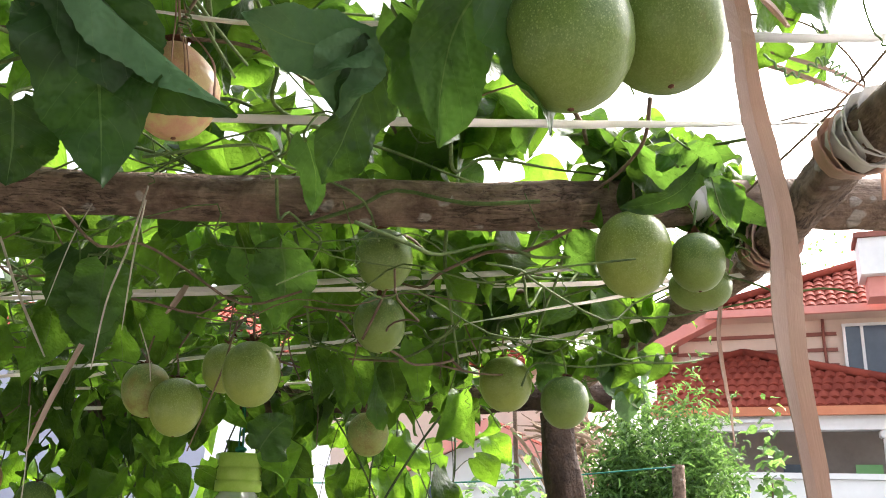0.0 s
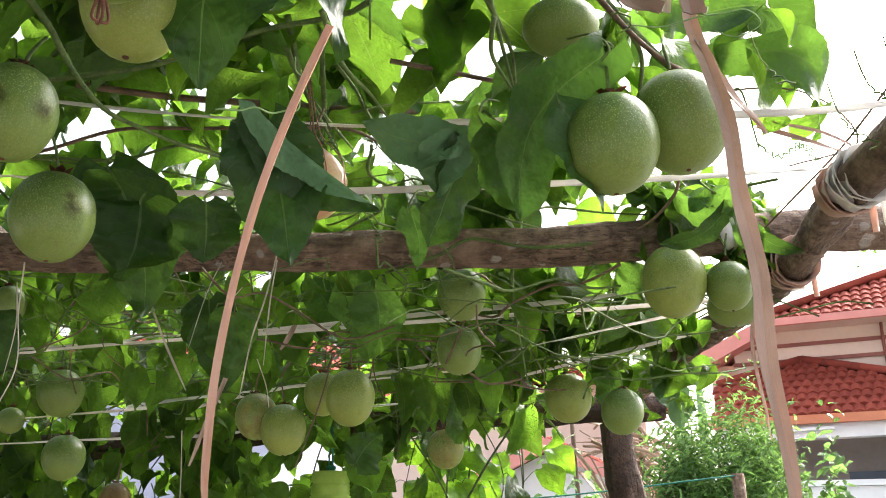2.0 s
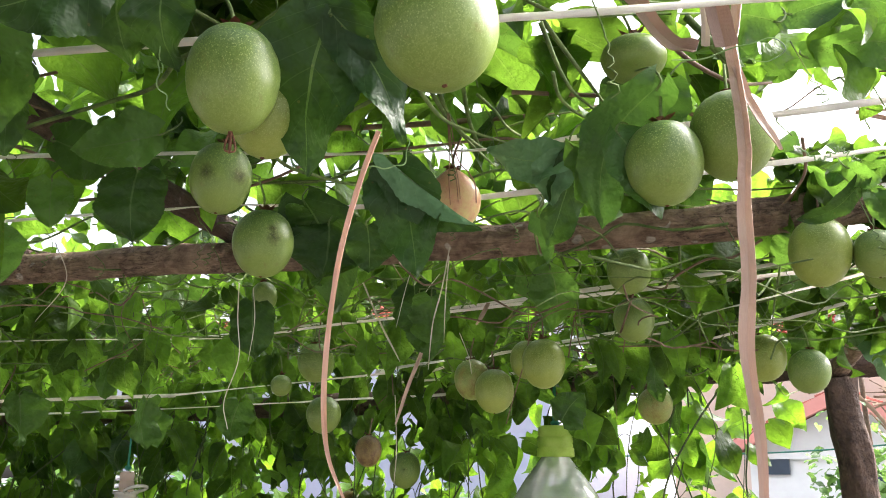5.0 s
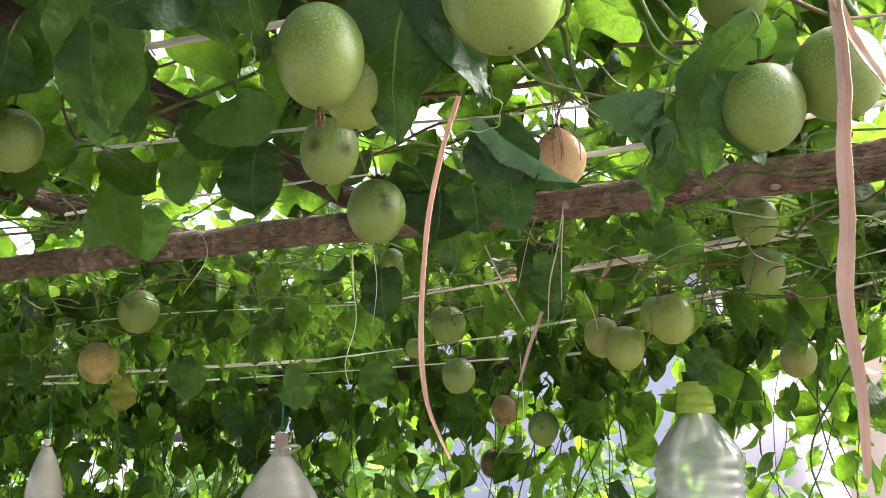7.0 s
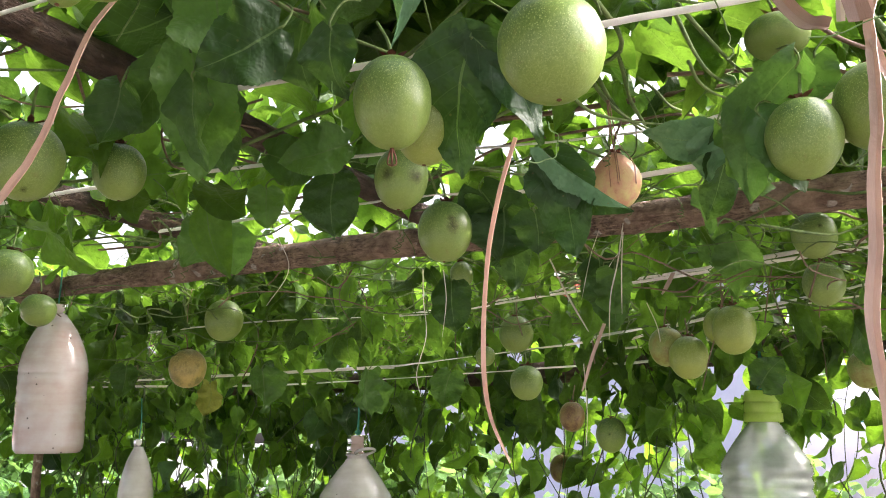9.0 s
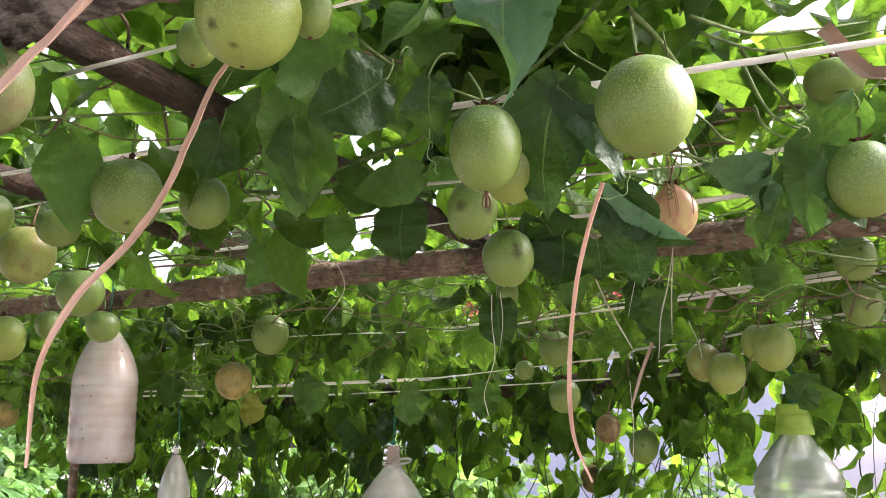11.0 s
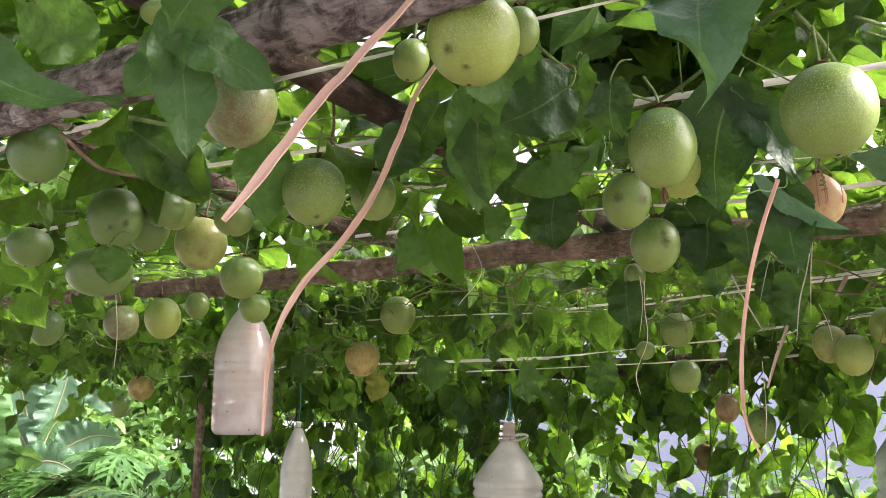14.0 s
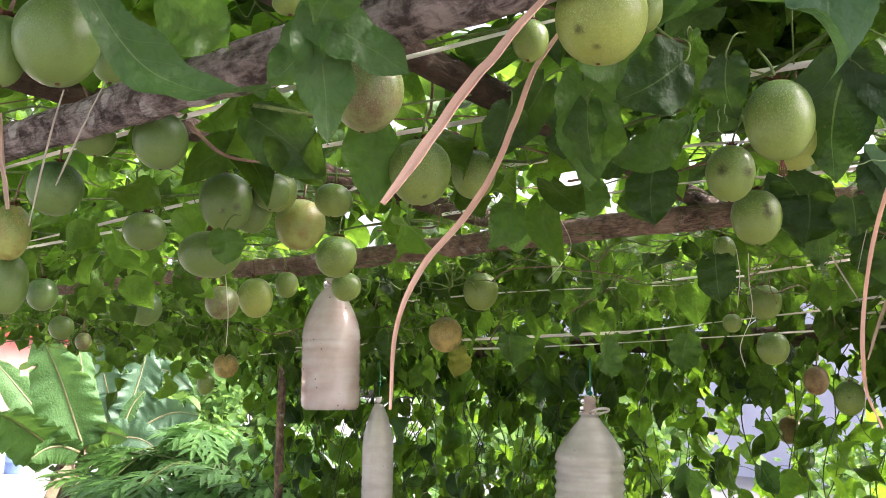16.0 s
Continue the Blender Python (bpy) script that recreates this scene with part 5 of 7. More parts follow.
hero_leaf((-0.670, 1.122, 1.897), (-0.676, 1.140, 1.829), 0.066, (0.86, -0.47, -0.21), 0, 0.2, -0.05)
hero_leaf((-0.116, 1.545, 1.867), (-0.121, 1.560, 1.788), 0.061, (0.47, -0.86, -0.19), 20, 0.25, 0.1)
hero_leaf((-0.250, 1.470, 1.829), (-0.257, 1.477, 1.770), 0.061, (0.58, -0.80, -0.17), 20, 0.25, 0.1)
hero_leaf((-1.126, 1.752, 1.734), (-1.109, 1.780, 1.659), 0.068, (0.78, -0.63, -0.05), -19.4219, 0.624274, 0.1)
hero_leaf((-0.245, 1.847, 1.693), (-0.210, 1.860, 1.737), 0.063, (0.45, -0.89, -0.08), 10, 0.25, 0.1)
leaf_clump((0.258, 1.581, 1.933), 0.036, 0.022, 60, 0.040)
leaf_clump((0.289, 1.584, 1.883), 0.016, 0.024, 36, 0.034)
leaf_clump((0.222, 1.571, 1.936), 0.022, 0.014, 10, 0.045)
leaf_clump((0.156, 2.049, 1.850), 0.049, 0.041, 22, 0.050)
leaf_clump((-0.106, 1.599, 1.977), 0.072, 0.024, 14, 0.060)
leaf_clump((0.273, 1.289, 1.977), 0.040, 0.020, 4, 0.060)
leaf_clump((0.311, 1.347, 1.965), 0.027, 0.021, 3, 0.055)
leaf_clump((0.175, 1.318, 2.014), 0.021, 0.016, 12, 0.060)
leaf_clump((0.135, 1.352, 2.009), 0.033, 0.017, 10, 0.060)
leaf_clump((0.063, 1.848, 1.923), 0.071, 0.039, 60, 0.048)
leaf_clump((0.144, 1.908, 1.917), 0.041, 0.049, 36, 0.045)
leaf_clump((-0.010, 2.001, 1.895), 0.071, 0.044, 40, 0.050)
leaf_clump((-0.028, 2.312, 1.864), 0.064, 0.027, 14, 0.055)
leaf_clump((0.013, 1.684, 1.920), 0.049, 0.021, 20, 0.050)
leaf_clump((0.178, 1.952, 1.912), 0.049, 0.037, 44, 0.045)
leaf_clump((0.115, 2.108, 1.892), 0.073, 0.041, 40, 0.050)
leaf_clump((0.207, 1.847, 1.919), 0.023, 0.023, 20, 0.040)
leaf_clump((-1.121, 0.577, 1.790), 0.131, 0.051, 40, 0.050)
leaf_clump((-1.668, 0.891, 1.719), 0.153, 0.063, 40, 0.055)
leaf_clump((-1.692, 1.125, 1.719), 0.087, 0.058, 24, 0.055)
leaf_clump((-0.808, 0.584, 1.790), 0.099, 0.033, 26, 0.050)
leaf_clump((-0.428, 0.555, 1.866), 0.072, 0.036, 20, 0.060)
leaf_clump((-0.446, 0.872, 1.883), 0.083, 0.042, 20, 0.060)
hero_leaf((-1.262, 1.436, 1.715), (-1.272, 1.430, 1.645), 0.060, (0.75, -0.65, 0.0), 10, 0.2, 0.1, LEAF_YELLOW)

# ---- fruit ----
passion_fruit(-0.619, 1.682, 1.790, 0.062, 0.066, -48, "green")
passion_fruit(-0.646, 1.740, 1.708, 0.060, 0.064, -48, "green")
passion_fruit(-0.362, 1.765, 1.757, 0.058, 0.065, -63, "yellowing")
passion_fruit(-0.317, 1.757, 1.736, 0.062, 0.069, -65, "pale")
passion_fruit(-0.190, 1.673, 1.762, 0.062, 0.071, -69, "pale")
passion_fruit(-0.267, 1.772, 1.784, 0.053, 0.060, -68, "pale")
passion_fruit(-0.023, 1.581, 1.859, 0.056, 0.060, -77, "green", ((0.45, 0.2, 0.004),))
passion_fruit(-0.041, 1.640, 1.807, 0.054, 0.059, -77, "green")
passion_fruit(0.051, 1.950, 1.788, 0.070, 0.073, -84, "pale")
passion_fruit(0.134, 1.848, 1.752, 0.058, 0.062, -87, "green")
passion_fruit(-0.173, 2.089, 1.733, 0.062, 0.066, -76, "yellowing")
passion_fruit(0.180, 1.113, 1.819, 0.056, 0.062, -72, "green")
passion_fruit(0.221, 1.146, 1.843, 0.061, 0.067, -77, "green")
passion_fruit(0.267, 1.540, 1.836, 0.048, 0.052, -95, "green")
passion_fruit(0.274, 1.601, 1.828, 0.058, 0.042, -95, "green")
passion_fruit(0.213, 1.529, 1.842, 0.066, 0.076, -91, "pale")
dry_flower(passion_fruit(0.012, 0.856, 1.821, 0.054, 0.066, -38, "green"), 0.032)
passion_fruit(-0.009, 0.907, 1.821, 0.047, 0.055, -41, "pale")
passion_fruit(0.150, 0.859, 1.816, 0.063, 0.064, -50, "green")
passion_fruit(-0.159, 1.011, 1.837, 0.051, 0.060, -40, "green", ((0.55, -0.1, 0.0085), (-0.5, -0.1, 0.008)))
passion_fruit(-0.202, 1.109, 1.810, 0.057, 0.064, -43, "green", ((0.3, -0.05, 0.0085), (0.22, 0.22, 0.005)))
passion_fruit(-0.044, 1.190, 1.850, 0.051, 0.059, -54, "pear")
passion_fruit(0.150, 1.145, 1.922, 0.052, 0.038, -71, "green")
passion_fruit(-0.694, 2.061, 1.620, 0.063, 0.073, -54, "green", ((-0.1, 0.1, 0.004),))
passion_fruit(-0.643, 1.868, 1.651, 0.049, 0.057, -51, "brown")
passion_fruit(-0.957, 2.220, 1.543, 0.059, 0.068, -51, "brown")
passion_fruit(-1.050, 1.339, 1.817, 0.072, 0.078, -29, "green")
passion_fruit(-1.171, 1.335, 1.733, 0.073, 0.076, -27, "ripe")
passion_fruit(-0.369, 0.830, 1.848, 0.051, 0.056, -32, "green")
passion_fruit(-0.512, 1.438, 1.850, 0.036, 0.043, -44, "green")
passion_fruit(-0.685, 1.671, 1.754, 0.036, 0.036, -46, "green")
passion_fruit(0.035, 0.641, 1.841, 0.060, 0.060, -38, "pale", ((-0.1, -0.8, 0.0035), (-0.5, -0.5, 0.005)))
passion_fruit(-0.054, 0.655, 1.859, 0.027, 0.032, -34, "green")
passion_fruit(0.028, 0.687, 1.863, 0.027, 0.034, -41, "green")
passion_fruit(-0.105, 0.548, 1.810, 0.052, 0.057, -22, "olive")
passion_fruit(-0.387, 0.483, 1.827, 0.051, 0.054, -15, "deep")
passion_fruit(-0.320, 0.728, 1.824, 0.064, 0.068, -28, "green", ((0.15, -0.8, 0.004),))
passion_fruit(-0.525, 0.599, 1.809, 0.060, 0.067, -16, "deep", ((0.3, -0.35, 0.006), (-0.2, -0.5, 0.004)))
passion_fruit(-0.642, 0.675, 1.829, 0.053, 0.060, -18, "deep")
passion_fruit(-0.665, 0.754, 1.824, 0.069, 0.070, -21, "yellowing")
passion_fruit(-0.598, 0.689, 1.848, 0.053, 0.052, -20, "green")
passion_fruit(-0.591, 0.607, 1.758, 0.074, 0.056, -16, "deep")
passion_fruit(-0.764, 0.860, 1.803, 0.063, 0.063, -24, "green")
passion_fruit(-0.899, 0.949, 1.778, 0.051, 0.048, -25, "green")
passion_fruit(-0.882, 0.730, 1.732, 0.051, 0.051, -17, "olive")
passion_fruit(-1.122, 0.879, 1.771, 0.064, 0.074, -20, "pale")
passion_fruit(-1.171, 0.961, 1.807, 0.045, 0.050, -22, "green")
passion_fruit(-1.248, 0.716, 1.747, 0.059, 0.064, -13, "deep")
passion_fruit(-2.315, 1.209, 1.623, 0.053, 0.068, -19, "green")
passion_fruit(-2.104, 1.193, 1.675, 0.073, 0.070, -20, "ripe")
passion_fruit(-0.140, 0.347, 1.809, 0.052, 0.057, -9, "deep")
passion_fruit(-0.167, 0.321, 1.805, 0.029, 0.047, -6, "deep")
passion_fruit(-0.512, 0.417, 1.794, 0.055, 0.055, -10, "deep")
passion_fruit(-0.565, 0.387, 1.753, 0.041, 0.058, -7, "yellowing")
passion_fruit(-0.591, 0.393, 1.703, 0.042, 0.064, -7, "deep")
passion_fruit(-1.038, 0.502, 1.738, 0.046, 0.050, -9, "deep")
passion_fruit(-1.429, 0.607, 1.714, 0.047, 0.047, -11, "deep")
passion_fruit(-1.520, 0.669, 1.694, 0.033, 0.037, -12, "olive")
passion_fruit(-0.465, 0.440, 1.840, 0.042, 0.035, -11, "deep")
passion_fruit(-0.211, 0.396, 1.826, 0.027, 0.024, -12, "deep")
passion_fruit(-0.614, 0.535, 1.780, 0.050, 0.044, -15, "deep")
passion_fruit(-0.120, 0.491, 1.867, 0.024, 0.016, -23, "green")
passion_fruit(-0.572, 0.756, 1.842, 0.049, 0.042, -26, "green")
passion_fruit(-0.513, 0.647, 1.826, 0.045, 0.042, -22, "deep")


# ---- vine stems, tendrils and the mass of leaves ----
canopy = LeafMass()
near_leaves = []


def hides_string(p, size):
    """Whether a leaf at p would hang right before one of the strings in the camera's view."""
    a = p - CAM_SPOT
    la = a.length
    for q, reach in STRING_NEAR:
        if la < reach and a.angle(q) < 0.42 * size / la:
            return True
    return False


STRING_NEAR = [(q - CAM_SPOT, (q - CAM_SPOT).length) for q in STRING_AT if q.y > 1.2]


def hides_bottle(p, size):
    """Whether a leaf at p would cover one of the two large bottles in the camera's view."""
    for cam_spot in CAM_SPOTS:
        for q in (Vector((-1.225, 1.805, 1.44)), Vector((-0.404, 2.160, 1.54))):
            d, a = q - cam_spot, p - cam_spot
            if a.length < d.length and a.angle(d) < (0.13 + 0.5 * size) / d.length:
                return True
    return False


def canopy_leaf(u, v, z, hang, size):
    base = at(u, v, z)
    axis = rand_dir(hang, 1.0)
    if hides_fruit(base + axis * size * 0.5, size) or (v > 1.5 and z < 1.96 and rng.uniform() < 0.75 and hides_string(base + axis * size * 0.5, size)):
        return
    up = Vector((rng.normal(0, 0.35), rng.normal(0, 0.35), 1.0))
    facing = up if hang < 0.8 else Vector((rng.normal(0, 0.8), rng.normal(0, 0.8) - 0.3, 0.35))
    if len(near_leaves) < 215 and 0.75 < v < 1.9 and -0.7 < u < 0.7 and rng.uniform() < 0.28:
        near_leaves.append((base, axis, facing, size))
    elif 0.31 < u < 0.42 and 1.22 < v < 1.66 and noise.noise(base * 40.0) < 0.25:
        rng.integers(len(LEAF_TYPES))
    else:
        canopy.add(base, axis, facing, size)


def clear_of_edge(u, v):
    """The leaves thin out towards the open edge by the rafter."""
    edge = 0.62 - 0.06 * (v < 1.45) + 0.10 * noise.noise(Vector((v * 3.0, 0.0, 2.0))) + 0.02 * v - 0.06 * (v > 1.45)
    return u < edge


for _ in range(6900):
    u, v = rng.uniform(-3.2, 0.8), rng.uniform(0.05, 2.55)
    gap = noise.noise(Vector((u * 2.6, v * 2.6, 5.0)))
    if not clear_of_edge(u, v) or gap < -0.56 + 0.18 * (v < 1.4) * (u > 0.25):
        continue
    low = v < 1.5
    if -0.5 < u < 0.0 and 0.75 < v < 1.22 and rng.uniform() < 0.5:
        continue
    if not low and u < 0.20 and rng.uniform() < 0.54:
        continue
    canopy_leaf(u, v, rng.uniform(1.965 if low else 1.935, 2.12) + 0.03 * gap, rng.uniform(0.1, 0.75 if low else 1.3), rng.uniform(0.055, 0.10))
for _ in range(1500):
    u, v = rng.uniform(-3.0, 0.75), rng.uniform(1.5, 2.5)
    if clear_of_edge(u, v):
        canopy_leaf(u, v, rng.uniform(1.845, 1.97) - 0.05 * (u < -0.9) - 0.03 * (v > 2.05), rng.uniform(0.3, 1.5), rng.uniform(0.040, 0.075))
for _ in range(450):
    u, v = rng.uniform(-3.0, -0.45), rng.uniform(1.5, 1.85)
    canopy_leaf(u, v, rng.uniform(1.82, 1.95), rng.uniform(0.5, 1.5), rng.uniform(0.045, 0.08))
for _ in range(500):
    u, v, z = rng.uniform(-2.5, 0.62), rng.uniform(1.55, 2.32), rng.uniform(1.79, 1.90)
    z -= 0.05 * (u < -0.9)
    axis = Vector((rng.normal(0, .30), rng.normal(0, .30), -1.0))
    facing = -V + U * rng.normal(0.1, 0.55) + Vector((0, 0, rng.normal(0.1, 0.3)))
    size = rng.uniform(0.050, 0.085)
    p = at(u, v, z)
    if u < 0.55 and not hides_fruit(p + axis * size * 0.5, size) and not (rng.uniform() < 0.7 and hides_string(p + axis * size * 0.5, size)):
        canopy.add(p, axis, facing, size, rng.uniform(0.75, 1.0))
for _ in range(260):
    u, v = rng.uniform(0.0, 0.24), rng.uniform(0.95, 1.32)
    canopy_leaf(u, v, rng.uniform(2.02, 2.18), rng.uniform(0.1, 0.8), rng.uniform(0.045, 0.085))
for centre, wide, high, count, size in CLUMPS:
    for _ in range(count):
        p = centre + U * rng.normal(0, wide) + V * rng.normal(0, wide * 0.6) + Vector((0, 0, rng.normal(0, high)))
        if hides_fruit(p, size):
            continue
        canopy.add(p, rand_dir(rng.uniform(0.2, 1.4), 1.0), Vector((rng.normal(0, .6), rng.normal(0, .6) - 0.5, 0.6)), size * rng.uniform(0.7, 1.3))
for _ in range(420):
    u, v, z = rng.uniform(-2.3, 0.30), rng.uniform(2.12, 2.40), rng.uniform(1.64, 1.82)
    axis = Vector((rng.normal(0, .5), rng.normal(0, .5), -1.0))
    size = rng.uniform(0.050, 0.090)
    q = at(u, v, z)
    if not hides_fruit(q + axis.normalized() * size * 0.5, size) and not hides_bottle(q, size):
        canopy.add(q, axis, -V + U * rng.normal(0.1, 0.9) + Vector((0, 0, rng.normal(0.2, 0.5))), size, rng.uniform(0.75, 1.0))
canopy_ob = tagged(canopy.done("canopy_leaves", LEAF_FAR, VINE), "dense overlapping green vine leaves", kind="stuff")
for base, axis, facing, size in near_leaves:
    x, y, z = leaf_frame(Vector((0, 0, 0)), axis, facing, 0.0)
    ob = new("leaf", LEAF_MESHES[rng.integers(len(LEAF_MESHES))])
    ob.parent = VINE
    m = Matrix((x, y, z)).transposed().to_4x4()
    ob.matrix_local = Matrix.Translation(base) @ m @ Matrix.Scale(size / 0.08, 4)

stems, dry = Mass(), Mass()
for _ in range(105):
    u, v, a = rng.uniform(-2.8, 0.5), rng.uniform(0.75, 2.45), rng.uniform(0, 6.3)
    z, pts = rng.uniform(1.90, 1.99), []
    for k in range(13):
        if u > 0.62 or v < 0.7 or v > 2.55:
            a += 1.1
        pts.append(at(u, v, z))
        a += rng.normal(0, 0.35)
        u, v, z = u + math.cos(a) * 0.075, v + math.sin(a) * 0.075, min(max(z + rng.normal(0, 0.012), 1.885), 2.02)
    r = rng.uniform(0.0010, 0.0024)
    (stems if rng.uniform() < 0.8 else dry).tube(pts, (r, r * 0.7), 6, 5)
    for k in range(1, 12):
        if rng.uniform() < 0.45:
            q = pts[k]
            stems.tube([q, q + Vector((rng.normal(0, .018), rng.normal(0, .018), -0.008)), q + Vector((rng.normal(0, .035), rng.normal(0, .035), rng.uniform(-0.05, 0.02)))], (0.0010, 0.0007), 4, 4)
for _ in range(620):
    u, v = rng.uniform(-2.8, 0.7), rng.uniform(1.45, 2.4)
    a = rng.uniform(0, 6.3)
    z = rng.uniform(1.79, 1.92) - 0.05 * (u < -0.9)
    pts = [at(u + math.cos(a) * 0.05 * k + rng.normal(0, 0.012), v + math.sin(a) * 0.05 * k + rng.normal(0, 0.012), z + rng.normal(0, 0.014)) for k in range(6)]
    r = rng.uniform(0.0007, 0.0018)
    (stems if rng.uniform() < 0.85 else dry).tube(pts, r, 4, 3)
for _ in range(130):
    u, v, z = rng.uniform(-1.6, 0.75), rng.uniform(0.9, 2.3), rng.uniform(1.84, 1.95)
    drop = rng.uniform(0.03, 0.09)
    p0 = at(u, v, z)
    pts = []
    for k in range(30):
        f = k / 29
        coil = 0.0045 * max(0.0, (f - 0.35) / 0.65)
        pts.append(p0 + Vector((coil * math.cos(f * 40) + 0.02 * f, coil * math.sin(f * 40) + 0.012 * math.sin(f * 4), -drop * f)))
    stems.tube(pts, 0.0006, 3)
for _ in range(90):
    u, v, z = rng.uniform(-1.9, 0.6), rng.uniform(1.5, 2.3), rng.uniform(1.84, 1.92)
    p0 = at(u, v, z)
    length = rng.uniform(0.04, 0.13)
    dry.tube([p0, p0 + Vector((rng.normal(0, .01), rng.normal(0, .01), -length * 0.5)), p0 + Vector((rng.normal(0, .03), rng.normal(0, .03), -length))], rng.uniform(0.0006, 0.0014), 4, 5)
tagged(stems.done("stem_tangle", STEM, VINE), "tangled thin green stems and tendrils", kind="stuff")
tagged(dry.done("dry_tangle", STEM_DRY, VINE), "dry brown tendrils and stems", kind="stuff")

# ---- curtain of vine on the back side ----
CURTAIN = tagged(new("vine_curtain"), "curtain of vine shoots hanging to the ground behind pergola", "vine")
curtain, shoots = LeafMass(), Mass()
for _ in range(170):
    u, v = rng.uniform(-2.2, 0.62), 2.32 + rng.normal(0, 0.09)
    lean, sway, ph = rng.normal(0, 0.24), rng.uniform(0.02, 0.06), rng.uniform(0, 6)
    if u > -0.5 and rng.uniform() < 0.45:
        continue
    pts = [at(u + lean * k / 9 + sway * math.sin(ph + k * 1.1) + rng.normal(0, 0.02), v + rng.normal(0, 0.03), 1.82 - 0.125 * k) for k in range(10)]
    shoots.tube(pts, (rng.uniform(0.0009, 0.0022), 0.0010), 5, 5)
    for k in range(1, 10):
        if rng.uniform() < 0.75 and (u < 0.25 or pts[k].z > 1.56):
            e = pts[k] + Vector((rng.normal(0, 0.03), rng.normal(0, 0.03), rng.uniform(-0.01, 0.03)))
            shoots.tube([pts[k], pts[k].lerp(e, 0.5) + Vector((0, 0, 0.006)), e], (0.0009, 0.0007), 4, 3)
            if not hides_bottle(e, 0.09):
                curtain.add(e, rand_dir(1.3, 0.8), Vector((rng.normal(0, 0.9), rng.normal(-0.3, 0.8), rng.normal(0.7, 0.4))), rng.uniform(0.050, 0.095), rng.uniform(0.8, 1.1))
for _ in range(1900):
    u, v, z = rng.uniform(-2.35, 0.68), max(2.24, 2.38 + rng.normal(0, 0.13)), rng.uniform(0.75, 1.80)
    if noise.noise(Vector((u * 5, z * 5, 1.0))) < (-0.16 if u < -0.45 else -0.09):
        continue
    if u > 0.30 and z < 1.55 + 0.2 * u:
        continue
    curtain.add(at(u, v, z), rand_dir(0.9, 1.0), Vector((rng.normal(0, 1.0), rng.normal(-0.2, 0.9), rng.normal(0.5, 0.5))), rng.uniform(0.040, 0.092), rng.uniform(0.75, 1.05))
for _ in range(360):
    u, v, z = rng.uniform(-2.9, 0.62), rng.uniform(2.42, 3.0), rng.uniform(1.66, 2.08)
    curtain.add(at(u, v, z), rand_dir(0.9, 0.9), Vector((rng.normal(0, 0.6), -1.0 if rng.uniform() < .5 else 1.0, rng.normal(0.5, 0.5))), rng.uniform(0.055, 0.095))
for _ in range(450):
    u, v, z = rng.uniform(-2.4, 0.55), rng.uniform(2.55, 3.2), rng.uniform(0.6, 1.62)
    if noise.noise(Vector((u * 4, z * 4, 7.0))) > -0.12:
        curtain.add(at(u, v, z), rand_dir(0.8, 1.0), Vector((rng.normal(0, 1.0), rng.normal(-0.2, 0.9), rng.normal(0.5, 0.5))), rng.uniform(0.05, 0.10), rng.uniform(0.75, 1.05))
# Near curtain layer, with shade put into the leaf colour.
shaded_mass = LeafMass()
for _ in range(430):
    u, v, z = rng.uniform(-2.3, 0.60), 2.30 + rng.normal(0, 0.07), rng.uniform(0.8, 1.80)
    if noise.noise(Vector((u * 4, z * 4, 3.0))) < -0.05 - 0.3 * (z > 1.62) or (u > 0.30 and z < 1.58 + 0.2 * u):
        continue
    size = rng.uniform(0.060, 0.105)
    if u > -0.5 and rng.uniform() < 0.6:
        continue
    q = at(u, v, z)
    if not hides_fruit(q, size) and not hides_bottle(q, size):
        shaded_mass.add(q, rand_dir(1.3, 0.8), Vector((rng.normal(0, 0.8), rng.normal(-0.6, 0.6), rng.normal(0.6, 0.4))), size, rng.uniform(0.8, 1.05))
tagged(shaded_mass.done("mature_leaves", LEAF_SHADED, CURTAIN), "green leaves coloured dark for the curtain's shade", kind="stuff")
tagged(curtain.done("curtain_leaves", LEAF_LIGHT, CURTAIN), "bright backlit green leaves", kind="stuff")
tagged(shoots.done("shoot_mass", STEM_VINE, CURTAIN), "thin upright green shoots", kind="stuff")


# ---- leaves behind the pair of fruits by the open edge ----
hero_leaf((0.167, 1.174, 1.910), (0.150, 1.189, 1.856), 0.050, (0.10, -0.90, -0.43), 8, 0.25, 0.08, LEAF_DARK)
hero_leaf((0.190, 1.395, 2.067), (0.244, 1.386, 2.042), 0.042, (0.05, -0.80, -0.60), 5, 0.2, 0.05)
hero_leaf((0.178, 1.358, 2.032), (0.197, 1.365, 2.000), 0.030, (0.05, -0.85, -0.50), -15, 0.3, 0.1)
hero_leaf((0.237, 1.343, 1.996), (0.203, 1.357, 1.973), 0.040, (0.00, -0.85, -0.50), 10, 0.25, 0.1)
hero_leaf((0.266, 1.427, 2.047), (0.302, 1.438, 2.021), 0.045, (0.00, -0.85, -0.50), 0, 0.25, -0.1)
vine_stem([(0.175, 1.211, 1.983), (0.194, 1.212, 1.955), (0.210, 1.209, 1.930), (0.222, 1.194, 1.906)], 0.0036, 0.0026, False)
vine_stem([(0.194, 1.209, 1.950), (0.201, 1.228, 1.938), (0.197, 1.259, 1.923)], 0.0020, 0.0016, False)


# ---- neighbouring houses ----
WALL_CREAM = plain_material("cream_render", (0.66, 0.50, 0.40), (0.74, 0.58, 0.47), 1.5, 0.85)
WALL_BLUE = plain_material("pale_blue_render", (0.36, 0.38, 0.47), (0.43, 0.45, 0.54), 1.2, 0.8)
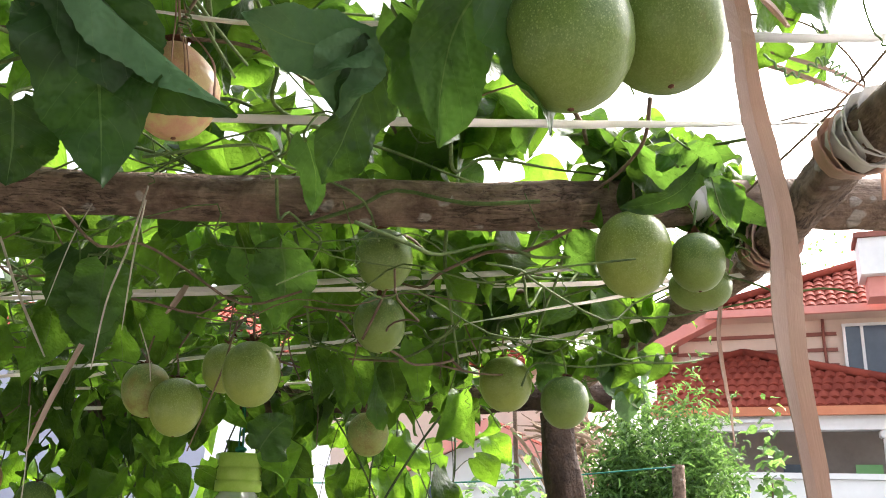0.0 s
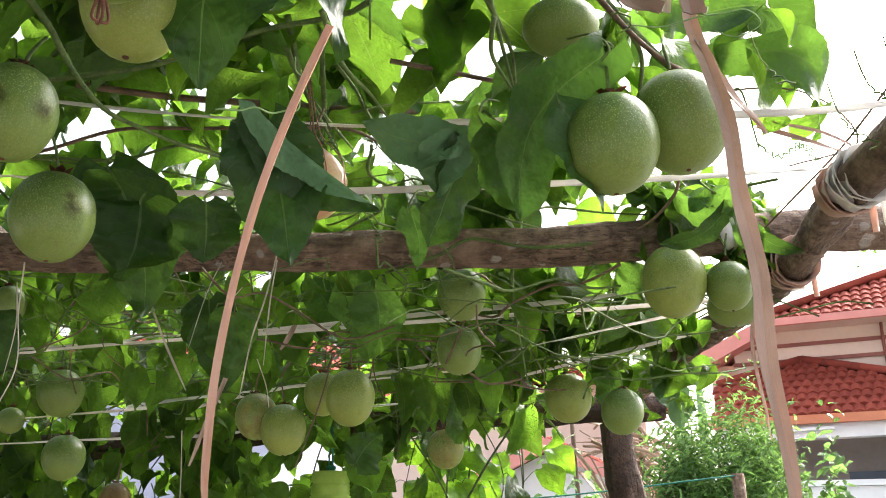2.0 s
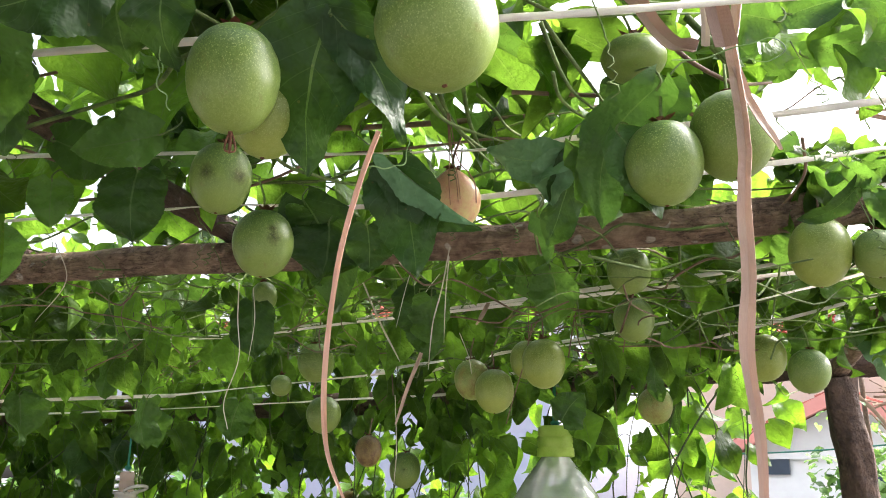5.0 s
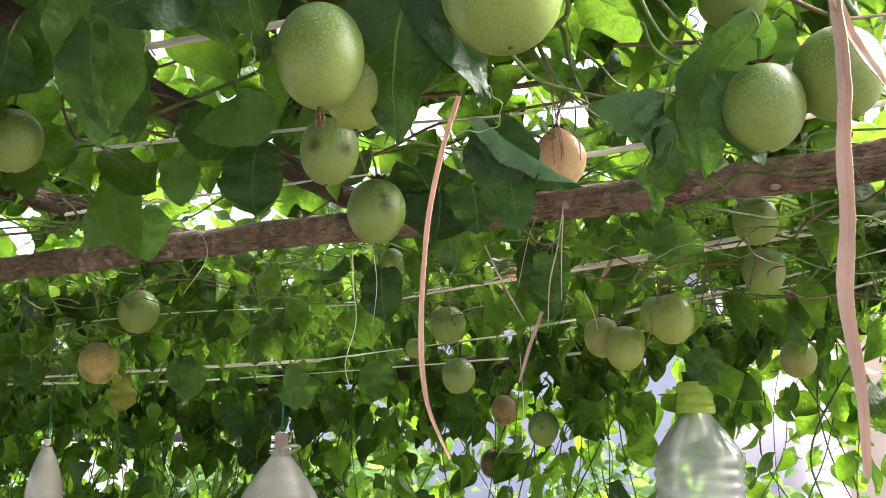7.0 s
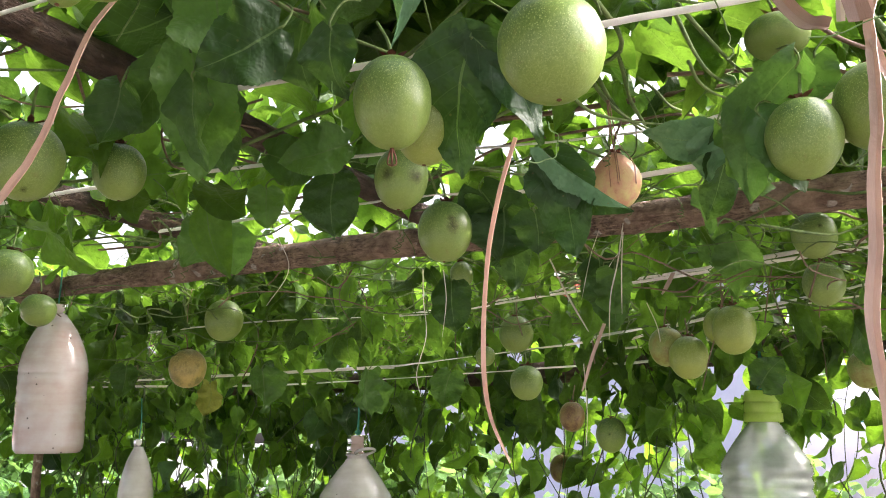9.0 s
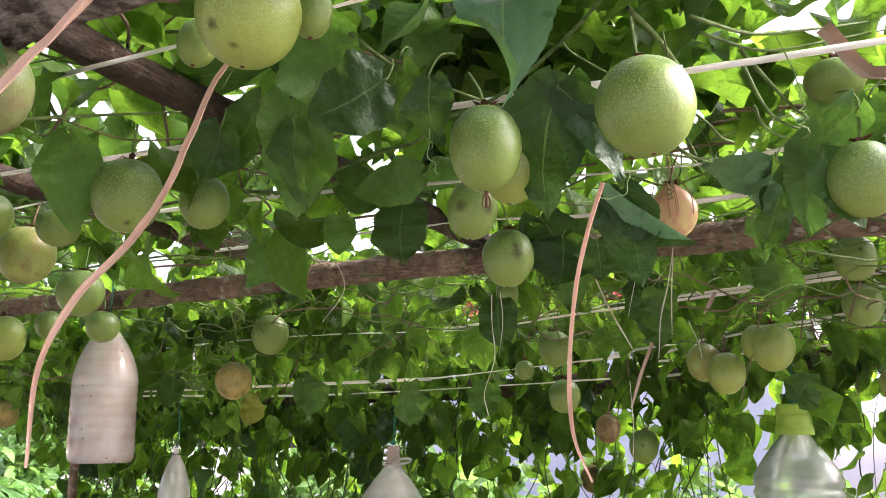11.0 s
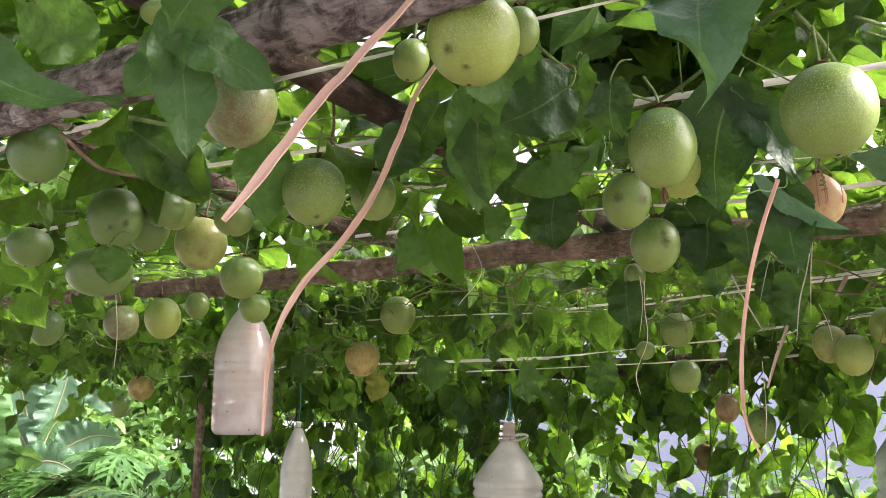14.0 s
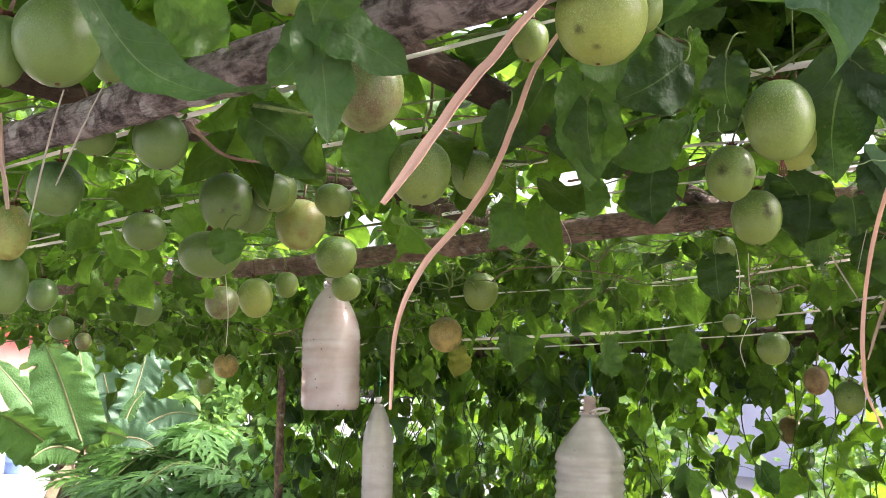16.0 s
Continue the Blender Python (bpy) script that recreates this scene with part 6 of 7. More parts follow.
CONCRETE = plain_material("pale_concrete", (0.24, 0.23, 0.225), (0.33, 0.32, 0.31), 4.0, 0.9)
DRUM_BLUE = plain_material("blue_plastic", (0.10, 0.17, 0.36), (0.15, 0.24, 0.44), 8.0, 0.5)
WALL_PINK = plain_material("pink_paint", (0.62, 0.24, 0.20), (0.70, 0.30, 0.25), 1.5, 0.7)
WALL_WHITE = plain_material("white_render", (0.72, 0.71, 0.69), (0.82, 0.81, 0.79), 1.2, 0.8)
FASCIA = plain_material("orange_fascia", (0.50, 0.17, 0.08), (0.58, 0.22, 0.11), 2.0, 0.6)
BAND = plain_material("brown_band", (0.22, 0.07, 0.05), (0.28, 0.10, 0.07), 4.0, 0.7)
DARK_GLASS = plain_material("dark_glazing", (0.035, 0.05, 0.075), (0.06, 0.08, 0.11), 1.0, 0.15, 0.02, 0.0, 0.6)
GREEN_GLASS = plain_material("green_glazing", (0.20, 0.50, 0.18), (0.28, 0.60, 0.25), 1.0, 0.2, 0.02, 0.0, 0.6)
# Porch back wall: the porch's shade is put into this grey.
INNER = plain_material("shaded_wall", (0.22, 0.19, 0.17), (0.30, 0.27, 0.24), 1.0, 0.9)


def tile_material():
    n = Nodes("clay_roof_tiles")
    vec = n.coord("Object")
    big, fine = n.noise(vec, 0.8, 4.0), n.noise(vec, 14.0, 4.0)
    cell = n.add("ShaderNodeTexVoronoi", scale=4.2)
    n.link(vec, cell.inputs["Vector"])
    col = n.mix(n.math('ADD', n.math('MULTIPLY', big, 0.5), n.math('MULTIPLY', fine, 0.5)), (0.13, 0.026, 0.018), (0.32, 0.065, 0.04))
    col = n.mix(0.30, col, n.mix(n.math('MULTIPLY', cell.outputs["Color"], 1.0), (0.10, 0.02, 0.015), (0.36, 0.09, 0.055)))
    return n.done(n.surface(col, 0.9, 0.0, n.bump(fine, 0.2, 0.01), 0.15))


TILES = tile_material()


def box(bm, x0, x1, y0, y1, z0, z1):
    bmesh.ops.create_cube(bm, size=1.0, matrix=Matrix.Translation(((x0 + x1) / 2, (y0 + y1) / 2, (z0 + z1) / 2)) @ Matrix.Diagonal((x1 - x0, y1 - y0, z1 - z0, 1)))


def box_part(name, x0, x1, y0, y1, z0, z1, mat, parent, label="", bevel=0.0):
    bm = bmesh.new()
    box(bm, x0, x1, y0, y1, z0, z1)
    if bevel:
        bmesh.ops.bevel(bm, geom=bm.edges[:], offset=bevel, segments=2, affect='EDGES')
    return part(name, bm, mat, parent, label)


def tiled_slope(name, a, b, c, d, parent, label="", cut=-1.0):
    """Curved clay tiles between the eave a-b and the top d-c (equal for a hip), from cut metres along the eave."""
    a, b, c, d = (Vector(p) for p in (a, b, c, d))
    along = (b - a).normalized()
    mid = (c + d) / 2
    rise = (mid - a) - along * (mid - a).dot(along)
    height, up = rise.length, rise.normalized()
    nrm = along.cross(up)
    length = (b - a).length
    d0, c0 = (d - a).dot(along), (c - a).dot(along)
    verts, faces = [], []
    th = 0.25
    rows = int(height / th) + 1
    for r in range(rows):
        lo, hi = r * th, min((r + 1) * th, height)
        fl, fh = lo / height, hi / height
        fm = (fl + fh) / 2
        s0, s1 = d0 * fm, length + (c0 - length) * fm
        cols = max(1, math.ceil((s1 - s0) / 0.17))
        tw = (s1 - s0) / cols
        for k in range(cols):
            s = s0 + k * tw
            if s + tw / 2 < cut:
                continue
            base = len(verts)
            for (h, lift) in ((lo - 0.03, 0.035), (hi, 0.005)):
                for q in range(6):
                    f = q / 5
                    verts.append(a + along * (s + f * tw) + up * h + nrm * (lift + 0.04 * abs(math.sin(f * math.pi))))
            for q in range(6):
                verts.append(verts[base + q] - nrm * 0.05)
            for q in range(5):
                faces.append((base + q, base + q + 1, base + 7 + q, base + 6 + q))
                faces.append((base + 12 + q, base + 13 + q, base + q + 1, base + q))
    n = len(verts)
    if cut > 0:
        a, d = a + along * cut, a + along * cut + up * (height * cut / d0)
    verts += [a - nrm * 0.03, b - nrm * 0.03, c - nrm * 0.03, d - nrm * 0.03]
    faces.append((n, n + 1, n + 2, n + 3) if (c - d).length > 0.01 else (n, n + 1, n + 2))
    return tagged(mesh_object(name, verts, faces, TILES, parent, label, None, False), kind="stuff")


def ridge(points, parent):
    points = [Vector(q) + Vector((0, 0, 0.05)) for q in points]
    tube("ridge_cap", points, 0.075, TILES, parent, "", 8)


def house_pink():
    h = tagged(new("house"), "two-storey cream house with red tiled hip roofs", "house")
    h.matrix_world = Matrix.Translation((1.39, 18.0, 0)) @ Matrix.Rotation(radians(-10), 4, 'Z') @ Matrix.Translation((-1.39, -18.0, 0))
    box_part("wall", 1.37, 12.0, 18.0, 25.0, -0.1, 5.14, WALL_CREAM, h, "cream rendered walls")
    tiled_slope("roof", (1.95, 17.3, 5.16), (13.0, 17.3, 5.16), (9.5, 20.4, 7.15), (7.0, 20.4, 7.15), h, "red clay tile hip roof")
    tiled_slope("roof", (1.95, 25.7, 5.16), (1.95, 17.3, 5.16), (7.0, 20.4, 7.15), (7.0, 20.4, 7.15), h, "red clay tile hip roof")
    ridge([(1.95, 17.3, 5.20), (7.0, 20.4, 7.20)], h)
    ridge([(7.0, 20.4, 7.20), (9.5, 20.4, 7.20)], h)
    box_part("fascia", 1.95, 13.0, 17.24, 17.34, 5.04, 5.17, WALL_PINK, h, "pink painted fascia")
    box_part("soffit", 1.95, 13.0, 17.34, 18.0, 5.06, 5.12, WALL_CREAM, h)
    for z in (4.80, 4.515, 4.24):
        box_part("wall_band", 1.34, 4.12, 17.955, 17.995, z - 0.032, z + 0.032, BAND, h, "brown moulded band")
    tube("drain_pipe", [(3.91, 17.93, 5.1), (3.90, 17.93, 4.7), (3.93, 17.93, 4.0)], 0.028, BAND, h, "dark drain pipe", 8)
    # sloping verge of the lower wing
    bm = bmesh.new()
    pts = [(0.60, 4.62), (1.98, 5.24), (2.12, 5.04), (0.86, 4.44)]
    front = [bm.verts.new((x, 17.5, z)) for x, z in pts]
    back = [bm.verts.new((x, 20.5, z)) for x, z in pts]
    bm.faces.new(front)
    bm.faces.new(back[::-1])
    for k in range(4):
        bm.faces.new((front[k], back[k], back[(k + 1) % 4], front[(k + 1) % 4]))
    part("barge_board", bm, WALL_PINK, h, "sloping pink barge board")
    box_part("wall", 0.9, 1.365, 18.2, 21.0, -0.1, 4.55, WALL_CREAM, h)
    # sliding window
    w = box_part("window", 4.24, 5.60, 17.94, 18.0, 4.02, 4.92, DARK_GLASS, h, "dark sliding window with white frame")
    for x in (4.24, 4.53, 5.56):
        box_part("frame", x - 0.025, x + 0.025, 17.90, 17.938, 4.02, 4.92, WALL_WHITE, w)
    box_part("frame", 4.21, 5.62, 17.90, 17.936, 4.91, 4.96, WALL_WHITE, w)
    box_part("sill", 4.19, 5.65, 17.86, 17.936, 3.96, 4.02, WALL_WHITE, w)
    # raised parapet block
    box_part("parapet", 4.50, 9.0, 16.4, 17.2, 5.47, 6.08, WALL_WHITE, h, "cream parapet block with brown rim")
    box_part("parapet_rim", 4.44, 9.0, 16.34, 17.2, 6.085, 6.17, BAND, h)
    box_part("bracket", 4.60, 9.0, 16.6, 17.2, 5.13, 5.465, WALL_PINK, h, "pink underside of the balcony")
    # tiled porch
    tiled_slope("porch_roof", (-1.2, 16.3, 3.34), (6.2, 16.3, 3.34), (2.52, 18.0, 4.46), (2.52, 18.0, 4.46), h, "red clay tile porch roof", 2.30)
    tiled_slope("porch_roof", (6.2, 16.3, 3.34), (6.2, 19.0, 3.34), (2.52, 18.0, 4.46), (2.52, 18.0, 4.46), h, "red clay tile porch roof")
    ridge([(1.10, 17.36, 4.04), (2.52, 18.0, 4.48)], h)
    ridge([(6.2, 16.3, 3.36), (2.52, 18.0, 4.48)], h)
    box_part("verge_board", 1.02, 1.09, 16.3, 17.4, 3.24, 3.36, WALL_PINK, h, "pink verge board")
    box_part("fascia", 1.10, 6.2, 16.24, 16.32, 3.20, 3.34, FASCIA, h, "orange painted porch fascia")
    box_part("beam", 1.15, 6.0, 16.40, 16.75, 2.98, 3.20, WALL_WHITE, h, "white porch beam")
    box_part("gutter_lamp", 2.30, 2.95, 16.30, 16.38, 3.10, 3.15, WALL_WHITE, h, "white strip lamp under the eave")
    box_part("porch_wall", 1.15, 7.0, 17.90, 17.95, 0.0, 3.3, INNER, h, "shaded grey porch wall")
    box_part("porch_window", 3.05, 3.75, 17.84, 17.895, 2.05, 2.52, DARK_GLASS, h, "dark porch window")
    box_part("porch_window", 4.2, 4.62, 17.84, 17.895, 2.05, 2.52, GREEN_GLASS, h, "bright green glazed porch window")
    for x in (1.30, 4.70):
        box_part("column", x - 0.13, x + 0.13, 16.47, 16.73, 0.0, 2.98, WALL_WHITE, h, "", 0.02)
        box_part("capital", x - 0.18, x + 0.18, 16.42, 16.78, 2.86, 2.978, WALL_WHITE, h, "", 0.02)
    return h


house_pink()


def house_white():
    h = tagged(new("house"), "low white house with red-trimmed tiled gable roof", "house")
    cx, e, w = -1.64, 2.12, 1.30
    box_part("wall", cx - w, cx + w, 14.0, 19.0, -0.1, e, WALL_WHITE, h, "white rendered walls")
    bm = bmesh.new()
    tri = [(cx - w, e), (cx + w, e), (cx, e + 0.60)]
    f = [bm.verts.new((x, 14.0, z)) for x, z in tri]
    b = [bm.verts.new((x, 14.2, z)) for x, z in tri]
    bm.faces.new(f)
    bm.faces.new(b[::-1])
    for k in range(3):
        bm.faces.new((f[k], b[k], b[(k + 1) % 3], f[(k + 1) % 3]))
    part("gable", bm, WALL_WHITE, h)
    for sgn in (-1, 1):
        bm = bmesh.new()
        pts = [(cx, e + 0.78), (cx + sgn * (w + 0.25), e + 0.02), (cx + sgn * (w + 0.25), e - 0.15), (cx, e + 0.58)]
        if sgn < 0:
            pts = pts[::-1]
        f = [bm.verts.new((x, 13.6, z)) for x, z in pts]
        b = [bm.verts.new((x, 13.72, z)) for x, z in pts]
        bm.faces.new(f)
        bm.faces.new(b[::-1])
        for k in range(4):
            bm.faces.new((f[k], b[k], b[(k + 1) % 4], f[(k + 1) % 4]))
        part("barge_board", bm, WALL_PINK, h, "pink-red barge board")
    tiled_slope("roof", (cx + w + 0.3, 13.7, e - 0.02), (cx + w + 0.3, 19.0, e - 0.02), (cx, 19.0, e + 0.76), (cx, 13.7, e + 0.76), h, "weathered red tiles")
    tiled_slope("roof", (cx - w - 0.3, 19.0, e - 0.02), (cx - w - 0.3, 13.7, e - 0.02), (cx, 13.7, e + 0.76), (cx, 19.0, e + 0.76), h, "weathered red tiles")
    box_part("cornice", cx - w - 0.05, cx + w + 0.05, 13.9, 13.995, e - 0.16, e - 0.06, WALL_WHITE, h)
    box_part("window", cx + 0.35, cx + 0.95, 13.93, 13.995, 1.2, 1.8, DARK_GLASS, h, "small dark window")
    box_part("window", cx - 1.1, cx - 0.75, 13.93, 13.995, 1.75, 2.0, DARK_GLASS, h, "small dark window")
    return h


house_white()


def plain_house(x0, x1, y0, y1, eave, mat, label, top, glazed=False):
    h = tagged(new("house"), label, "house")
    box_part("wall", x0, x1, y0, y1, -0.1, eave, mat, h)
    my = (y0 + y1) / 2
    tiled_slope("roof", (x0 - 0.4, y0 - 0.4, eave), (x1 + 0.4, y0 - 0.4, eave), (x1 - 1, my, eave + top), (x0 + 1, my, eave + top), h)
    tiled_slope("roof", (x1 + 0.4, y1 + 0.4, eave), (x0 - 0.4, y1 + 0.4, eave), (x0 + 1, my, eave + top), (x1 - 1, my, eave + top), h)
    tiled_slope("roof", (x1 + 0.4, y0 - 0.4, eave), (x1 + 0.4, y1 + 0.4, eave), (x1 - 1, my, eave + top), (x1 - 1, my, eave + top), h)
    for k in range(4 if glazed else 0):
        x = x0 + (x1 - x0) * (k + 0.5) / 4
        w = box_part("window", x - 0.5, x + 0.5, y0 - 0.06, y0 - 0.004, eave - 1.5, eave - 0.5, DARK_GLASS, h, "dark window")
        box_part("sill", x - 0.6, x + 0.6, y0 - 0.12, y0 - 0.064, eave - 1.58, eave - 1.5, WALL_WHITE, w)
        y = y0 + (y1 - y0) * (k + 0.5) / 4
        w = box_part("window", x1 + 0.004, x1 + 0.06, y - 0.4, y + 0.4, eave - 1.3, eave - 0.35, DARK_GLASS, h, "dark window")
        box_part("sill", x1 + 0.064, x1 + 0.12, y - 0.5, y + 0.5, eave - 1.38, eave - 1.3, WALL_WHITE, w)
    return h


plain_house(-6.0, -0.4, 20.0, 26.0, 4.6, WALL_CREAM, "beige house standing behind the white one", 0.9)
plain_house(-30.0, -23.0, -3.5, 5.7, 2.75, WALL_PINK, "distant red-roofed house across the street", 1.0, True)
plain_house(-24.0, -8.0, 18.0, 27.0, 5.2, WALL_BLUE, "distant pale blue house with a red tiled roof", 1.7)
wall_ob = box_part("boundary_wall", 0.9, 14.0, 12.0, 12.15, -0.1, 2.06, WALL_WHITE, None)
tagged(wall_ob, "white rendered boundary wall beside the street", "wall", kind="structure")
cope = box_part("wall_coping", 0.86, 14.0, 11.95, 12.2, 2.065, 2.13, WALL_WHITE, None)
tagged(cope, "white coping along the boundary wall", "wall", kind="structure")


pave = box_part("pavement", -22.0, -9.0, -8.0, 3.4, -0.08, 0.04, CONCRETE, None, "", 0.02)
tagged(pave, "pale concrete pavement beside the far house", "pavement", kind="structure")
low_wall = box_part("garden_wall", -20.1, -19.9, -8.0, 3.25, 0.03, 0.62, WALL_WHITE, None)
tagged(low_wall, "low white garden wall along the pavement", "wall", kind="structure")
tub = tagged(new("water_drum"), "blue plastic drum standing on the pavement", "drum")
tub.matrix_world = pose(-18.0, 3.12, 0.04)
lathe("body", [(0.001, 0.0), (0.15, 0.0), (0.16, 0.02), (0.165, 0.20), (0.175, 0.21), (0.165, 0.22), (0.165, 0.42), (0.15, 0.46)], DRUM_BLUE, tub)
lathe("lid", [(0.158, 0.45), (0.158, 0.475), (0.14, 0.485), (0.001, 0.485)], DRUM_BLUE, tub, "shallow blue lid")


# ---- dry palm fronds heaped behind the fence ----
HEAP = tagged(new("palm_frond_heap"), "heap of dry brown palm fronds beside the white house", "palm fronds")
for _ in range(46):
    x0, z0 = rng.uniform(-0.75, -0.2), rng.uniform(2.05, 2.75)
    d = Vector((rng.uniform(0.25, 0.6), rng.uniform(-0.2, 0.2), rng.uniform(-0.5, 0.05)))
    o = Vector((x0, 8.9 + rng.uniform(-0.2, 0.3), z0))
    v, f, uv = ribbon_data(spline([o, o + d * 0.5 + Vector((0, 0, rng.uniform(0.02, 0.14))), o + d], 6), rng.uniform(0.015, 0.05), 1.2, 0.004, rng.uniform(0, 3), Vector((0.1, -1.0, 0.2)), 1.0)
    mesh_object("frond", v, f, FROND, HEAP, "", uv)
for x in (-0.72, -0.45, -0.12):
    tube("prop", [(x, 8.95, -0.05), (x + 0.03, 8.95, 1.3), (x, 8.95, 2.6)], (0.03, 0.02), STEM_DRY, HEAP, "", 8, 0.2, 6)

# ---- garden plants ----
def shrub(x, y, top, spread, count, size, label, limbs=7, mat=None, slim=1.0):
    """A bushy shrub: stem, limbs and a ragged crown of small leaves."""
    s = tagged(new("shrub"), label, "shrub")
    crown = LeafMass(LEAF_TINY)
    tube("trunk", [(x, y, -0.05), (x + 0.03, y, top * 0.3), (x - 0.02, y, top * 0.55)], (0.04, 0.025), BARK_RED, s, "", 8, 0.2, 5)
    ends = []
    for k in range(limbs):
        a = 2 * math.pi * k / limbs + rng.uniform(-.4, .4)
        rr = spread * rng.uniform(0.45, 1.0)
        e = Vector((x + math.cos(a) * rr, y + math.sin(a) * rr * 0.7, top * rng.uniform(0.55, 0.98)))
        tube("limb", [(x, y, top * 0.35), (x + math.cos(a) * rr * 0.5, y + math.sin(a) * rr * 0.35, top * 0.55), e], (0.018, 0.005), STEM_DRY, s, "", 6, 0, 5)
        ends.append(e)
    for _ in range(count):
        e = ends[rng.integers(len(ends))]
        p = e + Vector((rng.normal(0, spread * 0.28), rng.normal(0, spread * 0.24), rng.normal(-0.02, top * 0.10)))
        crown.add(p, rand_dir(0.35, 1.0), Vector((rng.normal(0, .5), rng.normal(0, .5), 1)), rng.uniform(0.6, 1.3) * size, slim)
    tagged(crown.done("crown", mat or SHRUB_LEAF, s), kind="stuff")
    return s


shrub(0.42, 6.0, 2.08, 0.30, 13000, 0.058, "fresh green feathery shrub beside the boundary wall", 18, None, 0.30)
shrub(0.97, 6.4, 1.96, 0.15, 900, 0.060, "dark green low shrub by the wall", 7)
shrub(-0.25, 7.2, 1.75, 0.5, 1300, 0.075, "broad-leaved green shrub near the white house", 7)
shrub(-4.6, 4.6, 1.5, 1.0, 1400, 0.13, "leafy green garden shrub beyond the vine", 8)
shrub(-2.4, 5.8, 1.35, 0.9, 1300, 0.12, "low leafy green garden shrub", 8)
shrub(-8.4, 3.1, 1.75, 0.6, 1500, 0.12, "dark green shrub behind the papaya", 8)
shrub(-9.8, 2.5, 1.7, 0.8, 1500, 0.13, "dense dark green hedge plant beyond the bananas", 8)
shrub(-9.2, 4.2, 2.1, 0.9, 1500, 0.15, "tall dark green shrub behind banana plants", 8)
shrub(5.9, 27.0, 9.7, 1.0, 420, 0.14, "wispy distant tree behind the house roof", 9)


def cactus_shoot(x, y, z0, z1, r):
    c = tagged(new("column_cactus"), "pale green upright succulent column", "cactus", "succulent columns")
    tube("stem", [(x, y, z0), (x + 0.01, y, (z0 + z1) / 2), (x, y, z1)], lambda f: r * (1.0 - 0.7 * max(0, f - 0.85) / 0.15), CACTUS, c, "", 9, 0.2, 6)
    return c


cactus_shoot(0.22, 6.3, 0.0, 2.62, 0.03)
cactus_shoot(0.36, 6.4, 0.0, 2.72, 0.028)

stake = pole("fence_stake", [(0.47, 6.0 - 0.7, -0.1), (0.47, 5.3, 0.9), (0.472, 5.3, 1.86)], 0.032, 0.03, BARK_RED, "short brown fence stake with a green line", 10, 0.1, 1.0, "post")
line_ob = tube("fence_line", [(0.47, 5.28, 1.85), (-0.6, 5.27, 1.76), (-2.0, 5.2, 1.74)], 0.004, CORD_GREEN, None, "", 6, 0, 8)
tagged(line_ob, "thin green nylon line tied to the stake", "line")


def banana(x, y, height, leaves, label, stem_look="brown dry-sheathed stem", red=False):
    """A clump of sheathed stems with broad torn leaves; each leaf by its bent midrib, width, turn, fold and ruffle."""
    b = tagged(new("banana_plant"), label, "banana plant", "banana plants")
    for k, (dx, dy) in enumerate(((0, 0), (0.10, 0.04), (-0.08, 0.05), (-0.14, -0.03))):
        tube("stem", [(x + dx, y + dy, -0.05), (x + dx * 0.9, y + dy, height * 0.5), (x + dx * 0.5, y + dy * 0.5, height * (0.86 + 0.06 * k))], (0.055, 0.016),
             STEM_RED if red else STEM_DRY, b, stem_look, 9, 0.3, 8, k)
    for k in range(3):
        a = 0.8 + 2.1 * k
        o = Vector((x - 0.05 + 0.06 * k, y - 0.06 + 0.05 * k, height * 0.9))
        v, f, uv = ribbon_data(spline([o, o + Vector((math.cos(a) * 0.10, math.sin(a) * 0.10, -0.10)), o + Vector((math.cos(a) * 0.17, math.sin(a) * 0.17, -0.55))], 8), 0.13, 0.9, 0.006, a, None, 0.7)
        mesh_object("dry_sheath", v, f, SHEATH, b, "withered olive-brown leaf sheath", uv)
    for rib, wide, turn, fold, mat, ruffle in leaves:
        path = spline([Vector(p) for p in rib], 16)
        n = len(path)
        verts, faces, uvs = [], [], []
        tear = [0.0, 0.0]
        ph = rng.uniform(0, 6)
        blade = range(-6, 7)
        for i, c in enumerate(path):
            f = i / (n - 1)
            x_ = (path[min(n - 1, i + 1)] - path[max(0, i - 1)]).normalized()
            # blade set square to the camera's spot, then turned
            side = Matrix.Rotation(math.radians(turn + 14 * math.sin(f * 3 + ph)), 3, x_) @ x_.cross((CAM_SPOT - c).normalized()).normalized()
            nrm = side.cross(x_)
            w = 0.5 * wide * max(0.04, math.sin(math.pi * min(1.0, 0.04 + f ** 0.8 * 0.96))) ** 0.42
            for e in (0, 1):
                tear[e] = max(0.0, tear[e] - 0.34) if tear[e] else (rng.uniform(0.3, 0.9) if rng.uniform() < 0.05 * ruffle else 0.0)
            for k in blade:
                q = k / 6
                cut = 1.0 - 0.55 * tear[q > 0] * abs(q) ** 1.5
                wave = wide * ruffle * abs(q) ** 2 * (0.060 * math.sin(i * 0.5 + 2.0 * q + ph) + 0.040 * math.sin(i * 1.25 + ph * 2 + 3 * q))
                lift = fold * abs(q) * w * (1.0 - 0.7 * abs(q)) + 0.0012 * math.sin(i * 2.2) * abs(q)
                verts.append(c + side * (q * w * cut) + nrm * (lift + wave) - x_ * (0.12 * w * q * q) - Vector((0, 0, 0.16 * w * q * q)))
                uvs.append((f * 3, 0.5 + q / 2))
        m = len(blade)
        for i in range(n - 1):
            for j in range(m - 1):
                faces.append((i * m + j, i * m + j + m, i * m + j + m + 1, i * m + j + 1))
        leaf = mesh_object("leaf", verts, faces, mat, b, "", uvs)
        tube("midrib", path[::4] + [path[-1]], (0.010, 0.002), MIDRIB, leaf, "pale brownish midrib", 6)
    return b


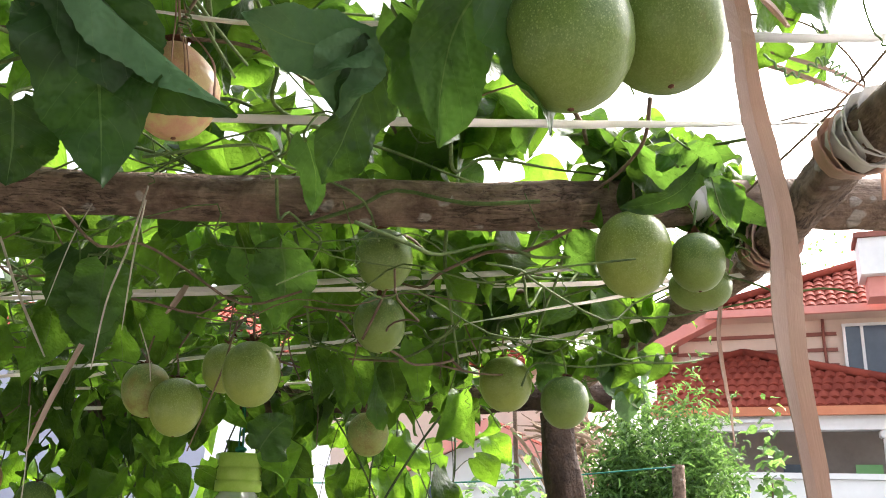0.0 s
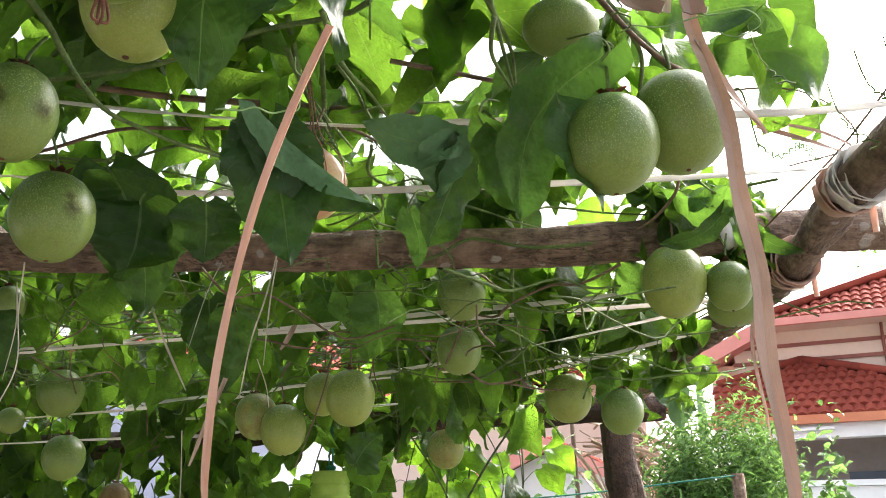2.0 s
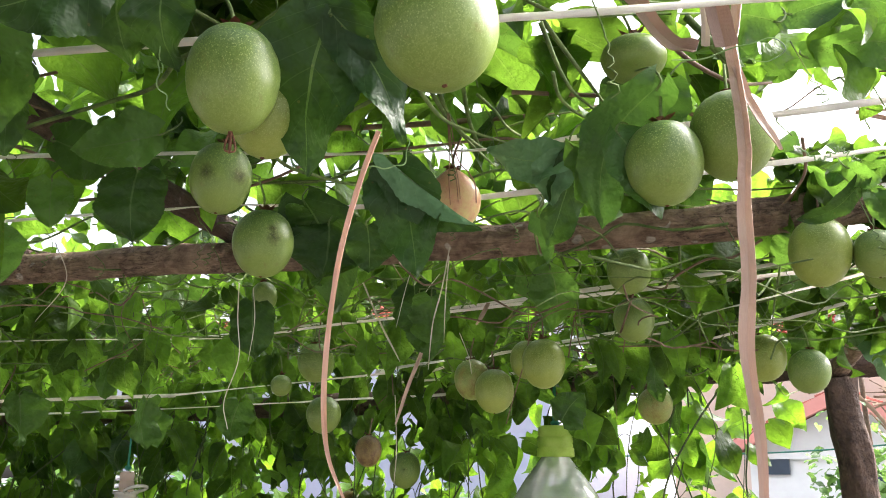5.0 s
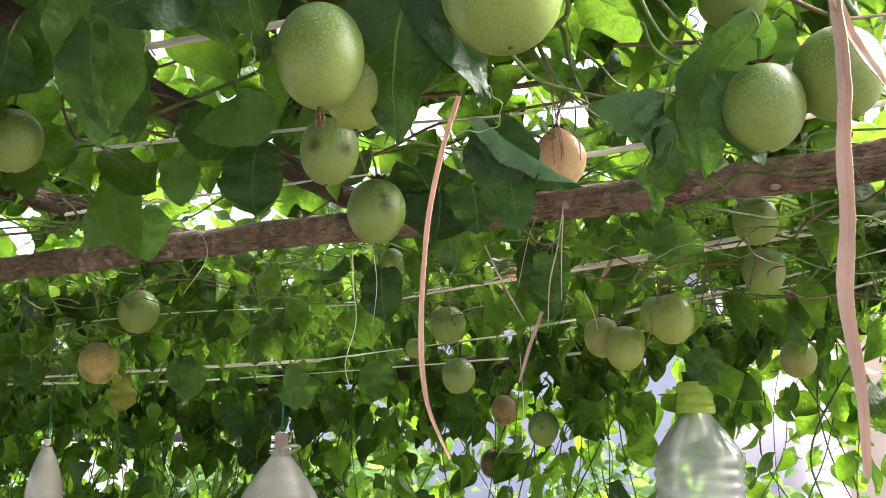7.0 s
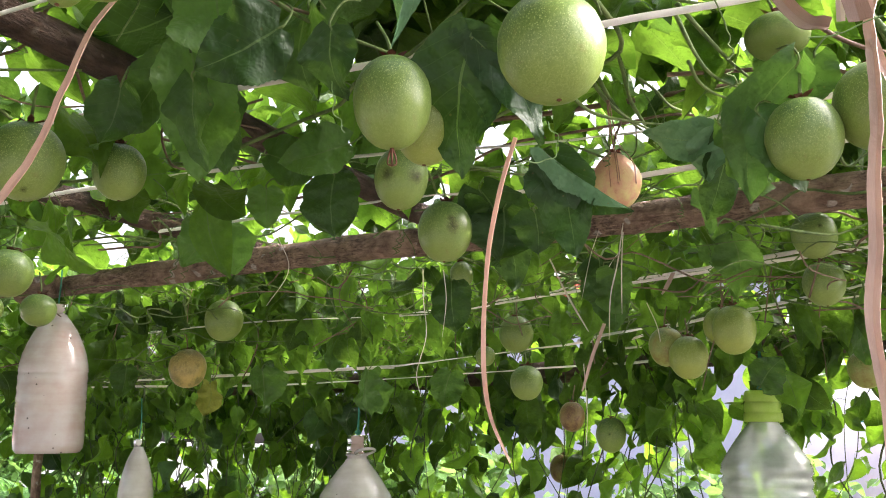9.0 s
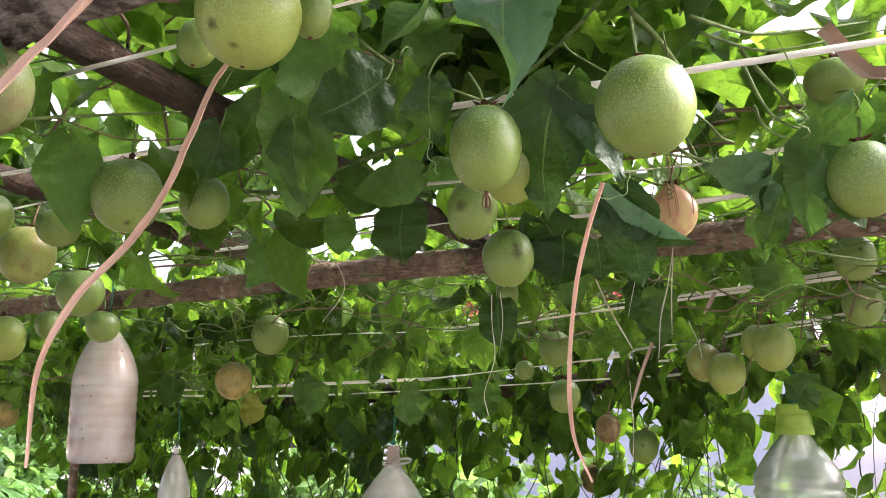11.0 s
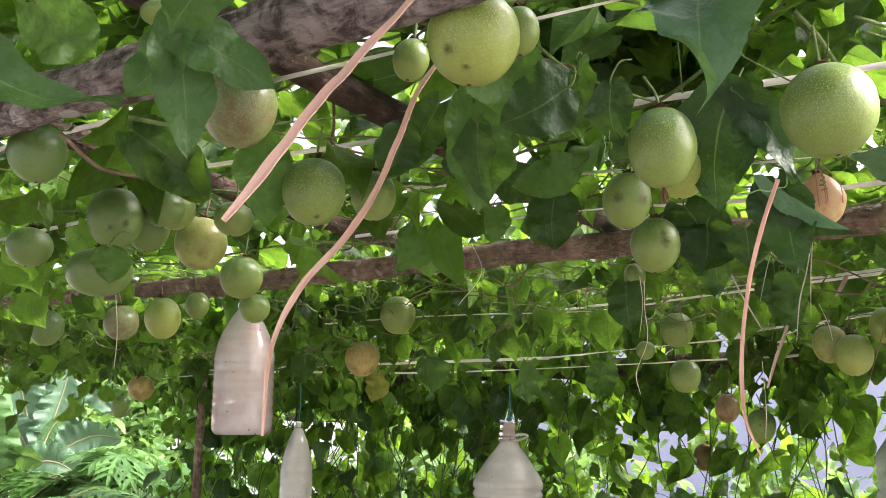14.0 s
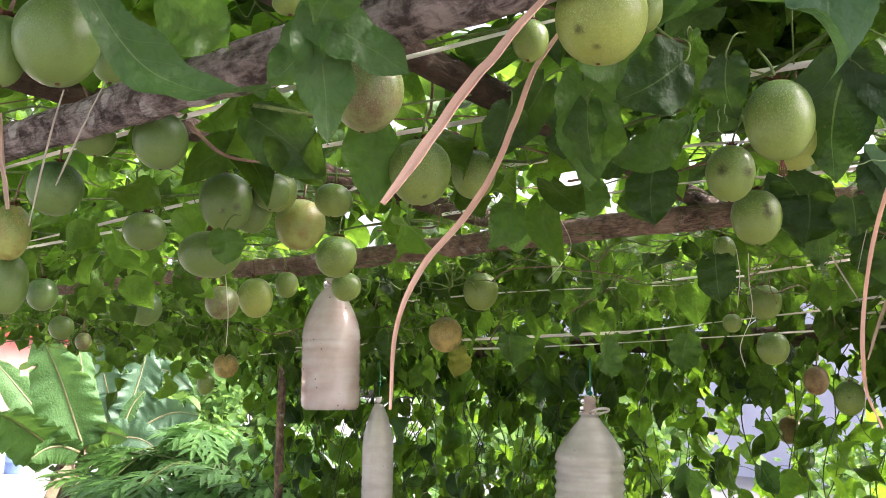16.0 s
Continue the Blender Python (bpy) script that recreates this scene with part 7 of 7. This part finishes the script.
banana(-4.82, 1.34, 1.28, [([(-4.734, 1.390, 1.296), (-4.705, 1.318, 1.461), (-4.674, 1.221, 1.681), (-4.636, 1.109, 1.882)], 0.330, -8, 0.55, BANANA_PALE, 1.0),
    ([(-4.904, 1.314, 1.302), (-4.932, 1.195, 1.453), (-4.952, 1.085, 1.587), (-4.969, 0.953, 1.735)], 0.210, 25, 0.50, BANANA_PALE, 0.5),
    ([(-4.709, 1.257, 1.269), (-4.651, 1.134, 1.360), (-4.588, 1.018, 1.432), (-4.521, 0.909, 1.480)], 0.300, -20, 0.50, BANANA_LEAF, 1.0),
    ([(-4.928, 1.454, 1.347), (-4.938, 1.431, 1.534), (-4.946, 1.386, 1.754), (-4.948, 1.338, 1.926)], 0.150, 40, 0.40, BANANA_PALE, 0.8),
    ([(-4.828, 1.424, 1.275), (-4.758, 1.447, 1.340), (-4.678, 1.500, 1.373), (-4.587, 1.583, 1.348)], 0.160, 20, 0.40, BANANA_LEAF, 0.8),
    ([(-4.735, 1.376, 1.266), (-4.689, 1.278, 1.299), (-4.638, 1.187, 1.289), (-4.580, 1.114, 1.245)], 0.160, -30, 0.50, BANANA_LEAF, 0.8)], "banana plant with broad pale green ruffled leaves")
banana(-6.12, 1.98, 1.32, [([(-5.952, 1.898, 1.318), (-5.943, 1.956, 1.547), (-5.931, 1.996, 1.722), (-5.908, 2.040, 1.978)], 0.300, 10, 0.45, BANANA_BLUE, 1.2),
    ([(-6.253, 1.937, 1.344), (-6.276, 1.862, 1.601), (-6.287, 1.801, 1.799), (-6.291, 1.746, 1.997)], 0.340, -15, 0.40, BANANA_BLUE, 1.4),
    ([(-6.137, 1.978, 1.291), (-6.122, 2.058, 1.607), (-6.081, 2.196, 1.752), (-6.024, 2.385, 1.624)], 0.200, 15, 0.70, BANANA_BLUE, 1.6),
    ([(-5.755, 1.856, 1.308), (-5.754, 1.876, 1.419), (-5.747, 1.911, 1.512), (-5.731, 1.974, 1.599)], 0.100, 0, 0.30, BANANA_PALE, 0.5),
    ([(-5.964, 1.849, 1.317), (-5.983, 1.788, 1.429), (-5.998, 1.730, 1.504), (-6.014, 1.663, 1.559)], 0.260, 0, 0.50, BANANA_BLUE, 1.2),
    ([(-5.843, 1.914, 1.286), (-5.806, 2.064, 1.400), (-5.766, 2.201, 1.460), (-5.717, 2.352, 1.444)], 0.280, 20, 0.40, BANANA_BLUE, 1.2),
    ([(-5.284, 1.670, 1.263), (-5.272, 1.730, 1.314), (-5.241, 1.841, 1.305), (-5.204, 1.956, 1.232)], 0.280, 10, 0.50, BANANA_BLUE, 0.8)], "banana plant with torn blue-green leaves and reddish stems", "reddish-brown stem", True)


def papaya(x, y, height, count):
    """A young papaya: stem and long-stalked palmate leaves whose lobes are cut again."""
    p = tagged(new("papaya_plant"), "young papaya with deeply cut palmate leaves", "papaya plant", "papaya plants")
    tube("stem", [(x, y, -0.05), (x, y + 0.02, height)], (0.035, 0.02), STEM, p, "", 8, 0.1, 6)
    for k in range(count):
        a = k * 2.4 + rng.uniform(-.3, .3)
        reach = rng.uniform(0.22, 0.50)
        d = Vector((math.cos(a), math.sin(a), 0))
        hub = Vector((x, y, height)) + d * reach + Vector((0, 0, rng.uniform(-0.14, 0.16)))
        tilt = Matrix.Rotation(rng.normal(0.25, 0.3), 3, Vector((-d.y, d.x, 0))) @ Matrix.Rotation(rng.normal(0, 0.25), 3, d)
        verts, faces, uvs = [], [], []

        def blade(foot, ang, length, wide, droop):
            """One pointed lobe, folded along its middle."""
            f = Vector((math.cos(ang), math.sin(ang), 0))
            s = Vector((-f.y, f.x, 0))
            base = len(verts)
            for t, w in ((0, 0.35), (0.3, 0.8), (0.55, 1.0), (0.8, 0.6), (1.0, 0.03)):
                c = foot + f * (length * t) - Vector((0, 0, droop * t * t))
                for q in (-1, 0, 1):
                    verts.append(c + s * (q * w * wide) + Vector((0, 0, 0.25 * abs(q) * w * wide)))
                    uvs.append((t, 0.5 + q * 0.5))
            for m in range(4):
                for q in (0, 1):
                    o = base + m * 3 + q
                    faces.append((o, o + 3, o + 4, o + 1))

        for j in range(8):
            ang = a + (j - 3.5) * 0.62 + rng.normal(0, 0.05)
            length = rng.uniform(0.17, 0.25) * (1.12 - 0.08 * abs(j - 3.5))
            blade(Vector((0, 0, 0)), ang, length, 0.019, length * 0.3)
            f = Vector((math.cos(ang), math.sin(ang), 0))
            for where in (0.32, 0.5, 0.68):
                for sgn in (-1, 1):
                    foot = f * (length * where) - Vector((0, 0, length * 0.3 * where * where))
                    blade(foot, ang + sgn * 0.68, length * (0.52 - 0.28 * (where - 0.3)), 0.012, 0.03)
        leaf = mesh_object("leaf", [tilt @ v + hub for v in verts], faces, PAPAYA_LEAF, p, "", uvs)
        tube("leaf_stalk", [Vector((x, y, height - 0.04)), Vector((x, y, height)) + d * reach * 0.5 + Vector((0, 0, 0.06)), hub], (0.007, 0.004), STEM, leaf, "", 6, 0, 4)
    return p


papaya(-3.72, 1.66, 1.28, 14)
papaya(-3.35, 1.66, 1.25, 15)
papaya(-3.55, 1.90, 1.27, 13)
papaya(-3.15, 1.82, 1.14, 14)

grass = LeafMass(LEAF_TINY)
for _ in range(2500):
    x, y = rng.uniform(-9, 0.3), rng.uniform(3.0, 8.5)
    grass.add((x, y, 0.0), Vector((rng.normal(0, .4), rng.normal(0, .4), 1)), Vector((rng.normal(0, 1), -1, 0.2)), rng.uniform(0.08, 0.3))
tagged(grass.done("garden_weeds", SHRUB_LEAF), "rough green weeds and low plants in the garden bed", "weeds", kind="stuff")
